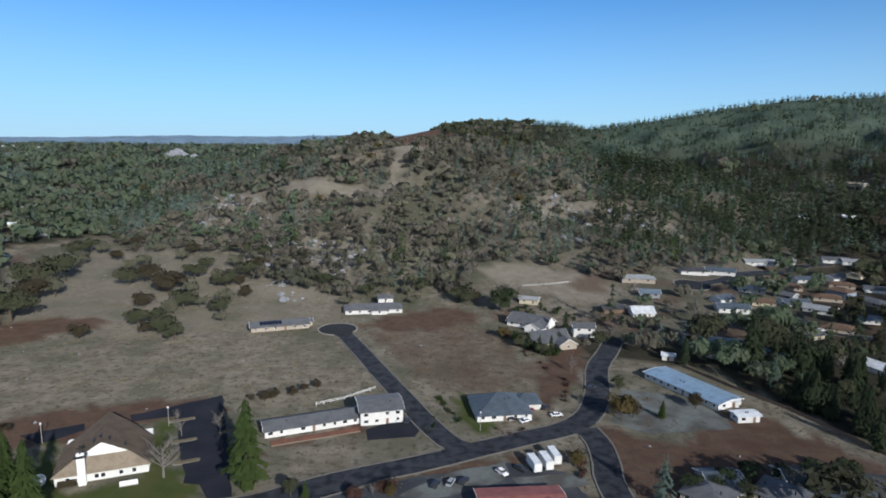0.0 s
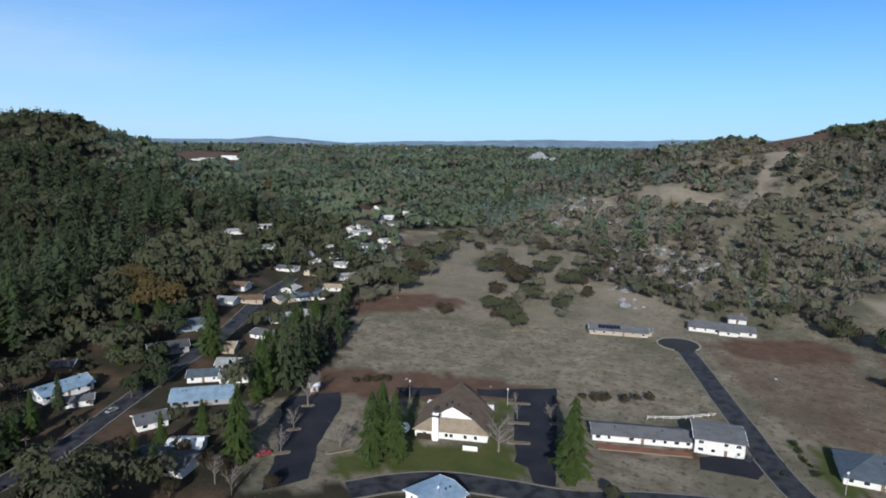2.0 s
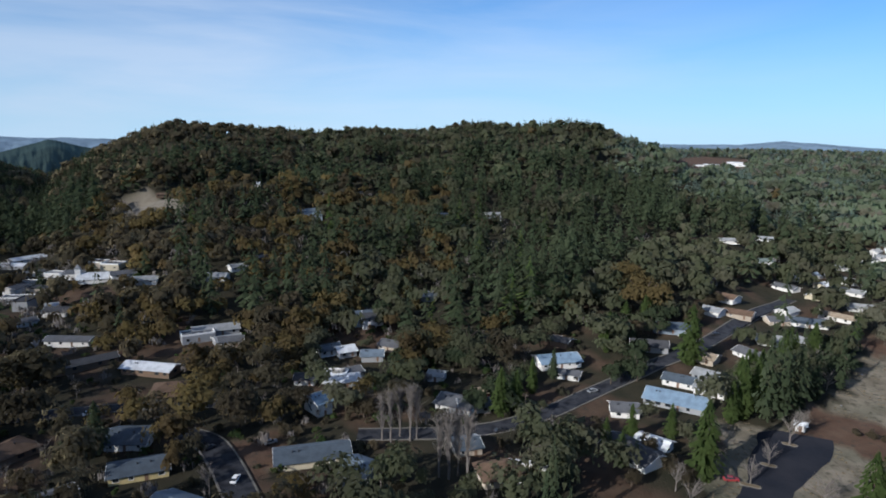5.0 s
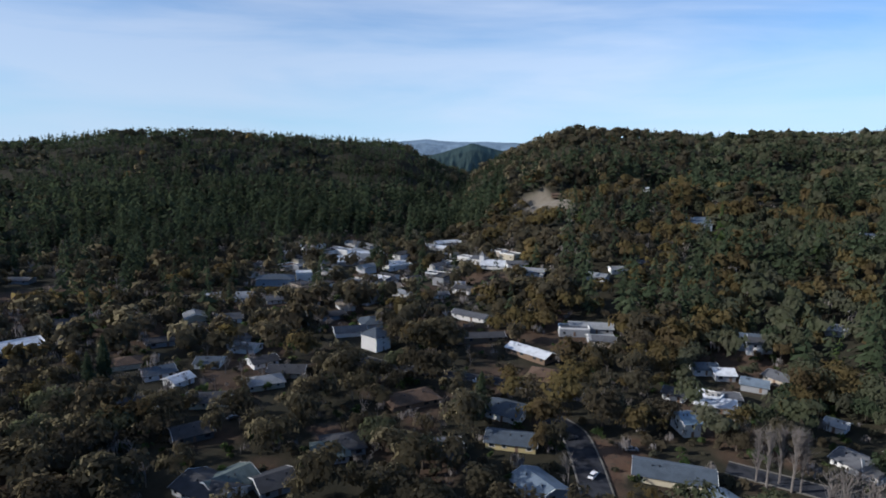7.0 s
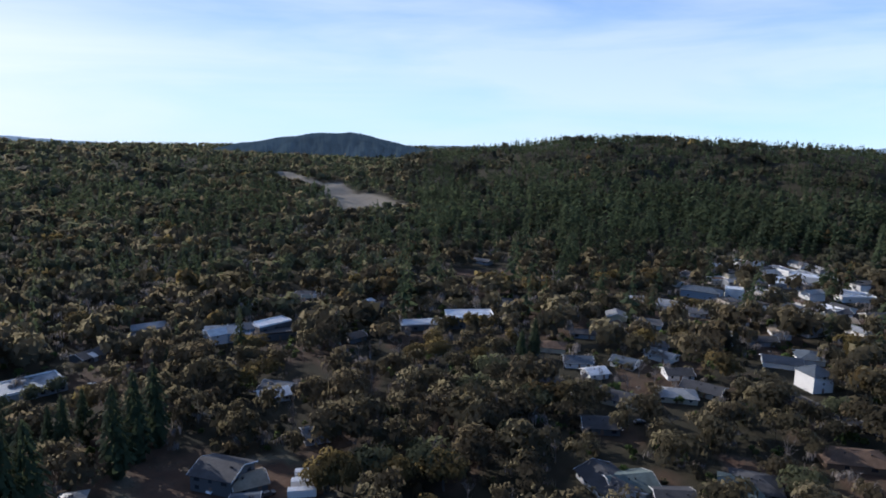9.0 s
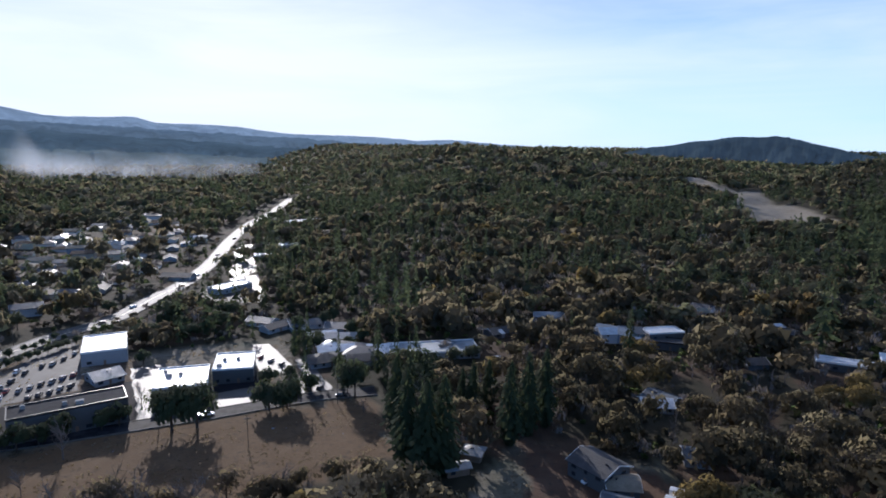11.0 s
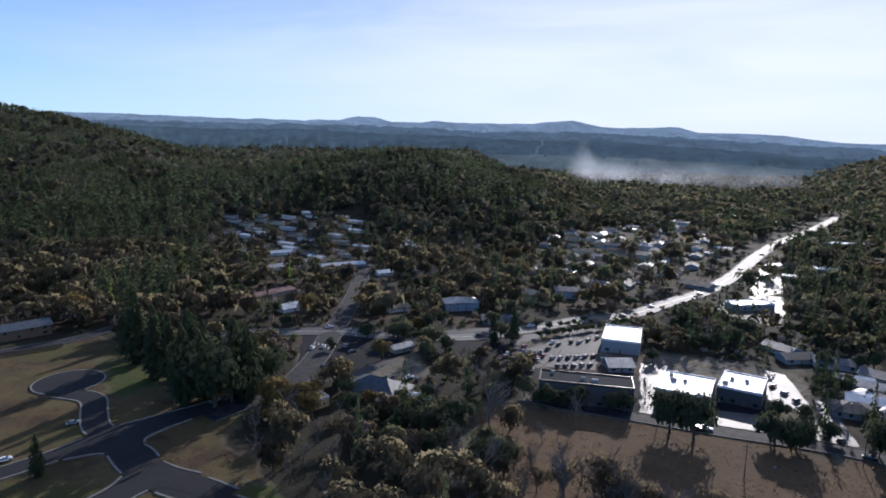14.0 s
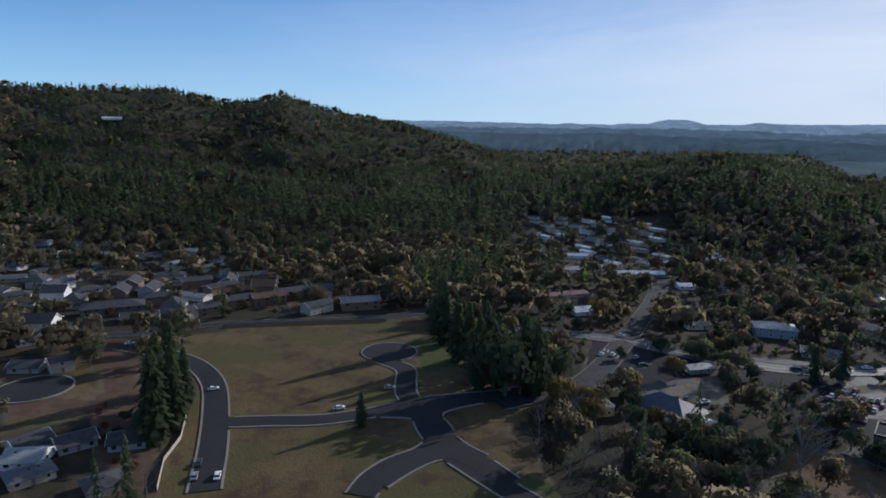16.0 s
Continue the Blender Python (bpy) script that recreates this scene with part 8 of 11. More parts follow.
tree("green_bush", -2.4, 205.0, 1.2, 1.08)
tree("green_bush", -1.9, 209.0, 1.2, 1.26)
tree("green_bush", -2.4, 205.0, 1.4, 1.08)
tree("brown_oak", -67.7, 228.2, 4.6, 1.10)
tree("brown_oak", -50.0, 239.8, 4.7, 1.11)
tree("brown_oak", -67.5, 230.3, 3.1, 0.93)
tree("brown_oak", -73.1, 227.6, 3.2, 1.32)
tree("brown_oak", -64.6, 230.1, 4.9, 0.97)
tree("brown_oak", -67.8, 227.1, 4.9, 1.16)
tree("brown_oak", -65.5, 228.8, 4.5, 1.18)
tree("brown_oak", -54.5, 235.8, 4.8, 0.95)
tree("brown_oak", -58.0, 231.9, 4.7, 1.22)
tree("red_bush", 22.0, 200.8, 1.1, 1.10)
tree("red_bush", 20.0, 205.0, 1.2, 1.32)
tree("red_bush", 28.9, 204.0, 1.5, 1.09)
tree("red_bush", 27.8, 203.1, 1.2, 1.21)
tree("red_bush", 29.4, 204.9, 1.4, 1.27)
tree("red_bush", 24.5, 200.5, 1.5, 1.23)
tree("red_bush", 21.9, 202.8, 0.9, 0.92)
tree("red_bush", 29.0, 204.0, 0.9, 1.38)
tree("brown_oak", -151.5, 196.3, 3.7, 1.39)
tree("brown_oak", -157.7, 191.4, 2.7, 1.18)
tree("brown_oak", -147.7, 199.2, 3.6, 1.04)
tree("brown_oak", -150.0, 202.5, 2.2, 1.21)
tree("brown_oak", -156.0, 194.0, 2.9, 1.06)
tree("brown_oak", -150.7, 198.2, 4.0, 1.35)
tree("brown_oak", -155.5, 194.5, 3.9, 0.93)
tree("brown_oak", -154.3, 194.2, 3.5, 1.00)
tree("brown_oak", -159.9, 192.2, 2.5, 1.12)
tree("green_bush", 127.1, 307.8, 3.6, 1.12)
tree("green_bush", 134.0, 316.8, 3.9, 1.34)
tree("green_bush", 121.0, 319.9, 2.4, 0.93)
tree("green_bush", 91.7, 338.8, 3.9, 1.16)
tree("green_bush", 119.3, 313.0, 3.4, 1.39)
tree("green_bush", 130.3, 311.9, 2.3, 1.14)
tree("green_bush", 108.0, 325.6, 2.8, 0.99)
tree("green_bush", 115.0, 311.4, 3.4, 1.16)
tree("green_bush", 108.8, 326.3, 3.9, 1.36)
tree("green_bush", 121.7, 320.7, 3.1, 0.98)
tree("green_bush", 105.5, 333.7, 2.5, 1.27)
tree("green_bush", 114.4, 324.4, 2.2, 1.37)
tree("live_oak", 210.7, -264.3, 4.3, 1.39)
tree("live_oak", 213.0, -261.2, 4.6, 1.17)
tree("live_oak", 217.2, -255.1, 4.2, 0.98)
tree("live_oak", 214.5, -253.4, 5.3, 1.11)
tree("live_oak", 221.6, -251.2, 4.4, 1.12)
tree("live_oak", 210.2, -277.4, 5.8, 0.90)
tree("live_oak", 211.2, -270.3, 4.4, 1.12)
tree("live_oak", 206.4, -279.0, 4.2, 0.99)
tree("live_oak", 214.3, -253.5, 4.1, 1.07)
tree("live_oak", 143.8, -313.6, 9.3, 1.34)
tree("live_oak", 165.5, -299.3, 11.3, 0.98)
tree("live_oak", 148.4, -290.2, 10.2, 1.39)
tree("live_oak", 155.7, -295.5, 13.0, 0.95)
tree("live_oak", 160.8, -291.6, 9.3, 1.28)
tree("live_oak", 162.5, -299.8, 8.0, 1.01)
tree("live_oak", 137.9, -305.3, 12.6, 1.10)
tree("live_oak", 146.2, -292.5, 8.5, 1.34)
tree("live_oak", 163.8, -283.0, 11.7, 1.31)
tree("live_oak", 163.4, -294.8, 8.2, 1.34)
tree("live_oak", 165.7, -300.3, 11.6, 0.99)
tree("live_oak", 169.3, -285.6, 11.1, 1.39)
tree("live_oak", 186.2, -340.4, 9.5, 1.07)
tree("live_oak", 182.1, -341.5, 8.3, 0.97)
tree("live_oak", 142.4, -327.4, 12.1, 1.27)
tree("live_oak", 173.5, -332.4, 11.4, 1.26)
tree("live_oak", 177.0, -339.7, 8.4, 1.01)
tree("live_oak", 146.0, -336.7, 8.4, 1.28)
tree("live_oak", 171.2, -343.7, 8.9, 1.15)
tree("live_oak", 168.9, -342.6, 10.2, 0.96)
tree("live_oak", 88.6, -234.8, 8.2, 1.28)
tree("live_oak", 77.4, -232.4, 7.3, 1.11)
tree("live_oak", 87.8, -236.2, 8.9, 1.24)
tree("live_oak", 74.6, -213.3, 8.9, 1.29)
tree("live_oak", 79.8, -239.0, 8.6, 1.19)
tree("brown_oak", 168.6, -176.4, 8.3, 1.37)
tree("brown_oak", 174.2, -184.9, 6.9, 1.14)
tree("brown_oak", 170.2, -180.4, 6.6, 0.99)
tree("brown_oak", 171.8, -178.9, 9.5, 1.11)
tree("brown_oak", 186.2, -184.3, 7.7, 0.99)
tree("brown_oak", 170.0, -179.2, 8.0, 1.24)
tree("brown_oak", 180.4, -199.5, 9.7, 0.95)
tree("brown_oak", 180.4, -198.2, 8.9, 1.18)
tree("brown_oak", 170.3, -177.5, 8.6, 1.25)
tree("brown_oak", 199.8, -188.9, 9.5, 1.17)
tree("live_oak", 69.3, -302.2, 10.5, 0.93)
tree("live_oak", 81.0, -281.6, 9.1, 0.91)
tree("live_oak", 68.5, -310.5, 6.9, 0.93)
tree("live_oak", 83.7, -276.6, 9.2, 1.04)
tree("live_oak", 64.9, -303.1, 7.2, 1.36)
tree("live_oak", 86.8, -319.4, 9.9, 1.33)
tree("live_oak", 66.9, -286.3, 6.5, 1.19)
tree("live_oak", 69.6, -312.3, 6.6, 1.09)
tree("live_oak", 72.3, -281.9, 6.3, 1.01)
tree("live_oak", 83.2, -324.5, 10.7, 1.07)
tree("live_oak", 73.9, 167.4, 6.8, 1.31)
tree("live_oak", 81.0, 166.3, 6.5, 1.22)
tree("live_oak", 92.7, 172.7, 7.9, 1.35)
tree("live_oak", 102.1, 172.0, 7.1, 0.95)
tree("live_oak", 117.9, 172.6, 6.9, 1.32)
tree("live_oak", 109.8, 172.0, 6.1, 1.18)
tree("live_oak", 125.2, 174.8, 6.4, 1.06)
tree("live_oak", 122.7, 170.5, 7.4, 1.11)
tree("live_oak", 121.8, 174.7, 5.9, 0.97)
tree("live_oak", 123.7, 173.4, 7.2, 1.39)
tree("live_oak", 84.1, 169.3, 7.4, 1.27)
tree("live_oak", 121.8, 174.8, 7.6, 0.96)
tree("live_oak", 112.2, 174.0, 6.4, 1.24)
tree("live_oak", 113.5, 174.3, 7.7, 1.26)
tree("dark_conifer", 106.5, 164.5, 9.4, 1.35)
tree("dark_conifer", 107.8, 164.9, 8.0, 0.96)
tree("dark_conifer", 106.5, 164.5, 7.8, 1.27)
tree("dark_conifer", 108.8, 167.8, 9.3, 1.28)
tree("dark_conifer", 117.8, 169.0, 8.8, 1.29)
tree("dark_conifer", 112.9, 166.3, 10.2, 1.27)
tree("thin_oak", 109.7, -127.2, 9.7, 1.26)
tree("thin_oak", 106.0, -132.9, 9.8, 1.05)
tree("brown_oak", 61.2, -150.0, 10.1, 1.13)
tree("brown_oak", 121.1, -125.0, 9.4, 1.15)
tree("bare_tree", 124.1, -123.4, 9.5, 0.98)
tree("brown_oak", 53.0, -155.2, 8.4, 1.19)
tree("bare_tree", 115.2, -125.0, 9.1, 1.10)
tree("live_oak", 130.4, -122.7, 11.5, 1.15)
tree("bare_tree", 55.6, -155.3, 11.4, 1.09)
tree("bare_tree", 113.5, -126.6, 8.9, 0.95)
tree("brown_oak", 91.5, -138.5, 8.6, 1.33)
tree("bare_tree", 104.1, -131.9, 8.5, 1.15)
tree("thin_oak", 105.9, -134.3, 9.0, 1.01)
tree("bare_tree", 95.7, -135.7, 11.5, 1.26)
tree("bare_tree", 104.9, -132.5, 11.1, 1.38)
tree("bare_tree", 123.5, -122.6, 9.6, 1.07)
tree("bare_tree", 117.0, -132.8, 9.0, 0.94)
tree("bare_tree", 93.7, -144.3, 11.0, 0.95)
tree("bare_tree", 80.6, -145.1, 11.7, 1.32)
tree("bare_tree", 90.1, -147.7, 12.0, 0.90)
tree("bare_tree", 99.0, -143.1, 10.0, 1.15)
tree("bare_tree", 104.8, -141.4, 10.0, 1.23)
tree("bare_tree", 99.3, -142.9, 11.8, 1.16)
tree("live_oak", 24.4, -230.7, 12.1, 1.31)
tree("live_oak", 25.7, -240.6, 13.7, 1.39)
tree("live_oak", 19.0, -226.2, 11.4, 1.35)
tree("live_oak", 21.7, -228.0, 10.0, 1.18)
tree("live_oak", 31.1, -218.8, 12.4, 0.98)
tree("live_oak", -233.8, 44.7, 8.8, 1.39)
tree("live_oak", -324.9, 51.5, 11.5, 1.23)
tree("live_oak", -224.2, 82.8, 9.5, 1.20)
tree("live_oak", -235.2, 47.5, 11.0, 1.11)
tree("live_oak", -266.8, 62.3, 10.3, 1.15)
tree("live_oak", -204.4, 78.6, 12.3, 1.17)
tree("live_oak", -227.0, 43.0, 8.1, 1.18)
tree("live_oak", -254.3, 74.4, 12.4, 1.34)
tree("live_oak", -242.4, 47.3, 10.0, 1.05)
tree("live_oak", -305.3, 59.4, 10.1, 1.03)
tree("live_oak", -265.9, 66.1, 8.5, 1.07)
tree("live_oak", -218.6, 83.6, 10.7, 1.40)
tree("live_oak", -227.5, 93.6, 10.0, 0.93)
tree("live_oak", -215.9, 79.3, 10.7, 1.33)
tree("live_oak", -237.3, 52.4, 9.0, 0.91)
tree("live_oak", -282.0, 58.7, 8.4, 1.09)
tree("live_oak", -314.8, 51.3, 9.4, 1.30)
tree("live_oak", -254.4, 48.5, 13.1, 0.92)
tree("live_oak", -207.8, 69.3, 11.3, 1.28)
tree("live_oak", -253.2, 58.9, 8.9, 1.00)
tree("live_oak", -229.1, 86.8, 8.3, 1.26)
tree("live_oak", -212.3, 68.3, 8.7, 1.15)
tree("live_oak", -264.0, 56.7, 10.9, 1.29)
tree("live_oak", -245.8, 45.6, 9.6, 0.95)
tree("oak", -276.4, 131.4, 11.6, 1.34)
tree("oak", -282.0, 71.8, 9.6, 1.20)
tree("oak", -246.8, 78.5, 10.4, 1.10)
tree("oak", -314.9, 62.2, 9.9, 1.19)
tree("oak", -279.7, 135.9, 12.2, 0.95)
tree("oak", -322.8, 63.6, 12.1, 1.18)
tree("oak", -265.8, 74.4, 13.1, 1.27)
tree("oak", -270.9, 74.6, 12.1, 1.32)
tree("oak", -280.9, 131.2, 9.8, 1.32)
tree("oak", -275.0, 66.8, 11.1, 1.27)
tree("oak", -296.3, 63.4, 9.9, 1.09)
tree("oak", -271.7, 71.6, 10.6, 1.17)
tree("oak", -320.5, 64.9, 10.5, 1.33)
tree("oak", -271.1, 105.7, 11.5, 1.22)
tree("green_conifer", -291.8, 193.3, 11.0, 1.40)
tree("green_conifer", -279.6, 173.5, 14.7, 1.31)
tree("green_conifer", -266.8, 153.9, 11.8, 1.16)
tree("green_conifer", -275.8, 162.3, 11.4, 1.32)
tree("green_conifer", -295.0, 209.8, 12.2, 1.35)
tree("green_conifer", -283.7, 187.5, 15.6, 1.16)
tree("green_conifer", -253.0, 147.7, 11.4, 1.09)
tree("green_conifer", -291.0, 194.4, 14.8, 1.02)
tree("live_oak", 285.4, -113.1, 9.3, 0.99)
tree("live_oak", 252.8, -179.4, 12.0, 1.07)
tree("live_oak", 308.2, -106.2, 8.8, 1.29)
tree("live_oak", 374.1, -144.4, 12.0, 1.28)
tree("live_oak", 258.8, -165.1, 10.8, 1.22)
tree("live_oak", 303.6, -141.5, 7.3, 1.22)
tree("live_oak", 256.6, -182.8, 11.6, 1.06)
tree("live_oak", 239.5, -182.3, 7.3, 1.25)
tree("live_oak", 339.7, -136.2, 8.3, 1.13)
tree("live_oak", 328.8, -146.7, 10.1, 1.22)
tree("live_oak", 254.8, -185.2, 11.2, 1.16)
tree("live_oak", 252.3, -186.9, 7.2, 1.32)
tree("live_oak", 220.1, -184.2, 10.1, 1.24)
tree("live_oak", 302.5, -141.7, 8.3, 1.21)
tree("live_oak", 312.8, -111.3, 8.5, 1.36)
tree("live_oak", 252.3, -114.3, 9.8, 0.96)
tree("live_oak", 300.5, -112.8, 10.9, 1.18)
tree("live_oak", 255.0, -142.2, 7.6, 1.04)
tree("brown_oak", 261.7, -276.9, 10.5, 1.36)
tree("brown_oak", 285.7, -277.1, 8.2, 0.94)
tree("brown_oak", 271.8, -268.4, 10.9, 0.97)
tree("brown_oak", 292.9, -243.6, 10.5, 0.90)
tree("brown_oak", 269.1, -204.5, 9.4, 1.00)
tree("brown_oak", 276.8, -245.6, 11.7, 1.40)
tree("brown_oak", 289.9, -248.8, 10.9, 1.12)
tree("brown_oak", 285.0, -257.4, 11.4, 1.04)
tree("brown_oak", 276.6, -264.9, 8.2, 1.02)
tree("brown_oak", 319.1, -177.3, 11.2, 1.31)
tree("brown_oak", 262.8, -261.9, 9.7, 1.23)
tree("brown_oak", 291.3, -266.8, 9.7, 1.07)
tree("dark_conifer", 147.4, 204.4, 12.3, 1.30)
tree("dark_conifer", 150.5, 205.9, 17.6, 1.10)
tree("dark_conifer", 143.4, 215.7, 14.5, 1.18)
tree("dark_conifer", 138.4, 229.5, 14.5, 1.21)
tree("dark_conifer", 138.2, 227.3, 12.5, 1.00)
tree("dark_conifer", 151.8, 204.9, 12.6, 1.07)
tree("dark_conifer", 140.1, 222.6, 15.8, 1.07)
tree("dark_conifer", 138.1, 222.6, 13.4, 1.10)
tree("dark_conifer", 147.3, 200.8, 13.2, 1.12)
tree("dark_conifer", 150.8, 196.9, 17.1, 1.09)
tree("dark_conifer", 146.1, 202.8, 14.2, 1.32)
tree("dark_conifer", 144.2, 213.9, 13.5, 0.95)
tree("dark_conifer", 138.6, 224.7, 15.2, 0.92)
tree("dark_conifer", 179.8, 238.9, 13.6, 1.38)
tree("dark_conifer", 143.1, 267.1, 17.1, 0.93)
tree("dark_conifer", 166.4, 254.4, 14.7, 1.23)
tree("dark_conifer", 171.3, 248.7, 15.8, 1.30)
tree("dark_conifer", 149.0, 265.0, 13.0, 1.06)
tree("dark_conifer", 148.4, 264.2, 14.6, 1.33)
tree("dark_conifer", 175.3, 245.9, 15.5, 1.02)
tree("dark_conifer", 162.7, 248.4, 17.1, 0.99)
tree("dark_conifer", 171.9, 244.6, 15.4, 1.02)
tree("dark_conifer", 157.3, 255.5, 16.7, 1.34)
tree("dark_conifer", 161.8, 255.0, 14.4, 0.98)
tree("dark_conifer", 175.8, 248.0, 13.3, 1.15)
tree("dark_conifer", 154.4, 264.2, 12.4, 1.00)
tree("autumn_tree", -62.4, -156.0, 14.5, 1.10)
tree("autumn_tree", -76.2, -149.7, 12.5, 1.34)
tree("autumn_tree", -76.2, -146.3, 12.0, 0.95)
tree("autumn_tree", -63.1, -154.6, 12.0, 0.94)
tree("autumn_tree", -59.4, -156.1, 14.8, 1.07)
tree("autumn_tree", -58.4, -156.5, 13.0, 1.32)
tree("autumn_tree", -88.5, -140.4, 14.4, 1.34)
tree("brown_oak", -115.0, -202.6, 12.4, 0.91)
tree("brown_oak", -124.7, -162.7, 14.5, 1.35)
tree("brown_oak", -106.2, -198.3, 13.1, 1.15)
tree("brown_oak", -121.3, -164.1, 11.8, 1.06)
tree("brown_oak", -118.8, -185.2, 13.9, 1.36)
tree("brown_oak", -124.8, -177.5, 11.4, 1.36)
tree("brown_oak", -123.7, -190.3, 14.9, 1.06)
tree("brown_oak", -92.3, -209.6, 14.2, 1.03)
tree("brown_oak", -122.8, -202.7, 11.7, 1.29)
tree("autumn_tree", -5.4, -356.0, 13.6, 1.24)
tree("autumn_tree", -141.6, -232.2, 13.7, 1.39)
tree("autumn_tree", -132.9, -237.3, 11.8, 1.17)
tree("autumn_tree", -71.4, -278.0, 13.7, 1.39)
tree("autumn_tree", 1.9, -344.0, 10.4, 1.09)
tree("autumn_tree", -22.2, -359.3, 13.5, 1.38)
tree("autumn_tree", -147.6, -243.8, 14.0, 1.11)
tree("autumn_tree", -69.1, -295.0, 10.0, 1.18)
tree("autumn_tree", -8.6, -350.9, 13.0, 1.10)
tree("autumn_tree", -174.5, -271.8, 10.2, 1.14)
tree("autumn_tree", -263.3, 64.0, 11.9, 1.32)
tree("autumn_tree", -254.7, 52.3, 13.4, 1.17)
tree("autumn_tree", -281.0, 75.6, 12.9, 1.14)
tree("autumn_tree", -256.0, 51.0, 11.1, 0.98)
tree("autumn_tree", -290.5, 111.1, 12.8, 1.00)
tree("autumn_tree", -285.3, 102.1, 13.4, 0.94)
tree("autumn_tree", -277.4, 65.3, 12.8, 1.36)
tree("autumn_tree", -298.3, 150.3, 12.5, 1.04)
tree("autumn_tree", -240.4, 47.2, 11.4, 0.95)
tree("autumn_tree", 343.5, -322.3, 13.0, 1.00)
tree("autumn_tree", 215.8, -126.2, 11.6, 0.98)
tree("autumn_tree", 349.0, -341.1, 12.2, 1.01)
tree("autumn_tree", 229.1, -153.9, 12.0, 0.96)
tree("autumn_tree", 339.0, -344.0, 10.8, 1.09)
tree("autumn_tree", 255.6, -194.2, 9.5, 0.99)
tree("autumn_tree", 218.0, -126.3, 9.2, 1.03)
tree("autumn_tree", 195.3, -99.1, 11.2, 1.09)
tree("autumn_tree", 316.9, -303.8, 11.9, 1.03)
tree("autumn_tree", 203.9, -102.1, 12.0, 1.32)
tree("autumn_tree", 198.9, -100.9, 10.8, 1.02)
tree("autumn_tree", 337.3, -348.5, 12.3, 1.36)
tree("autumn_tree", 190.2, -122.1, 8.1, 1.06)
tree("autumn_tree", 207.5, -96.8, 10.9, 1.11)
tree("autumn_tree", 240.0, -97.4, 10.7, 1.03)
tree("autumn_tree", 216.2, -97.0, 11.1, 0.97)
tree("autumn_tree", 205.2, -89.9, 10.0, 1.34)
tree("autumn_tree", 198.1, -86.0, 8.3, 1.32)
tree("autumn_tree", 208.6, -92.1, 12.0, 1.17)
tree("bare_tree", 200.7, -82.6, 9.4, 1.01)
tree("bare_tree", 133.9, -219.4, 7.5, 0.91)
tree("bare_tree", 128.6, -212.0, 8.5, 1.26)
tree("bare_tree", 133.9, -219.4, 7.7, 1.03)
tree("green_conifer", -222.4, 237.0, 19.4, 1.20)
tree("green_conifer", -223.5, 236.0, 15.2, 0.99)
tree("green_conifer", -192.1, 170.7, 17.4, 1.04)
tree("green_conifer", -220.0, 218.4, 18.4, 1.26)
tree("green_conifer", -220.0, 217.0, 14.5, 0.95)
tree("green_conifer", -199.6, 190.6, 15.2, 1.26)
tree("green_conifer", -201.8, 189.7, 17.5, 1.18)
tree("green_conifer", -235.5, 250.7, 14.7, 1.05)
tree("green_conifer", -225.5, 225.6, 14.9, 1.15)
tree("green_conifer", -193.4, 172.3, 19.2, 1.02)
tree("green_conifer", -197.1, 178.6, 19.7, 1.22)
tree("green_conifer", -227.0, 240.9, 15.5, 1.16)
tree("green_conifer", -197.9, 182.2, 19.5, 1.20)
tree("green_conifer", -221.4, 222.6, 18.6, 1.03)
tree("green_conifer", -222.1, 226.2, 15.7, 0.94)
tree("oak", -201.9, 182.3, 11.8, 1.34)
tree("oak", -206.9, 193.1, 12.7, 0.93)
tree("oak", -200.5, 189.7, 13.5, 1.16)
tree("oak", -233.7, 251.1, 13.2, 1.01)
tree("oak", -192.2, 169.1, 14.0, 1.05)
tree("oak", -203.8, 192.0, 12.2, 1.37)
tree("oak", -226.3, 253.7, 11.4, 0.96)
tree("oak", -200.2, 194.3, 11.4, 1.16)
tree("oak", -194.4, 171.1, 12.8, 1.03)
tree("oak", -201.1, 189.1, 11.1, 1.01)
tree("oak", -200.7, 179.1, 12.6, 0.97)
tree("oak", -258.5, 313.1, 13.8, 0.95)
tree("oak", -236.5, 271.4, 12.8, 1.27)
tree("oak", -213.7, 216.2, 11.6, 1.24)
tree("oak", -252.4, 299.9, 11.8, 1.01)
tree("oak", -219.3, 226.1, 13.4, 1.12)
tree("oak", -204.4, 188.4, 11.6, 1.21)
tree("oak", -200.8, 180.5, 14.4, 0.98)
tree("live_oak", -231.3, 257.3, 10.0, 1.34)
tree("live_oak", -207.4, 211.2, 8.8, 1.30)
tree("live_oak", -211.8, 233.1, 10.6, 1.24)
tree("live_oak", -222.5, 249.1, 11.3, 1.19)
tree("live_oak", -211.6, 219.6, 9.7, 1.02)
tree("live_oak", -213.0, 219.7, 11.4, 1.25)
tree("live_oak", -186.3, 172.7, 8.9, 0.92)
tree("live_oak", -231.0, 254.9, 9.3, 1.22)
tree("live_oak", -201.0, 190.6, 10.6, 1.29)
tree("live_oak", -226.6, 261.5, 9.0, 1.07)
tree("live_oak", -225.6, 254.4, 11.2, 1.09)
tree("live_oak", -203.3, 201.1, 11.2, 1.28)
tree("live_oak", -248.7, 160.5, 8.8, 0.91)
tree("live_oak", -240.4, 153.1, 10.9, 1.37)
tree("live_oak", -280.0, 189.3, 12.4, 1.02)
tree("live_oak", -273.3, 166.5, 12.9, 1.34)
tree("live_oak", -304.6, 215.3, 9.7, 1.07)
tree("live_oak", -241.2, 159.3, 12.0, 1.02)
tree("live_oak", -282.8, 201.1, 11.4, 1.31)
tree("live_oak", -260.9, 165.6, 8.3, 0.94)
tree("live_oak", -220.6, 131.8, 11.2, 1.09)
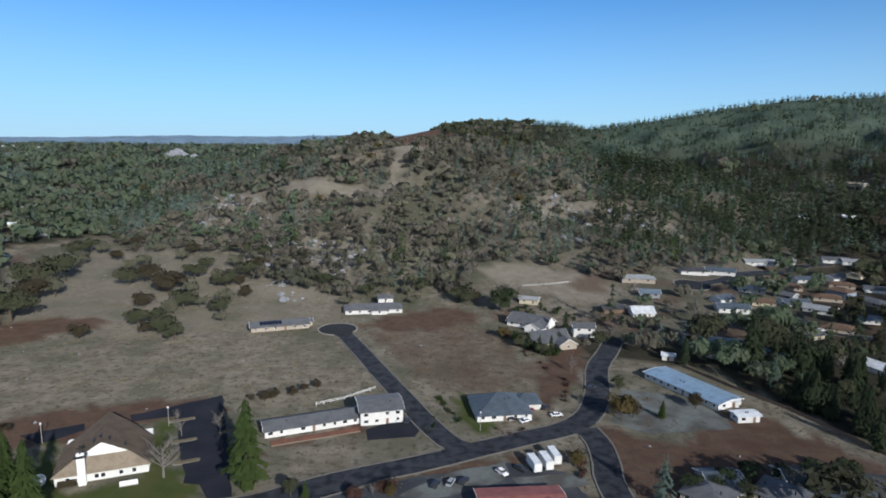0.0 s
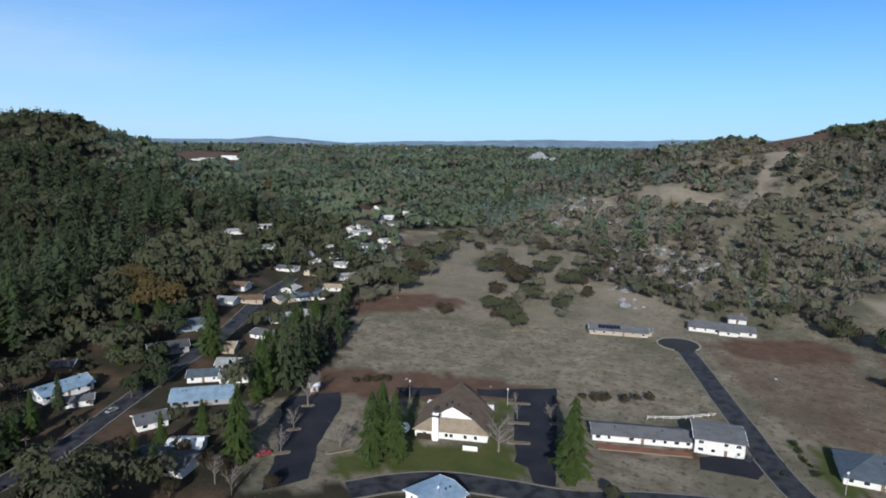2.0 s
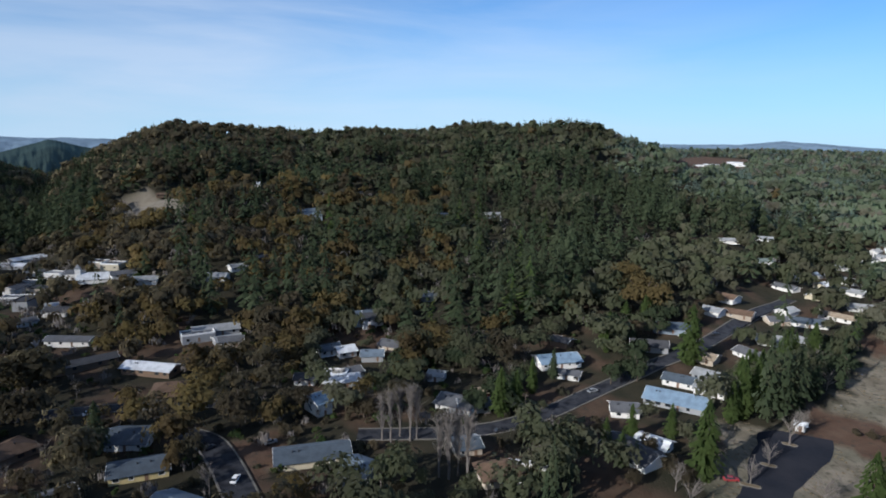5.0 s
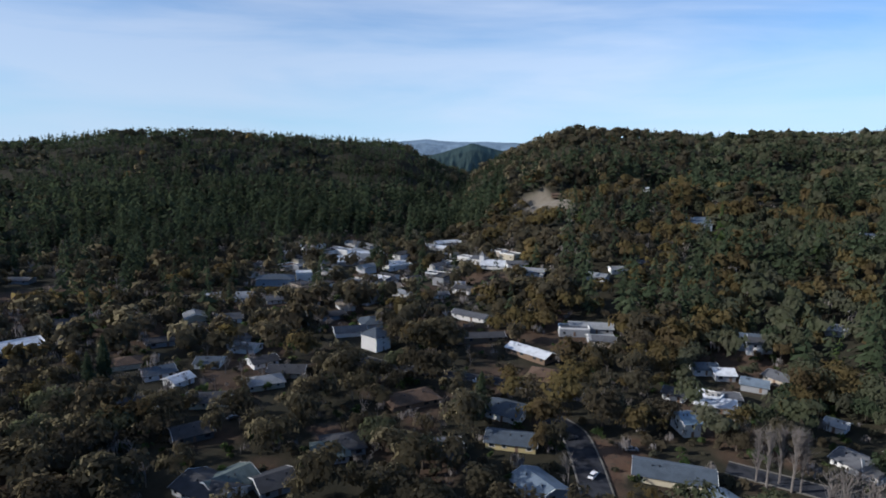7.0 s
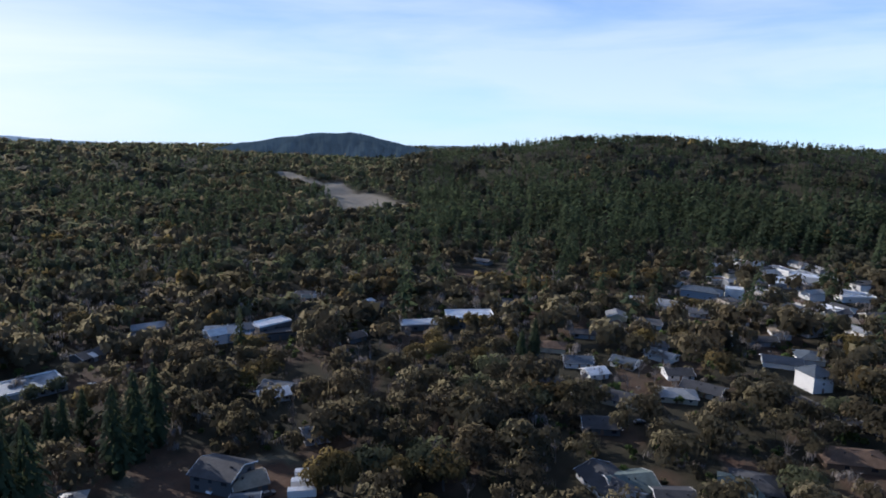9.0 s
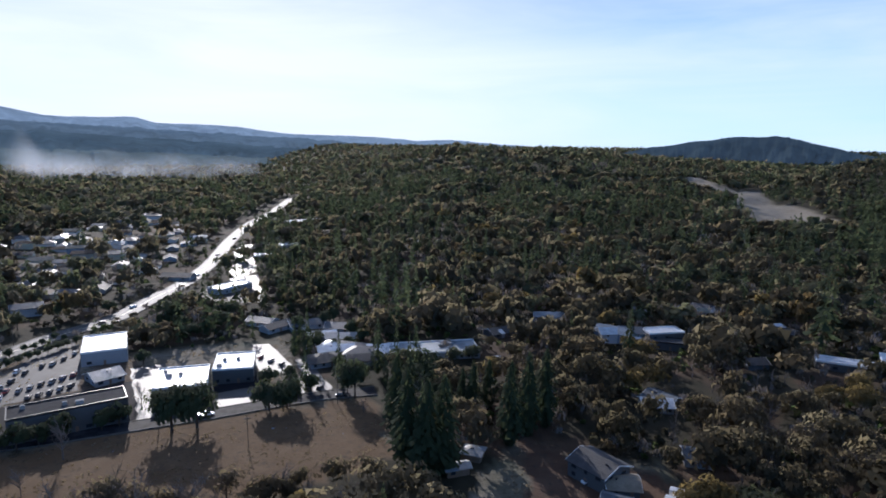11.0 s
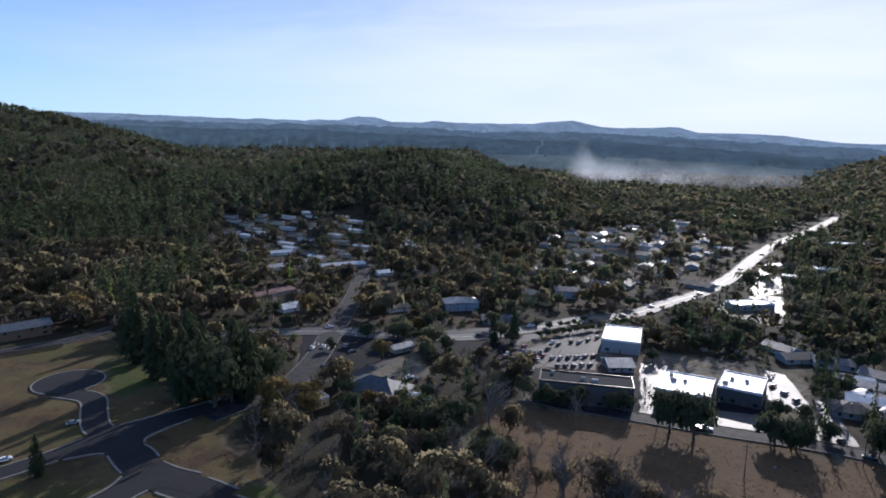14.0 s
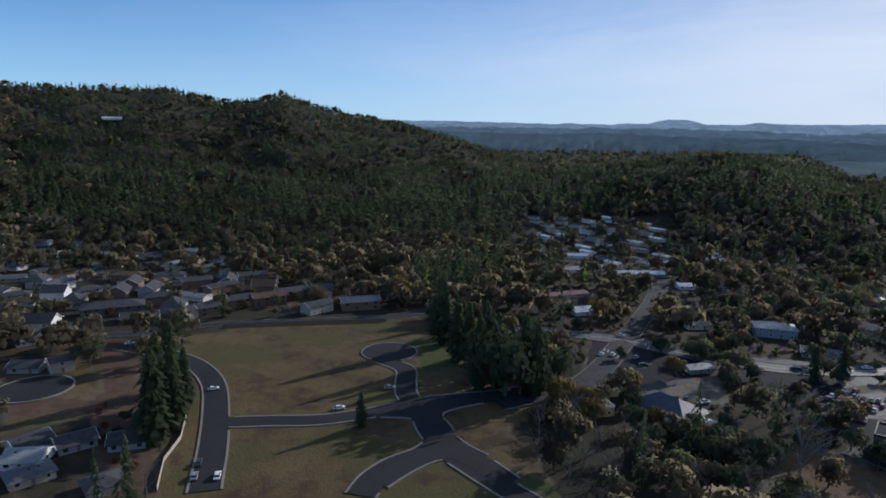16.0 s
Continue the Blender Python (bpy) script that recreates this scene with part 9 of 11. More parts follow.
tree("live_oak", -295.2, 204.4, 11.5, 1.00)
tree("live_oak", -226.7, 141.1, 9.0, 1.38)
tree("live_oak", -308.5, 187.5, 10.0, 1.31)
tree("live_oak", -221.0, 144.4, 12.3, 1.27)
tree("live_oak", -280.1, 198.0, 8.6, 0.96)
tree("live_oak", -278.4, 173.5, 10.4, 0.98)
tree("live_oak", -235.8, 152.9, 10.4, 1.00)
tree("live_oak", -242.2, 155.8, 9.1, 1.27)
tree("live_oak", -281.1, 196.6, 12.5, 0.91)
tree("live_oak", -265.7, 183.7, 11.6, 1.18)
tree("live_oak", -278.1, 192.1, 10.3, 0.93)
tree("brown_oak", -169.6, 115.2, 5.9, 1.00)
tree("brown_oak", -144.5, 113.9, 7.7, 1.10)
tree("brown_oak", -152.4, 113.5, 7.1, 1.04)
tree("brown_oak", -164.6, 113.7, 5.7, 1.37)
tree("brown_oak", -163.7, 113.2, 7.5, 0.98)
tree("brown_oak", -176.5, 113.8, 5.3, 1.02)
tree("brown_oak", -181.0, 104.5, 7.2, 1.32)
tree("brown_oak", -156.7, 114.4, 5.1, 1.28)
tree("brown_oak", -273.2, 209.0, 10.9, 1.21)
tree("brown_oak", -284.4, 219.1, 12.2, 0.98)
tree("brown_oak", -300.2, 239.4, 9.4, 1.17)
tree("brown_oak", -284.0, 217.9, 9.4, 1.19)
tree("brown_oak", -304.3, 248.8, 9.7, 1.06)
tree("brown_oak", -277.2, 215.3, 11.2, 1.01)
tree("live_oak", 159.8, 272.6, 20.1, 1.01)
tree("oak", 153.2, 271.8, 19.9, 1.19)
tree("dark_conifer", 148.2, 232.8, 13.3, 1.27)
tree("dark_conifer", 148.1, 237.6, 12.3, 1.16)
tree("dark_conifer", 162.0, 251.3, 13.3, 1.03)
tree("dark_conifer", 151.6, 210.0, 16.6, 1.02)
tree("oak", 134.4, 231.9, 10.1, 1.17)
tree("oak", 158.5, 209.9, 9.2, 1.09)
tree("live_oak", 158.9, 258.0, 19.5, 1.18)
tree("live_oak", 145.4, 222.7, 9.3, 1.25)
tree("live_oak", 142.0, 220.2, 15.0, 1.09)
tree("oak", 160.8, 234.1, 10.1, 1.16)
tree("live_oak", 160.0, 260.8, 17.4, 1.08)
tree("dark_conifer", 145.6, 232.1, 17.3, 1.12)
tree("dark_conifer", 141.6, 225.2, 13.3, 1.12)
tree("live_oak", 154.7, 217.6, 10.3, 1.15)
tree("dark_conifer", 167.0, 238.3, 17.7, 1.27)
tree("dark_conifer", 152.1, 249.3, 12.4, 1.11)
tree("dark_conifer", 144.7, 191.5, 14.4, 1.26)
tree("oak", 156.9, 290.3, 21.4, 1.10)
tree("live_oak", 139.2, 222.0, 12.4, 1.15)
tree("dark_conifer", 140.3, 220.1, 17.5, 1.22)
tree("green_conifer", -110.9, 141.8, 25.1, 1.05)
tree("green_conifer", -105.8, 146.8, 24.5, 0.95)
tree("green_conifer", -110.8, 146.9, 26.7, 0.90)
tree("bare_tree", -126.4, 144.5, 11.9, 1.20)
tree("bare_tree", -82.2, 171.3, 15.6, 1.30)
tree("bare_tree", -75.5, 200.2, 9.7, 1.20)
tree("bare_tree", -87.6, 197.4, 7.8, 1.10)
tree("bare_tree", -93.7, 209.0, 5.7, 1.10)
tree("bare_tree", -158.8, 163.6, 14.4, 1.20)
tree("bare_tree", -149.1, 146.5, 9.6, 1.20)
tree("bare_tree", -141.4, 132.9, 9.7, 1.20)
tree("green_conifer", -146.6, 120.8, 25.9, 1.05)
tree("green_conifer", -171.4, 126.5, 13.5, 1.00)
tree("green_conifer", -170.2, 101.2, 12.0, 1.00)
tree("green_conifer", -159.9, 100.8, 12.7, 1.00)
tree("green_conifer", -173.6, 112.7, 14.0, 1.00)
tree("green_conifer", -231.6, 177.8, 28.2, 1.15)
tree("green_conifer", -219.9, 96.2, 15.7, 0.90)
tree("green_conifer", -179.8, 162.0, 23.1, 1.10)
tree("green_conifer", -184.8, 172.8, 21.6, 1.10)
tree("oak", -186.6, 182.5, 22.5, 1.20)
tree("green_conifer", -177.5, 155.6, 16.3, 1.10)
tree("oak", -195.1, 198.1, 18.5, 1.20)
tree("oak", -199.9, 208.7, 17.8, 1.20)
tree("bare_tree", -167.4, 177.5, 9.3, 1.20)
tree("oak", -203.6, 93.5, 5.3, 1.00)
tree("brown_oak", -127.4, 115.6, 6.5, 1.10)
tree("bare_tree", -143.4, 108.8, 10.0, 1.20)
tree("bare_tree", -134.4, 107.3, 9.9, 1.20)
tree("autumn_tree", -294.8, 194.1, 27.3, 1.30)
tree("autumn_tree", -332.6, 209.3, 21.4, 1.30)
tree("brown_oak", -148.8, 97.7, 6.6, 1.20)
tree("green_conifer", -180.6, 88.2, 6.6, 1.00)
tree("poplar", -194.5, 31.1, 16.7, 1.30)
tree("poplar", -192.1, 33.6, 18.6, 1.30)
tree("poplar", -195.5, 37.4, 18.2, 1.30)
tree("poplar", -191.8, 40.2, 20.0, 1.30)
tree("poplar", -192.3, 42.6, 18.4, 1.30)
tree("poplar", -167.3, 43.9, 20.3, 1.30)
tree("poplar", -165.6, 46.5, 21.9, 1.30)
tree("poplar", -166.8, 49.7, 21.3, 1.30)
tree("poplar", -164.9, 52.2, 21.2, 1.30)
tree("green_conifer", -203.0, 76.7, 19.1, 1.10)
tree("green_conifer", -205.6, 83.8, 16.5, 1.10)
tree("dark_conifer", -231.8, 110.9, 14.1, 1.10)
tree("autumn_tree", -166.0, 1.4, 9.4, 1.10)
tree("dark_conifer", -206.9, -58.5, 18.5, 1.10)
tree("oak", -198.4, -59.1, 15.9, 1.10)
tree("oak", -235.1, -103.9, 13.4, 1.20)
tree("bare_tree", -165.0, 25.9, 8.7, 1.20)
tree("bare_tree", -179.5, -23.0, 8.1, 1.20)
tree("brown_oak", -178.4, -94.7, 10.4, 1.30)
tree("oak", -174.5, -84.7, 12.3, 1.30)
tree("oak", -165.7, -65.1, 13.1, 1.30)
tree("brown_oak", -168.8, -75.8, 11.6, 1.30)
tree("brown_oak", -214.4, -15.8, 19.5, 1.20)
tree("brown_oak", -219.0, 2.8, 15.4, 1.20)
tree("autumn_tree", -269.9, 70.8, 18.7, 1.30)
tree("oak", -270.9, 57.9, 18.6, 1.30)
tree("oak", -263.5, 82.1, 18.1, 1.30)
tree("bare_tree", -219.5, -14.1, 10.9, 1.20)
tree("brown_oak", -213.2, 27.5, 10.9, 1.20)
tree("dark_conifer", 23.1, -177.5, 32.0, 1.20)
tree("dark_conifer", 16.3, -170.2, 32.0, 1.20)
tree("dark_conifer", 29.7, -198.8, 28.4, 1.20)
tree("dark_conifer", 11.8, -174.6, 32.0, 1.20)
tree("dark_conifer", 4.1, -217.0, 21.1, 1.10)
tree("dark_conifer", -1.6, -223.0, 19.6, 1.10)
tree("dark_conifer", 8.1, -219.9, 17.1, 1.10)
tree("dark_conifer", -15.0, -202.4, 30.1, 1.10)
tree("dark_conifer", -21.6, -209.9, 29.2, 1.10)
tree("dark_conifer", -8.8, -194.8, 29.3, 1.10)
tree("dark_conifer", -33.8, -271.9, 13.3, 1.10)
tree("brown_oak", -76.2, -213.8, 14.5, 1.40)
tree("brown_oak", -88.9, -211.0, 14.6, 1.40)
tree("bare_tree", -93.5, -200.3, 10.7, 1.30)
tree("thin_oak", -101.7, -189.4, 15.5, 1.20)
tree("thin_oak", -110.8, -174.8, 16.5, 1.20)
tree("oak", -129.6, -183.9, 15.5, 1.25)
tree("oak", -73.3, -154.5, 13.8, 1.40)
tree("oak", -88.3, -148.8, 15.1, 1.40)
tree("brown_oak", -104.4, -145.4, 16.8, 1.40)
tree("oak", -121.0, -147.8, 12.2, 1.40)
tree("oak", -149.4, -199.2, 15.8, 1.40)
tree("dark_conifer", -170.4, -206.8, 18.6, 1.20)
tree("dark_conifer", -185.2, -215.3, 19.7, 1.20)
tree("oak", -146.9, -167.8, 13.6, 1.40)
tree("autumn_tree", -68.1, -159.0, 8.5, 1.30)
tree("oak", 156.4, -126.3, 12.5, 1.15)
tree("bare_tree", 122.7, -119.1, 16.9, 1.20)
tree("live_oak", 124.0, -124.9, 12.2, 1.15)
tree("bare_tree", 102.6, -130.5, 18.5, 1.20)
tree("thin_oak", 93.1, -135.0, 18.8, 1.20)
tree("bare_tree", 86.7, -136.8, 17.9, 1.30)
tree("bare_tree", 75.6, -143.3, 14.4, 1.30)
tree("brown_oak", 58.9, -153.0, 10.7, 1.30)
tree("bare_tree", 48.7, -157.6, 7.7, 1.20)
tree("bare_tree", 135.5, -118.5, 12.2, 1.30)
tree("brown_oak", 172.2, -121.9, 11.2, 1.15)
tree("bare_tree", 144.7, -110.4, 11.8, 1.30)
tree("thin_oak", 157.1, -103.3, 10.2, 1.30)
tree("thin_oak", 168.9, -97.5, 11.5, 1.30)
tree("oak", 79.2, -211.7, 12.9, 1.10)
tree("oak", 73.2, -217.0, 9.9, 1.10)
tree("bare_tree", 44.2, -213.5, 7.2, 1.20)
tree("bare_tree", 128.6, -150.6, 9.5, 1.20)
tree("dark_conifer", 207.3, -16.9, 14.0, 1.20)
tree("dark_conifer", 216.1, 46.5, 32.0, 1.10)
tree("dark_conifer", 226.7, 53.8, 22.8, 1.10)
tree("dark_conifer", 234.5, 46.0, 24.6, 1.10)
tree("dark_conifer", 234.6, 59.3, 15.0, 1.10)
tree("dark_conifer", 291.5, -66.4, 23.5, 1.15)
tree("dark_conifer", 262.7, -70.5, 29.5, 1.15)
tree("dark_conifer", 234.2, -75.2, 32.0, 1.30)
tree("live_oak", 224.6, -81.7, 23.3, 1.20)
tree("dark_conifer", 227.9, -92.6, 24.5, 1.15)
tree("dark_conifer", 257.7, -77.1, 31.2, 1.30)
tree("dark_conifer", 248.5, -86.1, 23.5, 1.15)
tree("dark_conifer", 298.3, -76.8, 21.3, 1.15)
tree("dark_conifer", 245.3, -69.8, 22.7, 1.15)
tree("live_oak", 233.1, -101.0, 19.5, 1.20)
tree("dark_conifer", 279.0, -86.2, 23.1, 1.15)
tree("dark_conifer", 254.0, -97.3, 21.3, 1.15)
tree("dark_conifer", 320.2, -66.4, 19.3, 1.15)
tree("bare_tree", 198.6, -92.2, 14.0, 1.20)
tree("autumn_tree", 211.4, -93.2, 13.4, 1.20)
tree("live_oak", 164.8, -128.6, 12.5, 1.15)
tree("oak", 246.9, -175.7, 13.5, 1.30)
tree("oak", 230.3, -184.3, 12.9, 1.30)
tree("dark_conifer", 213.0, -209.8, 17.0, 1.20)
tree("dark_conifer", 210.7, -221.9, 19.5, 1.20)
tree("bare_tree", 159.6, -97.4, 12.8, 1.30)
tree("oak", 151.7, -105.9, 12.3, 1.15)
tree("bare_tree", 158.5, -87.4, 12.5, 1.30)
tree("live_oak", 155.6, -138.1, 12.5, 1.15)
tree("bare_tree", 175.3, -92.0, 11.6, 1.20)
tree("brown_oak", 167.8, -73.0, 12.5, 1.15)
tree("bare_tree", 145.3, -124.0, 11.9, 1.30)
tree("thin_oak", 147.0, -113.9, 10.4, 1.20)
tree("autumn_tree", 172.8, -127.9, 9.6, 1.20)
tree("autumn_tree", 384.3, -53.7, 18.4, 1.30)
tree("autumn_tree", 379.0, -4.0, 14.1, 1.20)
tree("oak", 288.7, 95.2, 15.1, 1.20)
tree("thin_oak", 125.9, -115.7, 10.4, 1.25)
tree("live_oak", 148.3, -114.0, 9.9, 1.15)
tree("bare_tree", 132.4, -115.9, 10.2, 1.16)
tree("bare_tree", 77.8, -146.7, 11.5, 1.21)
tree("bare_tree", 85.1, -137.9, 11.8, 1.02)
tree("brown_oak", 83.2, -141.4, 10.9, 1.35)
tree("bare_tree", 87.7, -137.4, 11.2, 1.18)
tree("bare_tree", 70.8, -147.9, 8.5, 1.09)
tree("thin_oak", 70.6, -153.5, 11.4, 1.17)
tree("bare_tree", 79.5, -144.6, 9.6, 1.09)
tree("oak", 126.6, -129.3, 12.0, 1.15)
tree("bare_tree", 141.7, -120.5, 11.6, 1.23)
tree("thin_oak", 88.8, -139.1, 12.0, 1.11)
tree("live_oak", 143.3, -117.0, 12.0, 1.15)
tree("thin_oak", 83.1, -144.9, 8.1, 1.17)
tree("bare_tree", 108.4, -120.4, 10.5, 1.02)
tree("bare_tree", 87.9, -138.4, 11.7, 1.11)
tree("bare_tree", 125.3, -114.8, 8.3, 1.24)
tree("brown_oak", 152.6, -113.3, 9.2, 1.15)
tree("bare_tree", 89.5, -136.2, 11.8, 1.36)
tree("thin_oak", 123.1, -131.4, 9.5, 1.35)
tree("bare_tree", 90.8, -136.6, 11.8, 1.20)
tree("bare_tree", 119.9, -135.6, 9.7, 1.10)
tree("bare_tree", 116.2, -114.3, 9.7, 1.23)
tree("thin_oak", 137.3, -100.2, 10.5, 1.19)
tree("bare_tree", 90.9, -136.5, 9.1, 1.20)

# vehicles and street things
car(43.0, 215.8, 9, "white")
car(39.9, 222.4, 50, "dark")
car(36.9, 224.0, 51, "grey")
car(-1.2, 168.0, 70, "dark")
car(3.3, 169.0, 69, "grey")
car(7.1, 169.9, 58, "dark")
car(19.0, 175.0, 304, "white")
car(25.1, 177.2, 312, "dark")
car(26.0, 212.4, 3, "dark")
car(183.6, 333.8, 341, "white")
car(127.4, 279.3, 335, "white")
car(122.9, 284.6, 357, "dark")
car(-11.9, 209.7, 83, "dark")
car(-16.1, 211.4, 84, "grey")
car(286.8, -159.1, 261, "white")
car(266.3, -171.9, 237, "grey")
car(236.5, -128.2, 282, "dark")
car(245.6, -148.5, 249, "dark")
car(203.4, -150.5, 244, "white")
car(228.4, -76.8, 271, "grey")
car(205.0, -395.0, 237, "dark")
car(229.1, -504.4, 234, "dark")
car(249.7, -589.3, 243, "dark")
car(204.9, -306.9, 244, "dark")
car(376.1, -216.5, 300, "white")
car(55.9, -227.2, 194, "dark")
car(99.6, -205.1, 206, "white")
car(102.1, -202.8, 207, "dark")
car(251.1, 38.6, 284, "white")
car(181.8, 28.1, 359, "white")
car(190.9, 34.8, 0, "dark")
car(182.7, 34.7, 1, "grey")
car(240.0, -31.2, 268, "grey")
car(223.8, -9.9, 272, "white")
car(318.5, 86.5, 295, "white")
car(-31.5, -173.2, 210, "white")
car(-144.1, 128.4, 68, "red")
car(-189.6, -126.6, 134, "white")
car(-262.9, 196.2, 93, "white")
car(-255.2, 176.1, 95, "dark")
car(-232.9, 148.1, 98, "white")
car(-214.6, 120.3, 101, "grey")
car(-261.2, 214.5, 91, "dark")
car(-239.5, 185.6, 92, "white")
car(-190.9, 71.9, 99, "dark")
car(-201.5, -24.6, 127, "dark")
car(-179.4, -15.1, 165, "white")
car(-200.9, -5.2, 111, "grey")
car(-234.9, 7.5, 108, "white")
car(-237.6, -95.2, 122, "dark")
car(-239.2, -69.2, 116, "white")
car(-168.4, -173.8, 166, "white")
car(-173.2, -142.0, 159, "dark")
car(-186.1, -171.4, 163, "grey")
car(-34.2, -173.7, 199, "white")
car(-44.1, -163.2, 185, "dark")
car(-5.5, -276.9, 199, "white")
car(47.0, -287.2, 189, "grey")
car(222.9, -247.4, 252, "white")
car(228.0, -214.4, 247, "dark")
car(248.7, -185.1, 243, "grey")
car(296.6, -132.9, 251, "dark")
car(207.1, -339.9, 236, "white")
car(210.3, -428.1, 246, "white")
car(276.3, -709.1, 241, "dark")
car(61.5, 241.3, 351, "dark")
car(199.4, 388.9, 13, "white")
car(147.0, 325.3, 346, "dark")
car(205.0, 324.7, 338, "white")
car(30.9, 210.8, 32, "white")
car(33.7, 219.4, 61, "red")
car(186.5, -216.8, 296, "red")
car(192.1, -226.5, 285, "dark")
car(197.5, -236.3, 288, "white")
car(182.1, -217.9, 293, "grey")
car(179.9, -221.1, 293, "grey")
car(178.2, -225.0, 290, "dark")
car(175.8, -228.1, 282, "grey")
car(174.0, -232.0, 283, "blue")
car(172.1, -235.9, 288, "red")
car(193.4, -235.9, 292, "dark")
car(192.2, -244.5, 294, "dark")
car(189.3, -191.2, 300, "dark")
car(191.0, -196.5, 291, "dark")
car(193.2, -202.6, 298, "grey")
car(194.8, -208.1, 293, "grey")
car(196.9, -214.3, 297, "blue")
car(183.8, -190.9, 299, "dark")
car(185.5, -196.2, 289, "white")
car(187.0, -201.6, 290, "dark")
car(189.1, -207.8, 288, "white")
car(191.2, -214.1, 287, "dark")
car(180.7, -191.1, 292, "dark")
car(182.3, -196.5, 295, "white")
car(183.1, -201.1, 298, "blue")
car(184.5, -206.6, 295, "grey")
car(185.9, -212.1, 292, "red")
car(194.7, -191.3, 294, "dark")
car(197.3, -198.7, 293, "red")
car(199.0, -205.5, 300, "white")
car(201.2, -213.0, 299, "blue")
car(85.0, -280.4, 269, "blue")
car(82.8, -288.3, 268, "white")
car(81.1, -298.2, 265, "blue")
car(180.0, -183.4, 294, "red")
car(180.5, -187.1, 298, "grey")
car(181.7, -191.5, 298, "blue")
car(182.1, -195.2, 291, "grey")
car(183.2, -199.7, 298, "grey")
car(184.2, -204.2, 292, "grey")
car(195.8, -196.0, 292, "grey")
car(197.2, -201.6, 298, "red")
car(198.5, -207.3, 290, "dark")
car(199.8, -213.0, 290, "blue")
car(201.6, -219.5, 290, "red")
car(173.7, -211.9, 292, "dark")
car(171.6, -214.9, 289, "dark")
car(169.4, -217.9, 290, "dark")
car(167.7, -221.7, 286, "grey")
car(165.4, -224.7, 283, "dark")
car(189.2, -246.9, 286, "grey")
car(188.7, -253.5, 288, "dark")
car(188.6, -261.0, 289, "grey")
car(102.7, -265.8, 274, "red")
car(96.4, -261.8, 267, "grey")
car(90.2, -257.7, 265, "dark")
car(76.5, -236.9, 270, "grey")
car(71.4, -235.4, 268, "grey")
car(66.4, -233.8, 270, "dark")
car(262.0, -135.6, 316, "white")
car(260.4, -140.7, 316, "white")
car(257.8, -145.4, 314, "dark")
car(255.1, -150.1, 309, "grey")
car(207.2, -145.2, 308, "dark")
car(203.4, -148.7, 302, "white")
car(198.8, -151.6, 300, "dark")
car(194.9, -155.0, 297, "dark")
car(196.5, -202.4, 304, "blue")
car(195.4, -205.7, 311, "blue")
car(194.1, -209.8, 125, "dark")
car(193.2, -212.8, 308, "blue")
car(191.7, -216.9, 129, "dark")
car(191.2, -220.0, 306, "grey")
car(190.0, -194.2, 309, "dark")
car(188.3, -198.0, 306, "grey")
car(187.7, -200.7, 131, "blue")
car(186.8, -203.7, 307, "grey")
car(185.2, -207.3, 131, "white")
car(184.1, -210.4, 304, "white")
car(183.8, -187.0, 311, "dark")
car(182.2, -189.3, 127, "blue")
car(181.0, -191.9, 124, "grey")
car(179.7, -194.6, 126, "blue")
car(178.4, -197.1, 309, "dark")
car(177.4, -198.8, 132, "grey")
tree("live_oak", 106.9, -192.9, 19.4, 1.00)
tree("live_oak", 99.3, -195.8, 20.2, 1.05)
tree("live_oak", 81.2, -213.2, 13.4, 1.10)
tree("live_oak", 73.5, -214.8, 15.0, 1.10)
tree("live_oak", 69.1, -230.9, 8.7, 1.10)
tree("live_oak", 50.2, -225.9, 19.7, 0.90)
tree("live_oak", 54.3, -231.0, 12.6, 0.80)
tree("bare_tree", 145.7, -142.3, 26.6, 1.10)
tree("bare_tree", 130.3, -170.6, 16.2, 0.80)
tree("live_oak", 158.1, -133.6, 12.5, 1.15)
tree("dark_conifer", 231.6, -66.7, 33.0, 1.05)
tree("live_oak", 223.9, -75.1, 35.0, 1.10)
tree("dark_conifer", 265.8, -65.5, 33.0, 1.05)
tree("dark_conifer", 291.2, -64.5, 36.8, 1.20)
tree("dark_conifer", 221.2, -87.3, 30.8, 1.05)
tree("dark_conifer", 227.8, -84.9, 33.0, 1.05)
tree("dark_conifer", 223.6, 52.8, 34.2, 1.30)
tree("dark_conifer", 254.2, 55.0, 29.9, 1.30)
tree("dark_conifer", 206.8, 51.0, 34.4, 1.20)
tree("brown_oak", -265.2, 501.1, 11.0, 1.47)
tree("hill_oak", -232.9, 457.1, 11.5, 1.15)
tree("hill_oak", -226.4, 465.3, 11.4, 1.50)
tree("hill_oak", -184.2, 397.8, 13.4, 1.29)
tree("brown_oak", -179.0, 408.2, 10.4, 1.47)
tree("hill_oak", -157.8, 383.9, 11.4, 1.17)
tree("oak", -168.5, 438.8, 10.5, 1.45)
tree("hill_oak", -148.1, 400.0, 13.5, 1.29)
tree("hill_oak", -148.9, 439.6, 13.1, 1.31)
tree("brown_oak", -133.5, 402.4, 9.7, 1.20)
tree("brown_oak", -123.1, 379.3, 9.3, 1.42)
tree("hill_oak", -143.8, 358.5, 10.3, 1.35)
tree("hill_oak", -153.5, 345.4, 11.1, 1.39)
tree("oak", -154.3, 327.6, 10.1, 1.38)
tree("brown_oak", -151.3, 308.1, 8.6, 1.34)
tree("oak", -133.7, 300.4, 10.4, 1.44)
tree("hill_oak", -122.0, 332.3, 6.9, 1.45)
tree("hill_oak", -132.0, 368.6, 11.2, 1.29)
tree("brown_oak", -131.4, 440.5, 9.9, 1.30)
tree("oak", -132.8, 461.2, 11.9, 1.17)
tree("hill_oak", -113.2, 441.9, 12.3, 1.25)
tree("brown_oak", -100.2, 443.5, 9.4, 1.18)
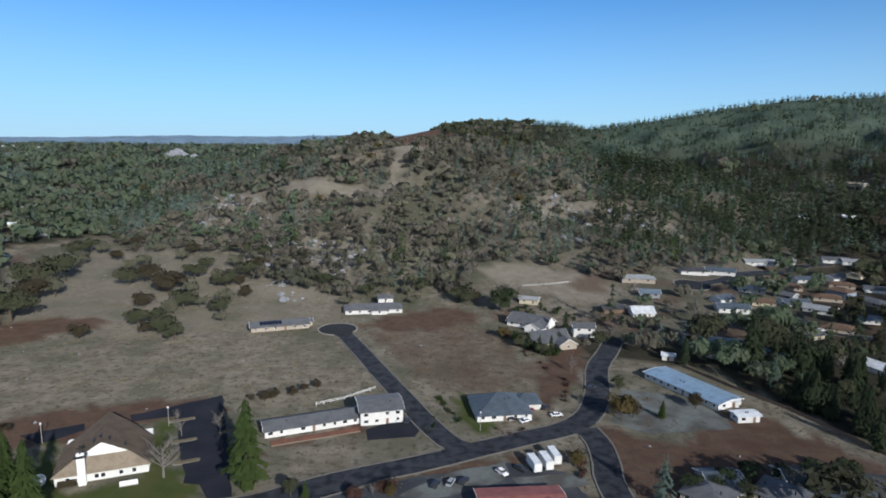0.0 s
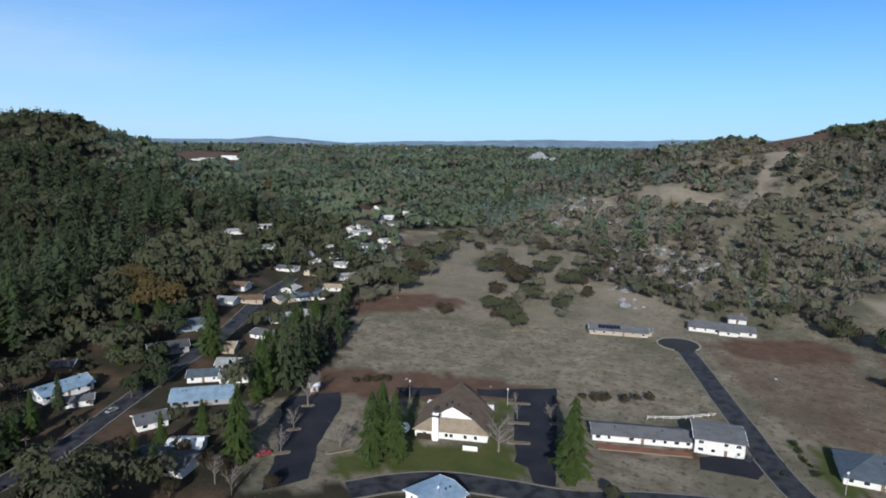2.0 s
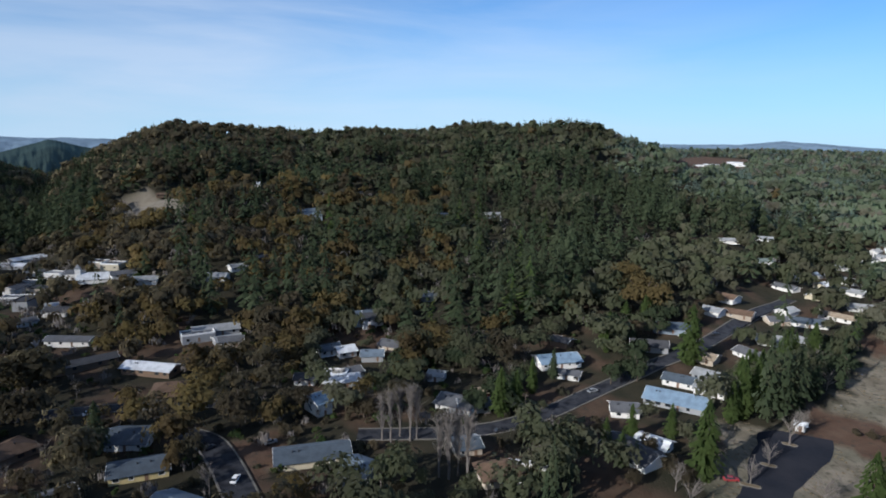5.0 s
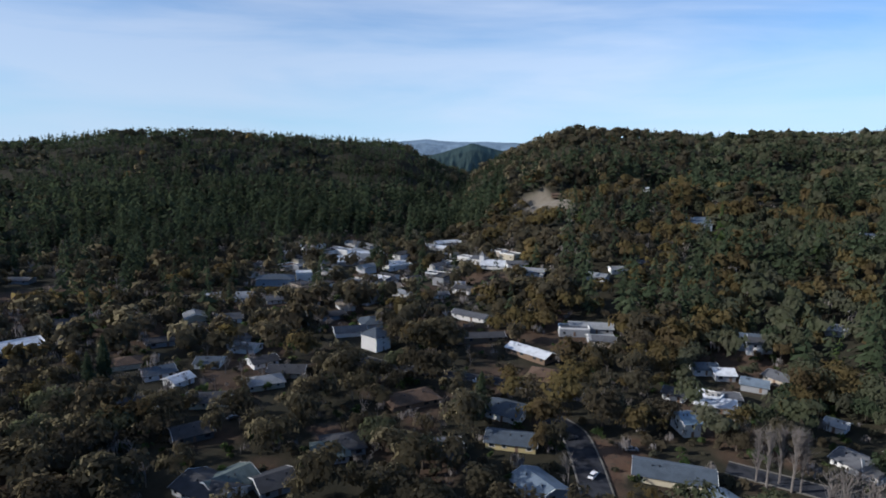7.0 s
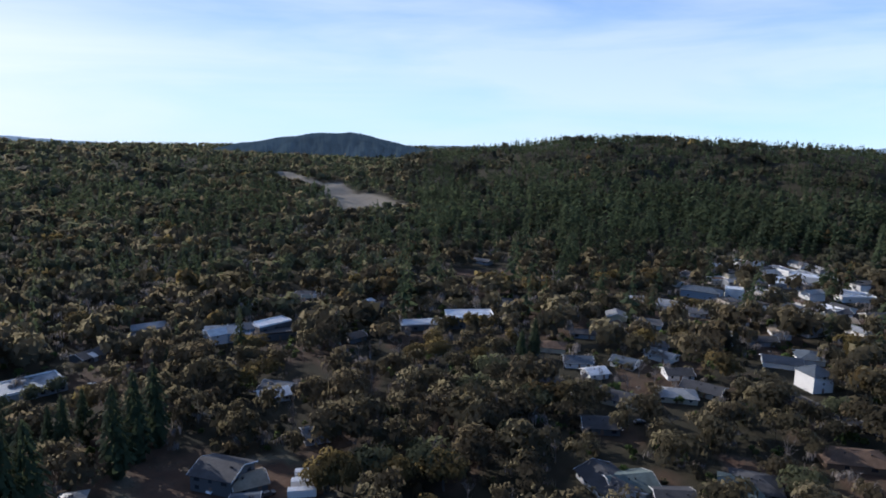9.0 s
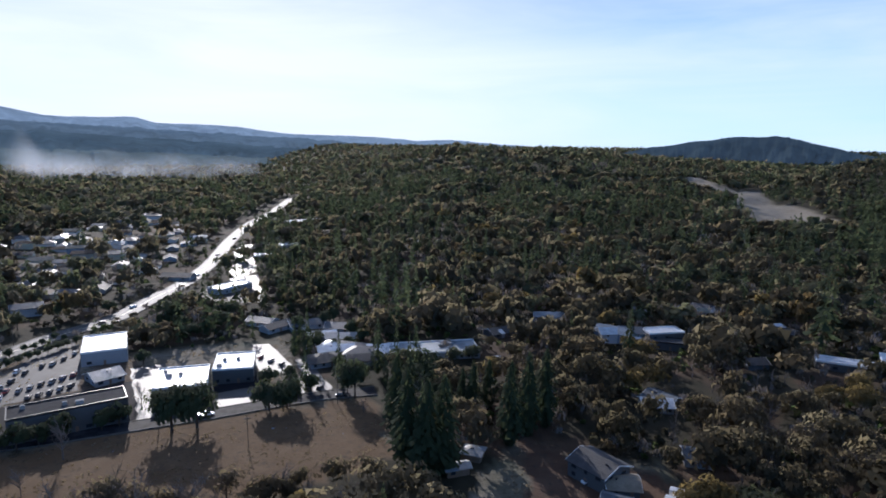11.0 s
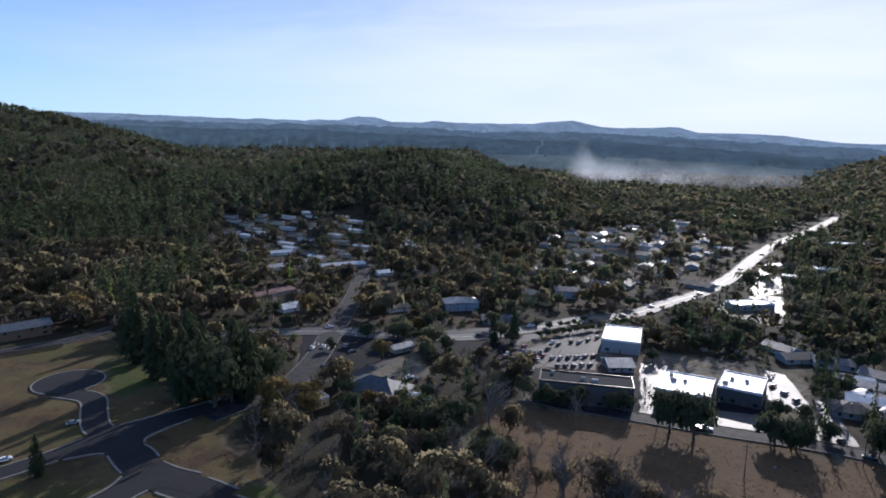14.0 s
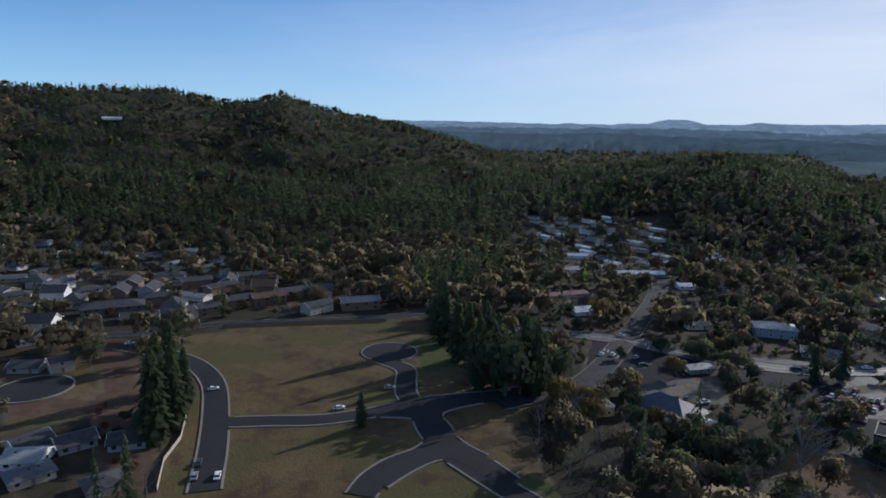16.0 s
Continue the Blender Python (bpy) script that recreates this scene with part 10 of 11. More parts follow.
tree("oak", -77.6, 402.0, 12.2, 1.25)
tree("hill_oak", -71.9, 386.1, 8.9, 1.45)
tree("hill_oak", -64.2, 395.4, 10.1, 1.45)
tree("hill_oak", -56.8, 367.5, 9.1, 1.38)
tree("oak", -46.8, 384.7, 11.5, 1.33)
tree("hill_oak", -36.5, 399.0, 11.1, 1.48)
tree("hill_oak", -21.5, 388.0, 11.0, 1.34)
tree("oak", -13.4, 393.6, 11.8, 1.26)
tree("hill_oak", -7.1, 409.5, 10.3, 1.17)
tree("hill_oak", -17.1, 373.5, 8.0, 1.27)
tree("hill_oak", 2.7, 416.8, 8.6, 1.17)
tree("oak", -150.2, 472.8, 10.0, 1.31)
tree("hill_oak", -294.7, 530.6, 13.0, 1.42)
tree("hill_oak", -282.6, 482.2, 13.9, 1.42)
tree("oak", -303.4, 576.9, 14.9, 1.20)
tree("brown_oak", -268.4, 543.4, 12.3, 1.26)
tree("hill_oak", -225.6, 491.2, 10.4, 1.36)
tree("hill_oak", -195.9, 461.5, 11.0, 1.43)
tree("brown_oak", -194.0, 478.8, 12.1, 1.23)
tree("hill_oak", -243.7, 382.5, 16.7, 1.16)
tree("brown_oak", -248.7, 365.8, 19.5, 1.35)
tree("hill_oak", -257.0, 350.1, 21.0, 1.18)
tree("hill_oak", -254.6, 330.3, 20.4, 1.33)
tree("hill_oak", -253.7, 312.4, 19.4, 1.25)
tree("hill_oak", -234.3, 309.5, 11.4, 1.22)
tree("hill_oak", -234.2, 293.5, 12.7, 1.50)
tree("hill_oak", -279.3, 453.9, 18.2, 1.40)
tree("oak", -306.2, 513.6, 16.9, 1.38)
tree("bare_tree", -193.7, 215.2, 11.9, 1.20)
tree("live_oak", -205.5, 238.6, 11.6, 1.20)
tree("bare_tree", -213.7, 234.1, 11.7, 1.20)
tree("live_oak", -225.6, 254.6, 10.4, 1.20)
tree("oak", 10.8, 377.4, 13.0, 1.20)
tree("oak", 15.8, 372.0, 11.3, 1.20)
tree("bare_tree", 50.0, 390.6, 8.7, 1.20)
tree("live_oak", 38.1, 357.0, 10.9, 1.20)
tree("oak", 50.6, 341.5, 7.7, 1.20)
tree("oak", 47.9, 282.3, 7.7, 1.20)
tree("oak", 40.2, 293.0, 9.1, 1.20)
tree("oak", 58.6, 299.9, 7.5, 1.20)
tree("bare_tree", 142.5, 339.6, 14.1, 1.20)
tree("bare_tree", 145.9, 330.4, 13.2, 1.20)
tree("dark_conifer", 136.1, 261.3, 28.8, 1.15)
tree("dark_conifer", 110.8, 270.2, 13.5, 1.15)
tree("live_oak", 147.7, -173.2, 11.2, 1.15)
tree("live_oak", 143.5, -177.4, 9.7, 1.15)
tree("live_oak", 139.0, -181.6, 11.7, 1.15)
tree("live_oak", 130.2, -190.0, 9.3, 1.15)
tree("live_oak", 126.3, -193.9, 10.8, 1.15)
tree("brown_oak", 366.0, -373.5, 13.0, 1.33)
tree("brown_oak", 303.0, -254.7, 12.7, 1.26)
tree("brown_oak", 308.9, -281.7, 16.2, 1.22)
tree("oak", 385.9, -392.5, 12.9, 1.18)
tree("oak", 322.6, -249.8, 13.0, 1.15)
tree("oak", 392.1, -302.6, 15.0, 1.23)
tree("brown_oak", 320.3, -249.3, 15.7, 1.31)
tree("brown_oak", 357.4, -277.5, 16.6, 1.30)
tree("brown_oak", 371.5, -404.8, 13.8, 1.23)
tree("oak", 311.0, -321.7, 15.8, 1.34)
tree("oak", 384.7, -354.1, 14.0, 1.13)
tree("brown_oak", 409.5, -418.1, 12.3, 1.26)
tree("oak", 313.9, -314.5, 12.6, 1.35)
tree("brown_oak", 318.8, -339.3, 15.3, 1.31)
tree("brown_oak", 394.3, -380.5, 12.1, 1.22)
tree("oak", 315.0, -271.1, 14.9, 1.12)
tree("brown_oak", 318.3, -288.0, 15.5, 1.16)
tree("oak", 348.9, -338.7, 16.9, 1.13)
tree("brown_oak", 377.7, -393.5, 15.9, 1.12)
tree("brown_oak", 418.2, -333.5, 15.4, 1.29)
tree("oak", 330.6, -360.0, 14.4, 1.17)
tree("oak", 397.1, -411.1, 13.5, 1.17)
tree("oak", 389.9, -348.4, 12.4, 1.10)
tree("brown_oak", 407.8, -322.4, 14.6, 1.27)
tree("oak", 390.1, -394.7, 13.4, 1.32)
tree("oak", 311.7, -287.7, 13.0, 1.31)
tree("brown_oak", 381.1, -337.2, 16.3, 1.18)
tree("autumn_tree", 309.2, -330.4, 15.8, 1.35)
tree("oak", 319.6, -288.8, 14.5, 1.20)
tree("autumn_tree", 357.5, -374.7, 16.6, 1.17)
tree("live_oak", 251.5, -176.2, 8.6, 1.11)
tree("oak", 246.0, -178.7, 8.2, 1.27)
tree("oak", 218.8, -220.0, 10.5, 1.18)
tree("oak", 209.9, -218.4, 8.2, 1.01)
tree("oak", 233.9, -229.6, 11.8, 1.04)
tree("oak", 254.9, -201.1, 11.3, 1.08)
tree("live_oak", 255.4, -211.2, 10.6, 1.10)
tree("oak", 215.7, -169.4, 10.1, 1.19)
tree("brown_oak", 225.3, -333.4, 8.3, 1.21)
tree("live_oak", 214.1, -328.0, 9.4, 1.19)
tree("oak", 250.1, -292.9, 11.4, 1.01)
tree("oak", 240.6, -291.5, 11.4, 1.15)
tree("oak", 163.0, -276.1, 11.4, 1.02)
tree("live_oak", 150.5, -251.6, 8.4, 1.11)
tree("live_oak", 152.0, -299.7, 8.2, 1.24)
tree("brown_oak", 151.7, -309.6, 11.3, 1.28)
tree("live_oak", 207.2, -237.1, 5.0, 1.35)
tree("live_oak", 206.3, -242.0, 5.2, 1.35)
tree("live_oak", 205.0, -246.4, 4.9, 1.35)
tree("live_oak", 204.0, -251.3, 5.0, 1.35)
tree("live_oak", 202.6, -255.7, 4.3, 1.35)
tree("live_oak", 201.4, -260.6, 4.9, 1.35)
tree("live_oak", 200.2, -265.4, 5.4, 1.35)
tree("live_oak", 199.2, -270.6, 4.7, 1.35)
tree("live_oak", 197.8, -275.4, 5.1, 1.35)
tree("live_oak", 185.9, -110.5, 11.0, 1.05)
tree("oak", 175.3, -111.1, 9.3, 1.06)
tree("brown_oak", 178.3, -120.4, 10.3, 1.23)
tree("brown_oak", 165.9, -102.4, 11.0, 1.22)
tree("live_oak", 162.8, -114.1, 9.6, 1.02)
tree("oak", 161.9, -123.7, 10.6, 1.08)
tree("brown_oak", 165.5, -137.5, 8.8, 1.13)
tree("live_oak", 154.0, -134.2, 9.0, 1.20)
tree("live_oak", 158.5, -146.4, 9.4, 1.04)
tree("oak", 163.5, -159.9, 10.1, 1.11)
tree("oak", 178.9, -139.9, 10.0, 1.17)
tree("live_oak", 147.1, -126.9, 9.9, 1.17)
tree("oak", 139.0, -133.4, 9.2, 1.24)
tree("oak", 179.2, -128.7, 10.3, 1.11)
tree("brown_oak", 142.3, -149.6, 10.8, 1.22)
tree("live_oak", 202.8, -119.1, 10.7, 1.20)
tree("oak", 159.9, -175.3, 9.9, 1.23)
tree("live_oak", 170.6, -172.5, 9.5, 1.22)
tree("bare_tree", 376.4, 20.9, 8.3, 1.22)
tree("oak", 490.8, -43.5, 7.7, 1.07)
tree("live_oak", 512.1, 147.5, 6.6, 1.07)
tree("brown_oak", 405.3, 36.5, 7.6, 1.12)
tree("oak", 380.2, 92.4, 5.6, 1.24)
tree("autumn_tree", 419.0, 108.2, 5.5, 1.29)
tree("autumn_tree", 401.7, 124.8, 8.1, 1.09)
tree("bare_tree", 389.0, -41.5, 7.2, 1.05)
tree("oak", 450.2, -50.0, 6.0, 1.11)
tree("brown_oak", 508.5, 124.1, 6.2, 1.25)
tree("bare_tree", 399.8, 28.5, 6.2, 1.09)
tree("live_oak", 406.2, -14.9, 5.6, 1.14)
tree("brown_oak", 483.4, 116.5, 8.3, 1.11)
tree("oak", 416.5, 62.5, 6.3, 1.17)
tree("autumn_tree", 539.7, 163.7, 7.2, 1.29)
tree("oak", 488.7, 128.6, 6.2, 1.11)
tree("brown_oak", 376.6, 37.5, 7.1, 1.23)
tree("oak", 464.4, 76.1, 8.3, 1.03)
tree("autumn_tree", 409.7, 72.5, 6.2, 1.28)
tree("live_oak", 451.2, 39.7, 6.1, 1.24)
tree("live_oak", 379.0, 20.3, 8.5, 1.05)
tree("red_bush", 371.2, 109.8, 8.2, 1.01)
tree("live_oak", 434.3, -0.1, 6.6, 1.13)
tree("brown_oak", 379.9, 111.1, 7.8, 1.10)
tree("red_bush", 364.6, 85.3, 8.3, 1.19)
tree("oak", 480.6, -11.3, 6.3, 1.02)
tree("red_bush", 494.4, 69.5, 8.0, 1.29)
tree("bare_tree", 424.2, 54.6, 6.1, 1.08)
tree("brown_oak", 362.5, 44.9, 6.3, 1.30)
tree("oak", 375.9, -39.7, 8.0, 1.05)
tree("red_bush", 417.5, 46.9, 8.0, 1.11)
tree("bare_tree", 363.6, -7.3, 7.1, 1.01)
tree("bare_tree", 420.1, 80.3, 6.0, 1.15)
tree("live_oak", 376.4, -4.8, 8.3, 1.10)
tree("oak", 382.5, 93.4, 6.9, 1.08)
tree("red_bush", 416.9, 13.4, 7.3, 1.24)
tree("bare_tree", 404.4, 70.5, 8.3, 1.12)
tree("bare_tree", 458.3, -40.4, 6.6, 1.11)
tree("autumn_tree", 499.6, 88.2, 5.7, 1.11)
tree("brown_oak", 439.7, -23.9, 7.5, 1.22)
tree("red_bush", 392.7, 96.8, 6.8, 1.28)
tree("bare_tree", 421.0, 80.9, 5.9, 1.30)
tree("red_bush", 421.2, 99.3, 7.3, 1.07)
tree("brown_oak", 389.1, 10.2, 8.5, 1.29)
tree("brown_oak", 378.1, 94.4, 6.1, 1.05)
tree("oak", 533.7, 124.1, 6.2, 1.20)
tree("red_bush", 235.5, 75.6, 4.8, 1.00)
tree("live_oak", 228.1, 65.4, 4.7, 1.21)
tree("red_bush", 192.0, 53.5, 4.0, 1.03)
tree("red_bush", 223.2, 60.9, 3.2, 1.11)
tree("red_bush", 222.6, 70.6, 4.1, 1.11)
tree("red_bush", 212.8, 67.6, 3.7, 1.06)
tree("red_bush", 242.1, 76.0, 2.5, 1.03)
tree("brown_oak", 208.2, 56.8, 3.3, 1.26)
tree("brown_oak", 218.1, 59.2, 3.7, 1.14)
tree("brown_oak", 219.5, 56.0, 4.0, 1.08)
tree("live_oak", 211.4, 47.8, 2.5, 1.28)
tree("brown_oak", 195.4, 59.4, 3.7, 1.04)
tree("live_oak", 216.9, 57.5, 2.6, 1.04)
tree("red_bush", 216.6, 62.9, 3.2, 1.28)
tree("live_oak", 226.8, 55.8, 4.6, 1.22)
tree("live_oak", 216.9, 65.4, 3.8, 1.26)
tree("oak", 33.4, -258.0, 12.0, 1.10)
tree("live_oak", 26.9, -254.5, 13.0, 1.10)
tree("live_oak", 39.9, -259.7, 10.0, 1.10)
tree("live_oak", 21.5, -257.1, 11.0, 1.10)
tree("live_oak", 51.5, -244.7, 9.0, 1.10)
tree("live_oak", 64.4, -255.8, 8.0, 1.10)
tree("oak", 15.0, -268.6, 9.0, 1.10)
tree("oak", 5.8, -272.1, 10.0, 1.10)
tree("live_oak", 98.5, -310.5, 9.0, 1.10)
tree("oak", 83.2, -289.7, 8.0, 1.10)
tree("live_oak", 60.6, -292.6, 9.0, 1.10)
tree("oak", 51.8, -285.8, 8.0, 1.10)
house(82.5, -296.9, -159, 13.2, 9.0, 1, "gable", "white", "grey")
house(72.4, -295.2, -171, 14.5, 9.0, 1, "gable", "pale", "grey")
house(70.3, -276.5, -158, 16.5, 9.0, 1, "gable", "white", "dark")
house(55.5, -265.4, -163, 13.1, 9.0, 1, "gable", "dark", "grey")
house(47.1, -275.0, -160, 13.4, 6.0, 1, "gable", "white", "grey")
house(-35.0, -344.7, 184, 16.3, 9.0, 1, "gable", "bluemetal", "dark")
house(-63.8, -311.0, 188, 13.6, 10.0, 2, "gable", "paleblue", "white")
house(-73.1, -305.8, 167, 7.5, 8.0, 1, "gable", "white", "grey")
house(-88.1, -303.4, 168, 21.6, 9.0, 1, "flat", "dark", "dark")
house(-9.3, -312.7, 218, 7.1, 6.0, 1, "gable", "white", "grey")
house(-65.3, -229.2, 179, 11.0, 9.0, 1, "gable", "white", "grey")
house(-128.0, -362.5, 171, 7.2, 7.0, 1, "gable", "pale", "grey")
house(-305.4, -268.2, 141, 13.3, 8.0, 1, "gable", "pale", "grey")
house(-312.7, -246.8, 128, 18.6, 9.0, 1, "gable", "pale", "white")
box_trailer(29.3, 178.6, 103, 7)
box_trailer(33.2, 180.0, 102, 7)
box_trailer(36.3, 183.4, 101, 7)
utility_pole(76.3, -183.8, 203)
utility_pole(113.0, -195.7, 210)
utility_pole(55.6, -220.1, 194)
utility_pole(-196.0, 83.3, 67)
utility_pole(267.8, -171.5, 237)
utility_pole(223.8, -267.8, 220)
light_pole(-95.2, 205.0, 25)
light_pole(-131.1, 191.4, 34)
light_pole(-81.6, 133.0, 32)
light_pole(14.1, 203.5, -4)
house(22.6, 157.2, 5, 23.3, 12.0, 1, "gable", "red", "beige", label='building with faded red metal roof by a gravel yard', name='workshop', category='building', pitch=0.2)
house(-84.6, 136.6, 70, 12.1, 12.0, 1, "gable", "paleblue", "white", label='building with pale blue metal roof by the street', name='workshop', category='building', pitch=0.2)
kerb_island(-92.5, 209.5, 24, 9, 2.2)
kerb_island(-85.4, 194.0, 24, 8, 2.2)
kerb_island(-79.1, 180.4, 24, 8, 2.2)
kerb_island(-73.7, 200.9, 20, 5, 2.2)
kerb_island(-149.1, 146.4, 46, 5, 2.2)
kerb_island(-140.6, 132.2, 47, 6, 2.2)
kerb_island(-126.0, 143.5, 56, 9, 2.2)
kerb_island(-158.8, 163.6, 44, 5, 2.2)
road_mark(268.4, -140.6, 322, 3.2, 0.5)
road_mark(265.9, -141.1, 322, 3.2, 0.5)
road_mark(263.4, -141.5, 322, 3.2, 0.5)
road_mark(260.9, -141.9, 321, 3.2, 0.5)
road_mark(257.5, -141.9, 321, 3.2, 0.5)
road_mark(278.8, -167.0, 319, 3.2, 0.5)
road_mark(272.9, -165.2, 319, 3.2, 0.5)
road_mark(267.0, -163.3, 319, 3.2, 0.5)
road_mark(271.3, -167.8, 318, 3.2, 0.5)
road_mark(274.7, -171.8, 318, 3.2, 0.5)
kerb_island(246.2, -149.5, 309, 11, 3.4)
kerb_island(313.6, -198.2, 248, 12, 3.4)
kerb_island(327.0, -210.6, 247, 12, 3.4)
fence([(339.1, 45.9), (338.7, 24.5), (337.6, -0.7), (336.2, -24.0), (335.4, -42.1)], 2.0, label="dark wooden garden fence along the street")
fence([(108.9, 268.8), (121.5, 243.4), (133.1, 222.2), (141.3, 201.4), (145.5, 188.3)], 1.4)
fence([(-47.1, 223.1), (-37.2, 229), (-26.2, 239.6)], 1.3, mat=M_TRIM, label="white rail fence around a yard", rails=True, name="white_fence")
fence([(54.5, 407.4), (76.1, 412), (88.6, 416.7)], 1.1, mat=M_TRIM, label="low pale rail fence along a meadow", rails=True, name="white_fence")
fence([(226.7, 44.6), (209.5, 43.4), (194.7, 45.7), (177.6, 44)], 1.6, mat=WALLS["beige"], label="pale board fence beside a street", name="board_fence")


# ---- church and chapel ----
M_CHURCHROOF = material("dark_brown_shingle", (0.078, 0.062, 0.048), 0.85, 0.3, 1.2, bump=0.25, second=(0.062, 0.050, 0.040), second_scale=0.3, spec=0.12)


def church():
    x, y, az = CHURCH
    root = new("church")
    root.matrix_basis = pose(x, y, height_at(x, y), 0, 0, az)
    w, d, e = 13.0, 25.0, 3.0
    bm = bmesh.new()
    box_bm(bm, -w + 0.6, 0.5, -0.5, w - 0.6, d, e - 0.1)
    part("wall", bm, WALLS["white"], root)
    bm = bmesh.new()
    for t in (0.0, 0.2):
        pts = {k: bm.verts.new((a, b, c + t)) for k, (a, b, c) in {"fl": (-w, 0.2, e), "fr": (w, 0.2, e), "gl": (-6.4, 4.5, 6.3), "gr": (6.4, 4.5, 6.3), "ap": (0, 3.6, 10.0), "ra": (0, d, 10.6),
                                                                  "rl": (-w, d - 6, e), "rr": (w, d - 6, e), "bl": (-5, d + 1, 6.5), "br": (5, d + 1, 6.5)}.items()}
        for f in (("fl", "gl", "rl"), ("gl", "ap", "ra", "rl"), ("ra", "bl", "rl"), ("fr", "rr", "gr"), ("gr", "rr", "ra", "ap"), ("ra", "rr", "br"), ("ra", "br", "bl")):
            bm.faces.new([pts[k] for k in f])
    bmesh.ops.recalc_face_normals(bm, faces=bm.faces[:])
    part("roof", bm, M_CHURCHROOF, root, "large dark brown shingle roof")
    bm = bmesh.new()
    v = [bm.verts.new(c) for c in ((-w - 0.3, -0.3, e - 0.05), (w + 0.3, -0.3, e - 0.05), (6.8, 4.4, 6.25), (-6.8, 4.4, 6.25), (-w - 0.3, -0.3, e - 0.3), (w + 0.3, -0.3, e - 0.3))]
    bm.faces.new((v[0], v[1], v[2], v[3]))
    bm.faces.new((v[4], v[5], v[1], v[0]))
    part("porch_roof", bm, ROOFS["tan"], root, "pale grey-tan lower roof")
    bm = bmesh.new()
    v = [bm.verts.new(c) for c in ((-6.6, 4.2, 6.1), (6.6, 4.2, 6.1), (0, 3.5, 10.1), (-6.6, 4.6, 6.1), (6.6, 4.6, 6.1), (0, 4.4, 10.1))]
    bm.faces.new((v[0], v[1], v[2]))
    bm.faces.new((v[5], v[4], v[3]))
    for i, j in ((0, 1), (1, 2), (2, 0)):
        bm.faces.new((v[j], v[i], v[i + 3], v[j + 3]))
    part("gable", bm, M_TRIM, root, "white triangular gable")
    bm = bmesh.new()
    box_bm(bm, -6.0, -1.6, -0.5, -4.0, -0.2, 9.6)
    tower = part("tower", bm, M_TRIM, root, "tall white chimney tower")
    bm = bmesh.new()
    box_bm(bm, -6.6, -1.9, 8.6, -3.4, 0.1, 9.2)
    box_bm(bm, -5.15, -1.0, 9.2, -4.85, -0.8, 12.4)
    box_bm(bm, -5.9, -1.0, 11.2, -4.1, -0.8, 11.5)
    part("cross", bm, M_DARKMETAL, tower, "dark metal cross")
    bm = bmesh.new()
    box_bm(bm, -11.5, -0.9, -0.3, -6.6, 0.3, 1.5)
    part("hedge", bm, M_SHRUB, root)
    for u in (-9, -1.5, 0.2, 5, 8.5):
        win = shared("window", ME_FRAME, M_DARKMETAL, root, Matrix.Translation((u, 0.46, 1.4)) @ Matrix.Diagonal((0.9, 1, 1.2, 1)))
        shared("pane", ME_PANE, M_GLASS, win, Matrix.Identity(4))
    for a, b, c in ((-2.4, 7, 9.2), (1.8, 7, 9.4), (-0.6, 7.5, 10.0), (6, 6.5, 6.9)):
        shared("roof_vent", ME_VENT, M_TRIM, root, Matrix.Translation((a, b, c)) @ Matrix.Diagonal((1.6, 1.6, 1.6, 1)))
    tagged(root, "white church with brown roof and cross tower on lawn", "church")
    for b in (0, 10, 20):
        HOUSE_SPOTS.append((x - b * math.sin(radians(az)), y + b * math.cos(radians(az)), 19))
    # things on its lawn
    c, s = math.cos(radians(az)), math.sin(radians(az))

    def at(a, b):
        return x + a * c - b * s, y + a * s + b * c
    px, py = at(7.5, -6)
    sign = new("sign_wall")
    sign.matrix_basis = pose(px, py, height_at(px, py), 0, 0, az)
    shared("panel", box_mesh("panel", (-2.4, -0.2, 0.3, 2.4, 0.2, 1.6)), M_TRIM, sign, Matrix.Identity(4))
    shared("base", box_mesh("base", (-2.5, -0.3, -0.2, 2.5, 0.3, 0.3)), M_CONCRETE, sign, Matrix.Identity(4))
    tagged(sign, "low white sign wall on a lawn", "sign")
    px, py = at(-16, 1)
    dish = new("satellite_dish")
    dish.matrix_basis = pose(px, py, height_at(px, py), 0, 0, az)
    bm = bmesh.new()
    bmesh.ops.create_uvsphere(bm, u_segments=16, v_segments=8, radius=1.7, matrix=Matrix.Translation((0, 0, 2.6)) @ Matrix.Rotation(radians(60), 4, "X") @ Matrix.Diagonal((1, 1, 0.25, 1)))
    part("dish", bm, M_TRIM, dish, "white dish")
    shared("mast", tri_mesh("mast", limb((0, 0, -0.3), (0, 0.3, 2.4), 0.12, 0.1, 8)), M_CONCRETE, dish, Matrix.Identity(4))
    tagged(dish, "white satellite dish on a mast by the church", "satellite dish")


def chapel():
    x, y, az = CHAPEL
    root = house(x - 4 * math.sin(radians(az)), y + 4 * math.cos(radians(az)), az - 12, 17, 9, 1, "gable", "white", "white", pitch=0.7, name="chapel", category="church",
                 label="small white chapel with steep roof and bell tower", detail=2)
    bm = bmesh.new()
    box_bm(bm, -10.2, -1.6, -0.5, -7.0, 1.6, 8.5)
    part("bell_tower", bm, M_TRIM, root)
    bm = bmesh.new()
    v = [bm.verts.new(c) for c in ((-10.4, -1.8, 8.5), (-6.8, -1.8, 8.5), (-6.8, 1.8, 8.5), (-10.4, 1.8, 8.5), (-8.6, 0, 11.5))]
    for k in range(4):
        bm.faces.new((v[k], v[(k + 1) % 4], v[4]))
    part("spire", bm, ROOFS["pale"], root)


church()
chapel()


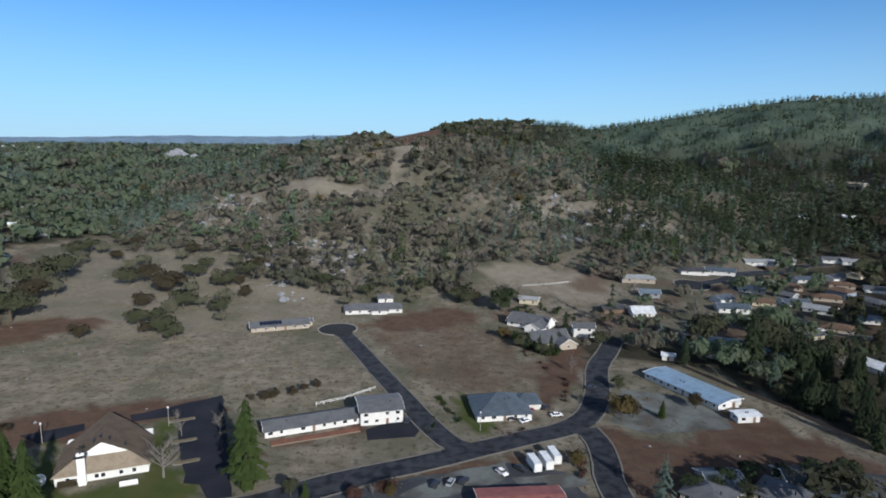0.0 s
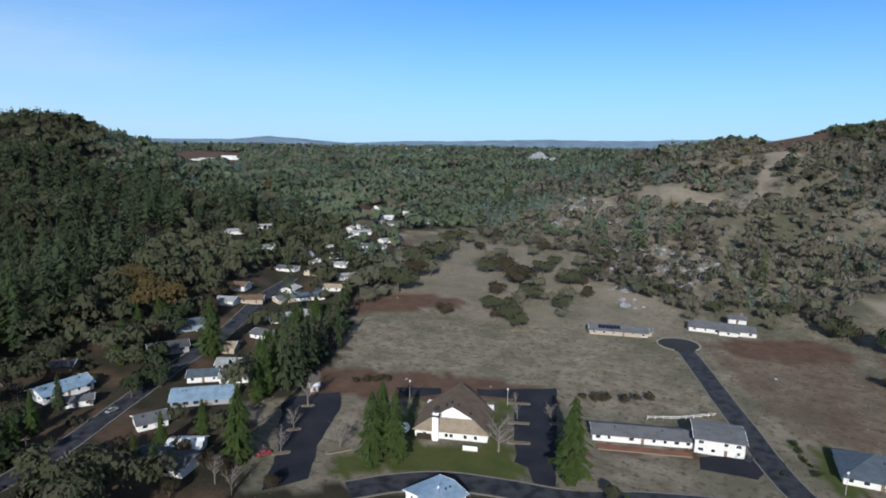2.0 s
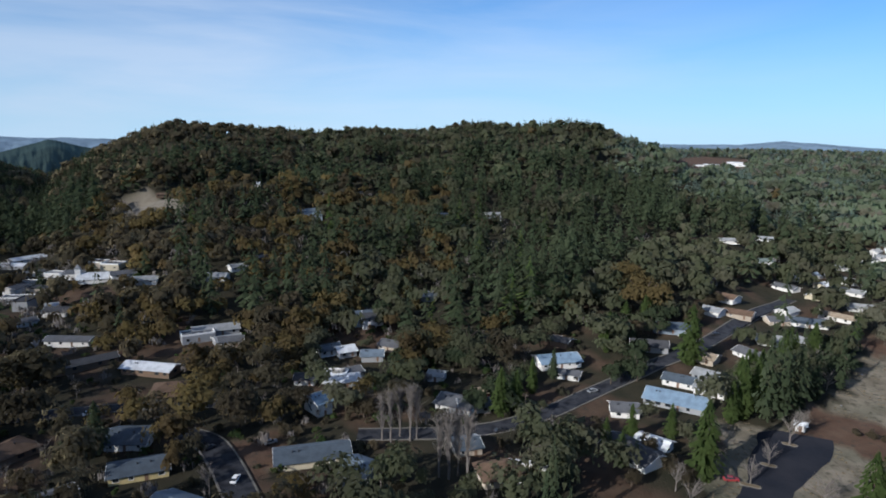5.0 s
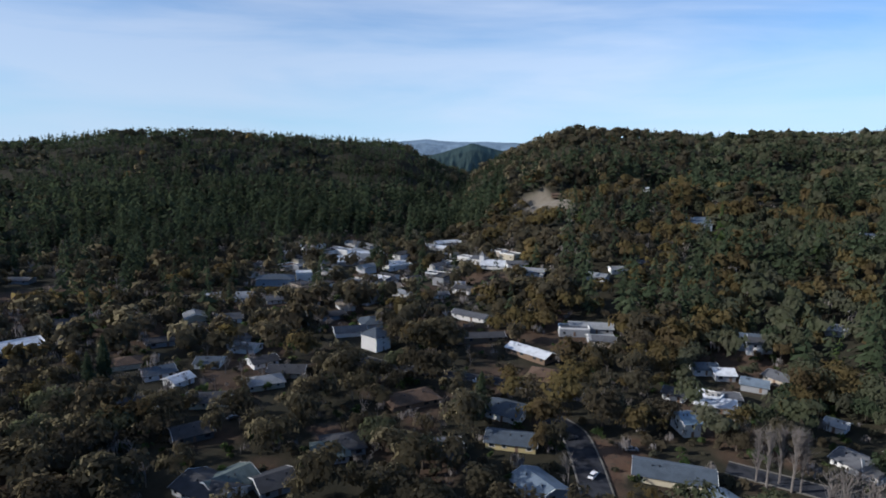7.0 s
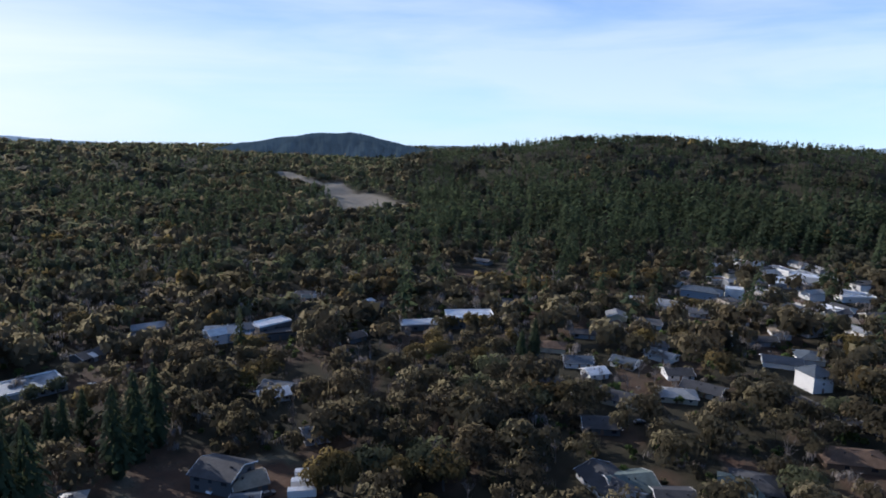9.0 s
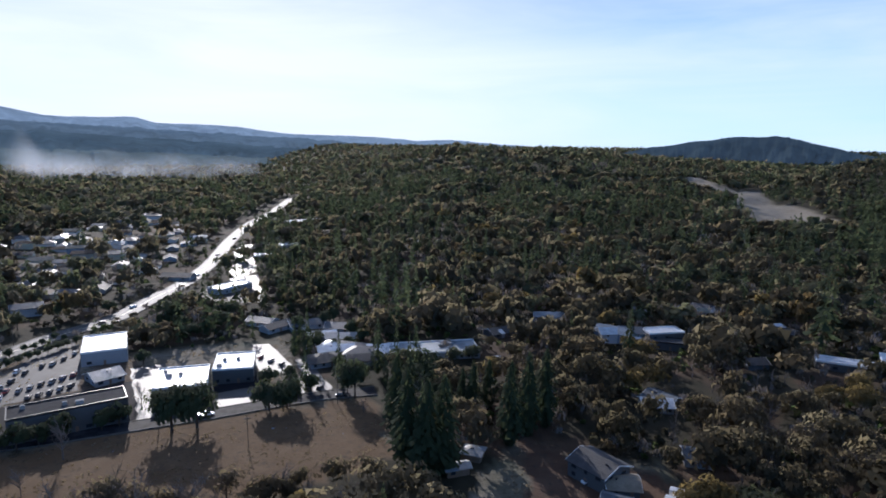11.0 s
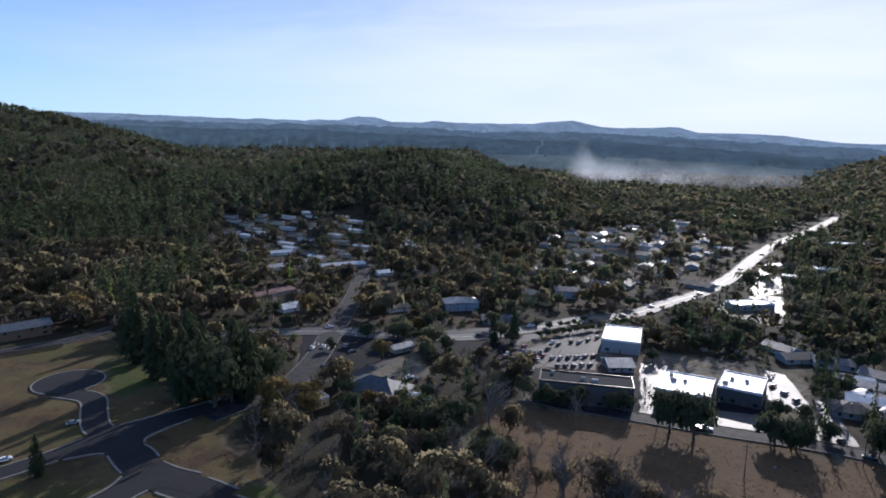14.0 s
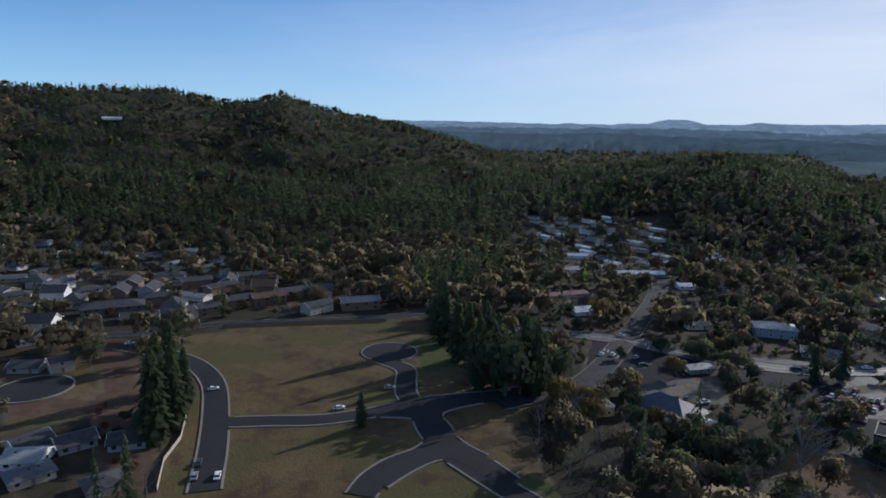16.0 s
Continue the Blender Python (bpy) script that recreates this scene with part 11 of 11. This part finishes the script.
# ---- stones and tufts in the open ground ----
def scatter_stones():
    rng = np.random.default_rng(77)
    for kinds, n, size, name, mat, label in ((("rocky",), 7000, (0.4, 2.6), "rocks", M_ROCK, "pale grey rock outcrops among scrub"), (("open", "pale"), 420, (0.12, 0.7), "stones", M_ROCK, "scattered pale stones in dry grass")):
        x, y = rng.uniform(-420, 420, 120000), rng.uniform(-420, 900, 120000)
        ok = in_fields(kinds, x, y) & ~in_fields(("paving", "lawn"), x, y)
        x, y = x[ok][:n * 2], y[ok][:n * 2]
        clump = wave_noise(x, y, 40, 50) > (0.1 if name == "rocks" else 0.35)
        x, y = x[clump][:n], y[clump][:n]
        gap = road_gap(x, y) > 3
        x, y = x[gap], y[gap]
        s = size[0] + (size[1] - size[0]) * rng.random(len(x)) ** 2.5
        # each stone: a lumpy eight-sided block
        base = np.array([(1, 0, 0), (0.6, 0.75, 0), (-0.2, 0.95, 0), (-0.9, 0.4, 0), (-0.85, -0.5, 0), (-0.1, -1, 0), (0.7, -0.65, 0), (0.1, 0.05, 0.75), (0.5, 0.1, 0.55), (-0.4, 0.3, 0.6)])
        tri = np.array([(0, 1, 8), (1, 2, 8), (2, 9, 8), (8, 9, 7), (2, 3, 9), (3, 4, 9), (4, 7, 9), (4, 5, 7), (5, 6, 7), (6, 8, 7), (6, 0, 8)])
        a = rng.uniform(0, 2 * math.pi, len(x))
        j = base[None] * (1 + 0.3 * rng.normal(size=(len(x), 10, 1))) * s[:, None, None]
        vx = j[..., 0] * np.cos(a)[:, None] - j[..., 1] * np.sin(a)[:, None] + x[:, None]
        vy = j[..., 0] * np.sin(a)[:, None] + j[..., 1] * np.cos(a)[:, None] + y[:, None]
        vz = j[..., 2] + ground(x, y)[:, None] - 0.05
        v = np.stack([vx, vy, vz], -1).reshape(-1, 3)
        f = (tri[None] + 10 * np.arange(len(x))[:, None, None]).reshape(-1, 3)
        ob = new(name, mesh_from(name, v, f))
        ob.data.materials.append(mat)
        tagged(ob, label, "rocks", kind="stuff")


def scatter_tufts():
    rng = np.random.default_rng(78)
    x, y = rng.uniform(-330, 330, 160000), rng.uniform(-330, 420, 160000)
    ok = in_fields(("open",), x, y) & ~in_fields(("paving", "sealed", "lawn", "soil"), x, y) & (np.hypot(x, y) < 430) & (np.hypot(x, y) > 110)
    x, y = x[ok], y[ok]
    ok = (wave_noise(x, y, 22, 51) + 0.5 * wave_noise(x, y, 7, 52) > 0.15) & (road_gap(x, y) > 1.5)
    x, y = x[ok][:16000], y[ok][:16000]
    n = len(x)
    z = ground(x, y)
    out = []
    for _ in range(3):
        a = rng.uniform(0, 2 * math.pi, n)
        s = rng.uniform(0.2, 0.6, n)
        h = rng.uniform(0.1, 0.35, n)
        ox, oy = x + rng.uniform(-0.4, 0.4, n), y + rng.uniform(-0.4, 0.4, n)
        out.append(np.stack([np.stack([ox - s * np.cos(a), oy - s * np.sin(a), z - 0.03], 1), np.stack([ox + s * np.cos(a), oy + s * np.sin(a), z - 0.03], 1),
                             np.stack([ox + 0.3 * s * np.sin(a), oy, z + h], 1)], 1))
    ob = new("dry_grass", tri_mesh("dry_grass", np.concatenate(out)))
    ob.data.materials.append(M_TUFT)
    tagged(ob, "tufts of dry brown winter grass and weeds", "grass", kind="stuff")


def smoke():
    """Thin smoke drifting over the far valley: three curved, ragged veils one behind another."""
    m = bpy.data.materials.new("smoke")
    m.use_nodes = True
    n, l = m.node_tree.nodes, m.node_tree.links
    n.remove(n["Principled BSDF"])
    tc, at, no, mu = n.new("ShaderNodeTexCoord"), n.new("ShaderNodeAttribute"), n.new("ShaderNodeTexNoise"), n.new("ShaderNodeMath")
    at.attribute_name = "thick"
    no.inputs["Scale"].default_value, no.inputs["Detail"].default_value = 0.012, 6
    l.new(tc.outputs["Object"], no.inputs["Vector"])
    mr = n.new("ShaderNodeMapRange")
    mr.inputs["From Min"].default_value, mr.inputs["From Max"].default_value = 0.24, 0.82
    l.new(no.outputs["Fac"], mr.inputs["Value"])
    mu.operation = "MULTIPLY"
    l.new(at.outputs["Fac"], mu.inputs[0])
    l.new(mr.outputs[0], mu.inputs[1])
    tr, df, tl, ad, mx = n.new("ShaderNodeBsdfTransparent"), n.new("ShaderNodeBsdfDiffuse"), n.new("ShaderNodeBsdfTranslucent"), n.new("ShaderNodeMixShader"), n.new("ShaderNodeMixShader")
    for node in (df, tl):
        node.inputs["Color"].default_value = (0.82, 0.85, 0.90, 1)
    l.new(df.outputs[0], ad.inputs[1])
    l.new(tl.outputs[0], ad.inputs[2])
    l.new(mu.outputs[0], mx.inputs[0])
    l.new(tr.outputs[0], mx.inputs[1])
    l.new(ad.outputs[0], mx.inputs[2])
    l.new(mx.outputs[0], n["Material Output"].inputs["Surface"])
    verts, faces, thick = [], [], []
    for layer, dist in enumerate((1500.0, 1620.0, 1750.0)):
        nu, nv, base = 60, 10, len(verts)
        for i in range(nu + 1):
            u = i / nu
            az = radians(219.5 - 19.0 * u)
            for j in range(nv + 1):
                v = j / nv
                r = dist + 40 * math.sin(7 * u + layer) + 25 * v
                x, y = -r * math.sin(az), r * math.cos(az)
                top = 44 + 44 * math.exp(-((u - 0.08) / 0.05) ** 2) + 16 * (1 - u) + 10 * math.sin(9 * u + 2 * layer) + 5 * math.sin(31 * u + layer)
                verts.append((x, y, height_at(x, y) + 2 + top * v))
                thick.append(0.7 * (1 - v) ** 1.1 * min(1, v * 5) * min(1, u * 9) * (1 - u) ** 0.35)
        for i in range(nu):
            for j in range(nv):
                a = base + i * (nv + 1) + j
                faces.append((a, a + nv + 1, a + nv + 2, a + 1))
    me = mesh_from("smoke", verts, faces=faces, smooth_faces=True)
    at = me.attributes.new("thick", "FLOAT", "POINT")
    at.data.foreach_set("value", np.array(thick, np.float32))
    ob = tagged(new("smoke", me), "thin pale smoke drifting low over the valley", "smoke", kind="stuff")
    me.materials.append(m)


smoke()
scatter_stones()
scatter_tufts()
woodland()
undergrowth()
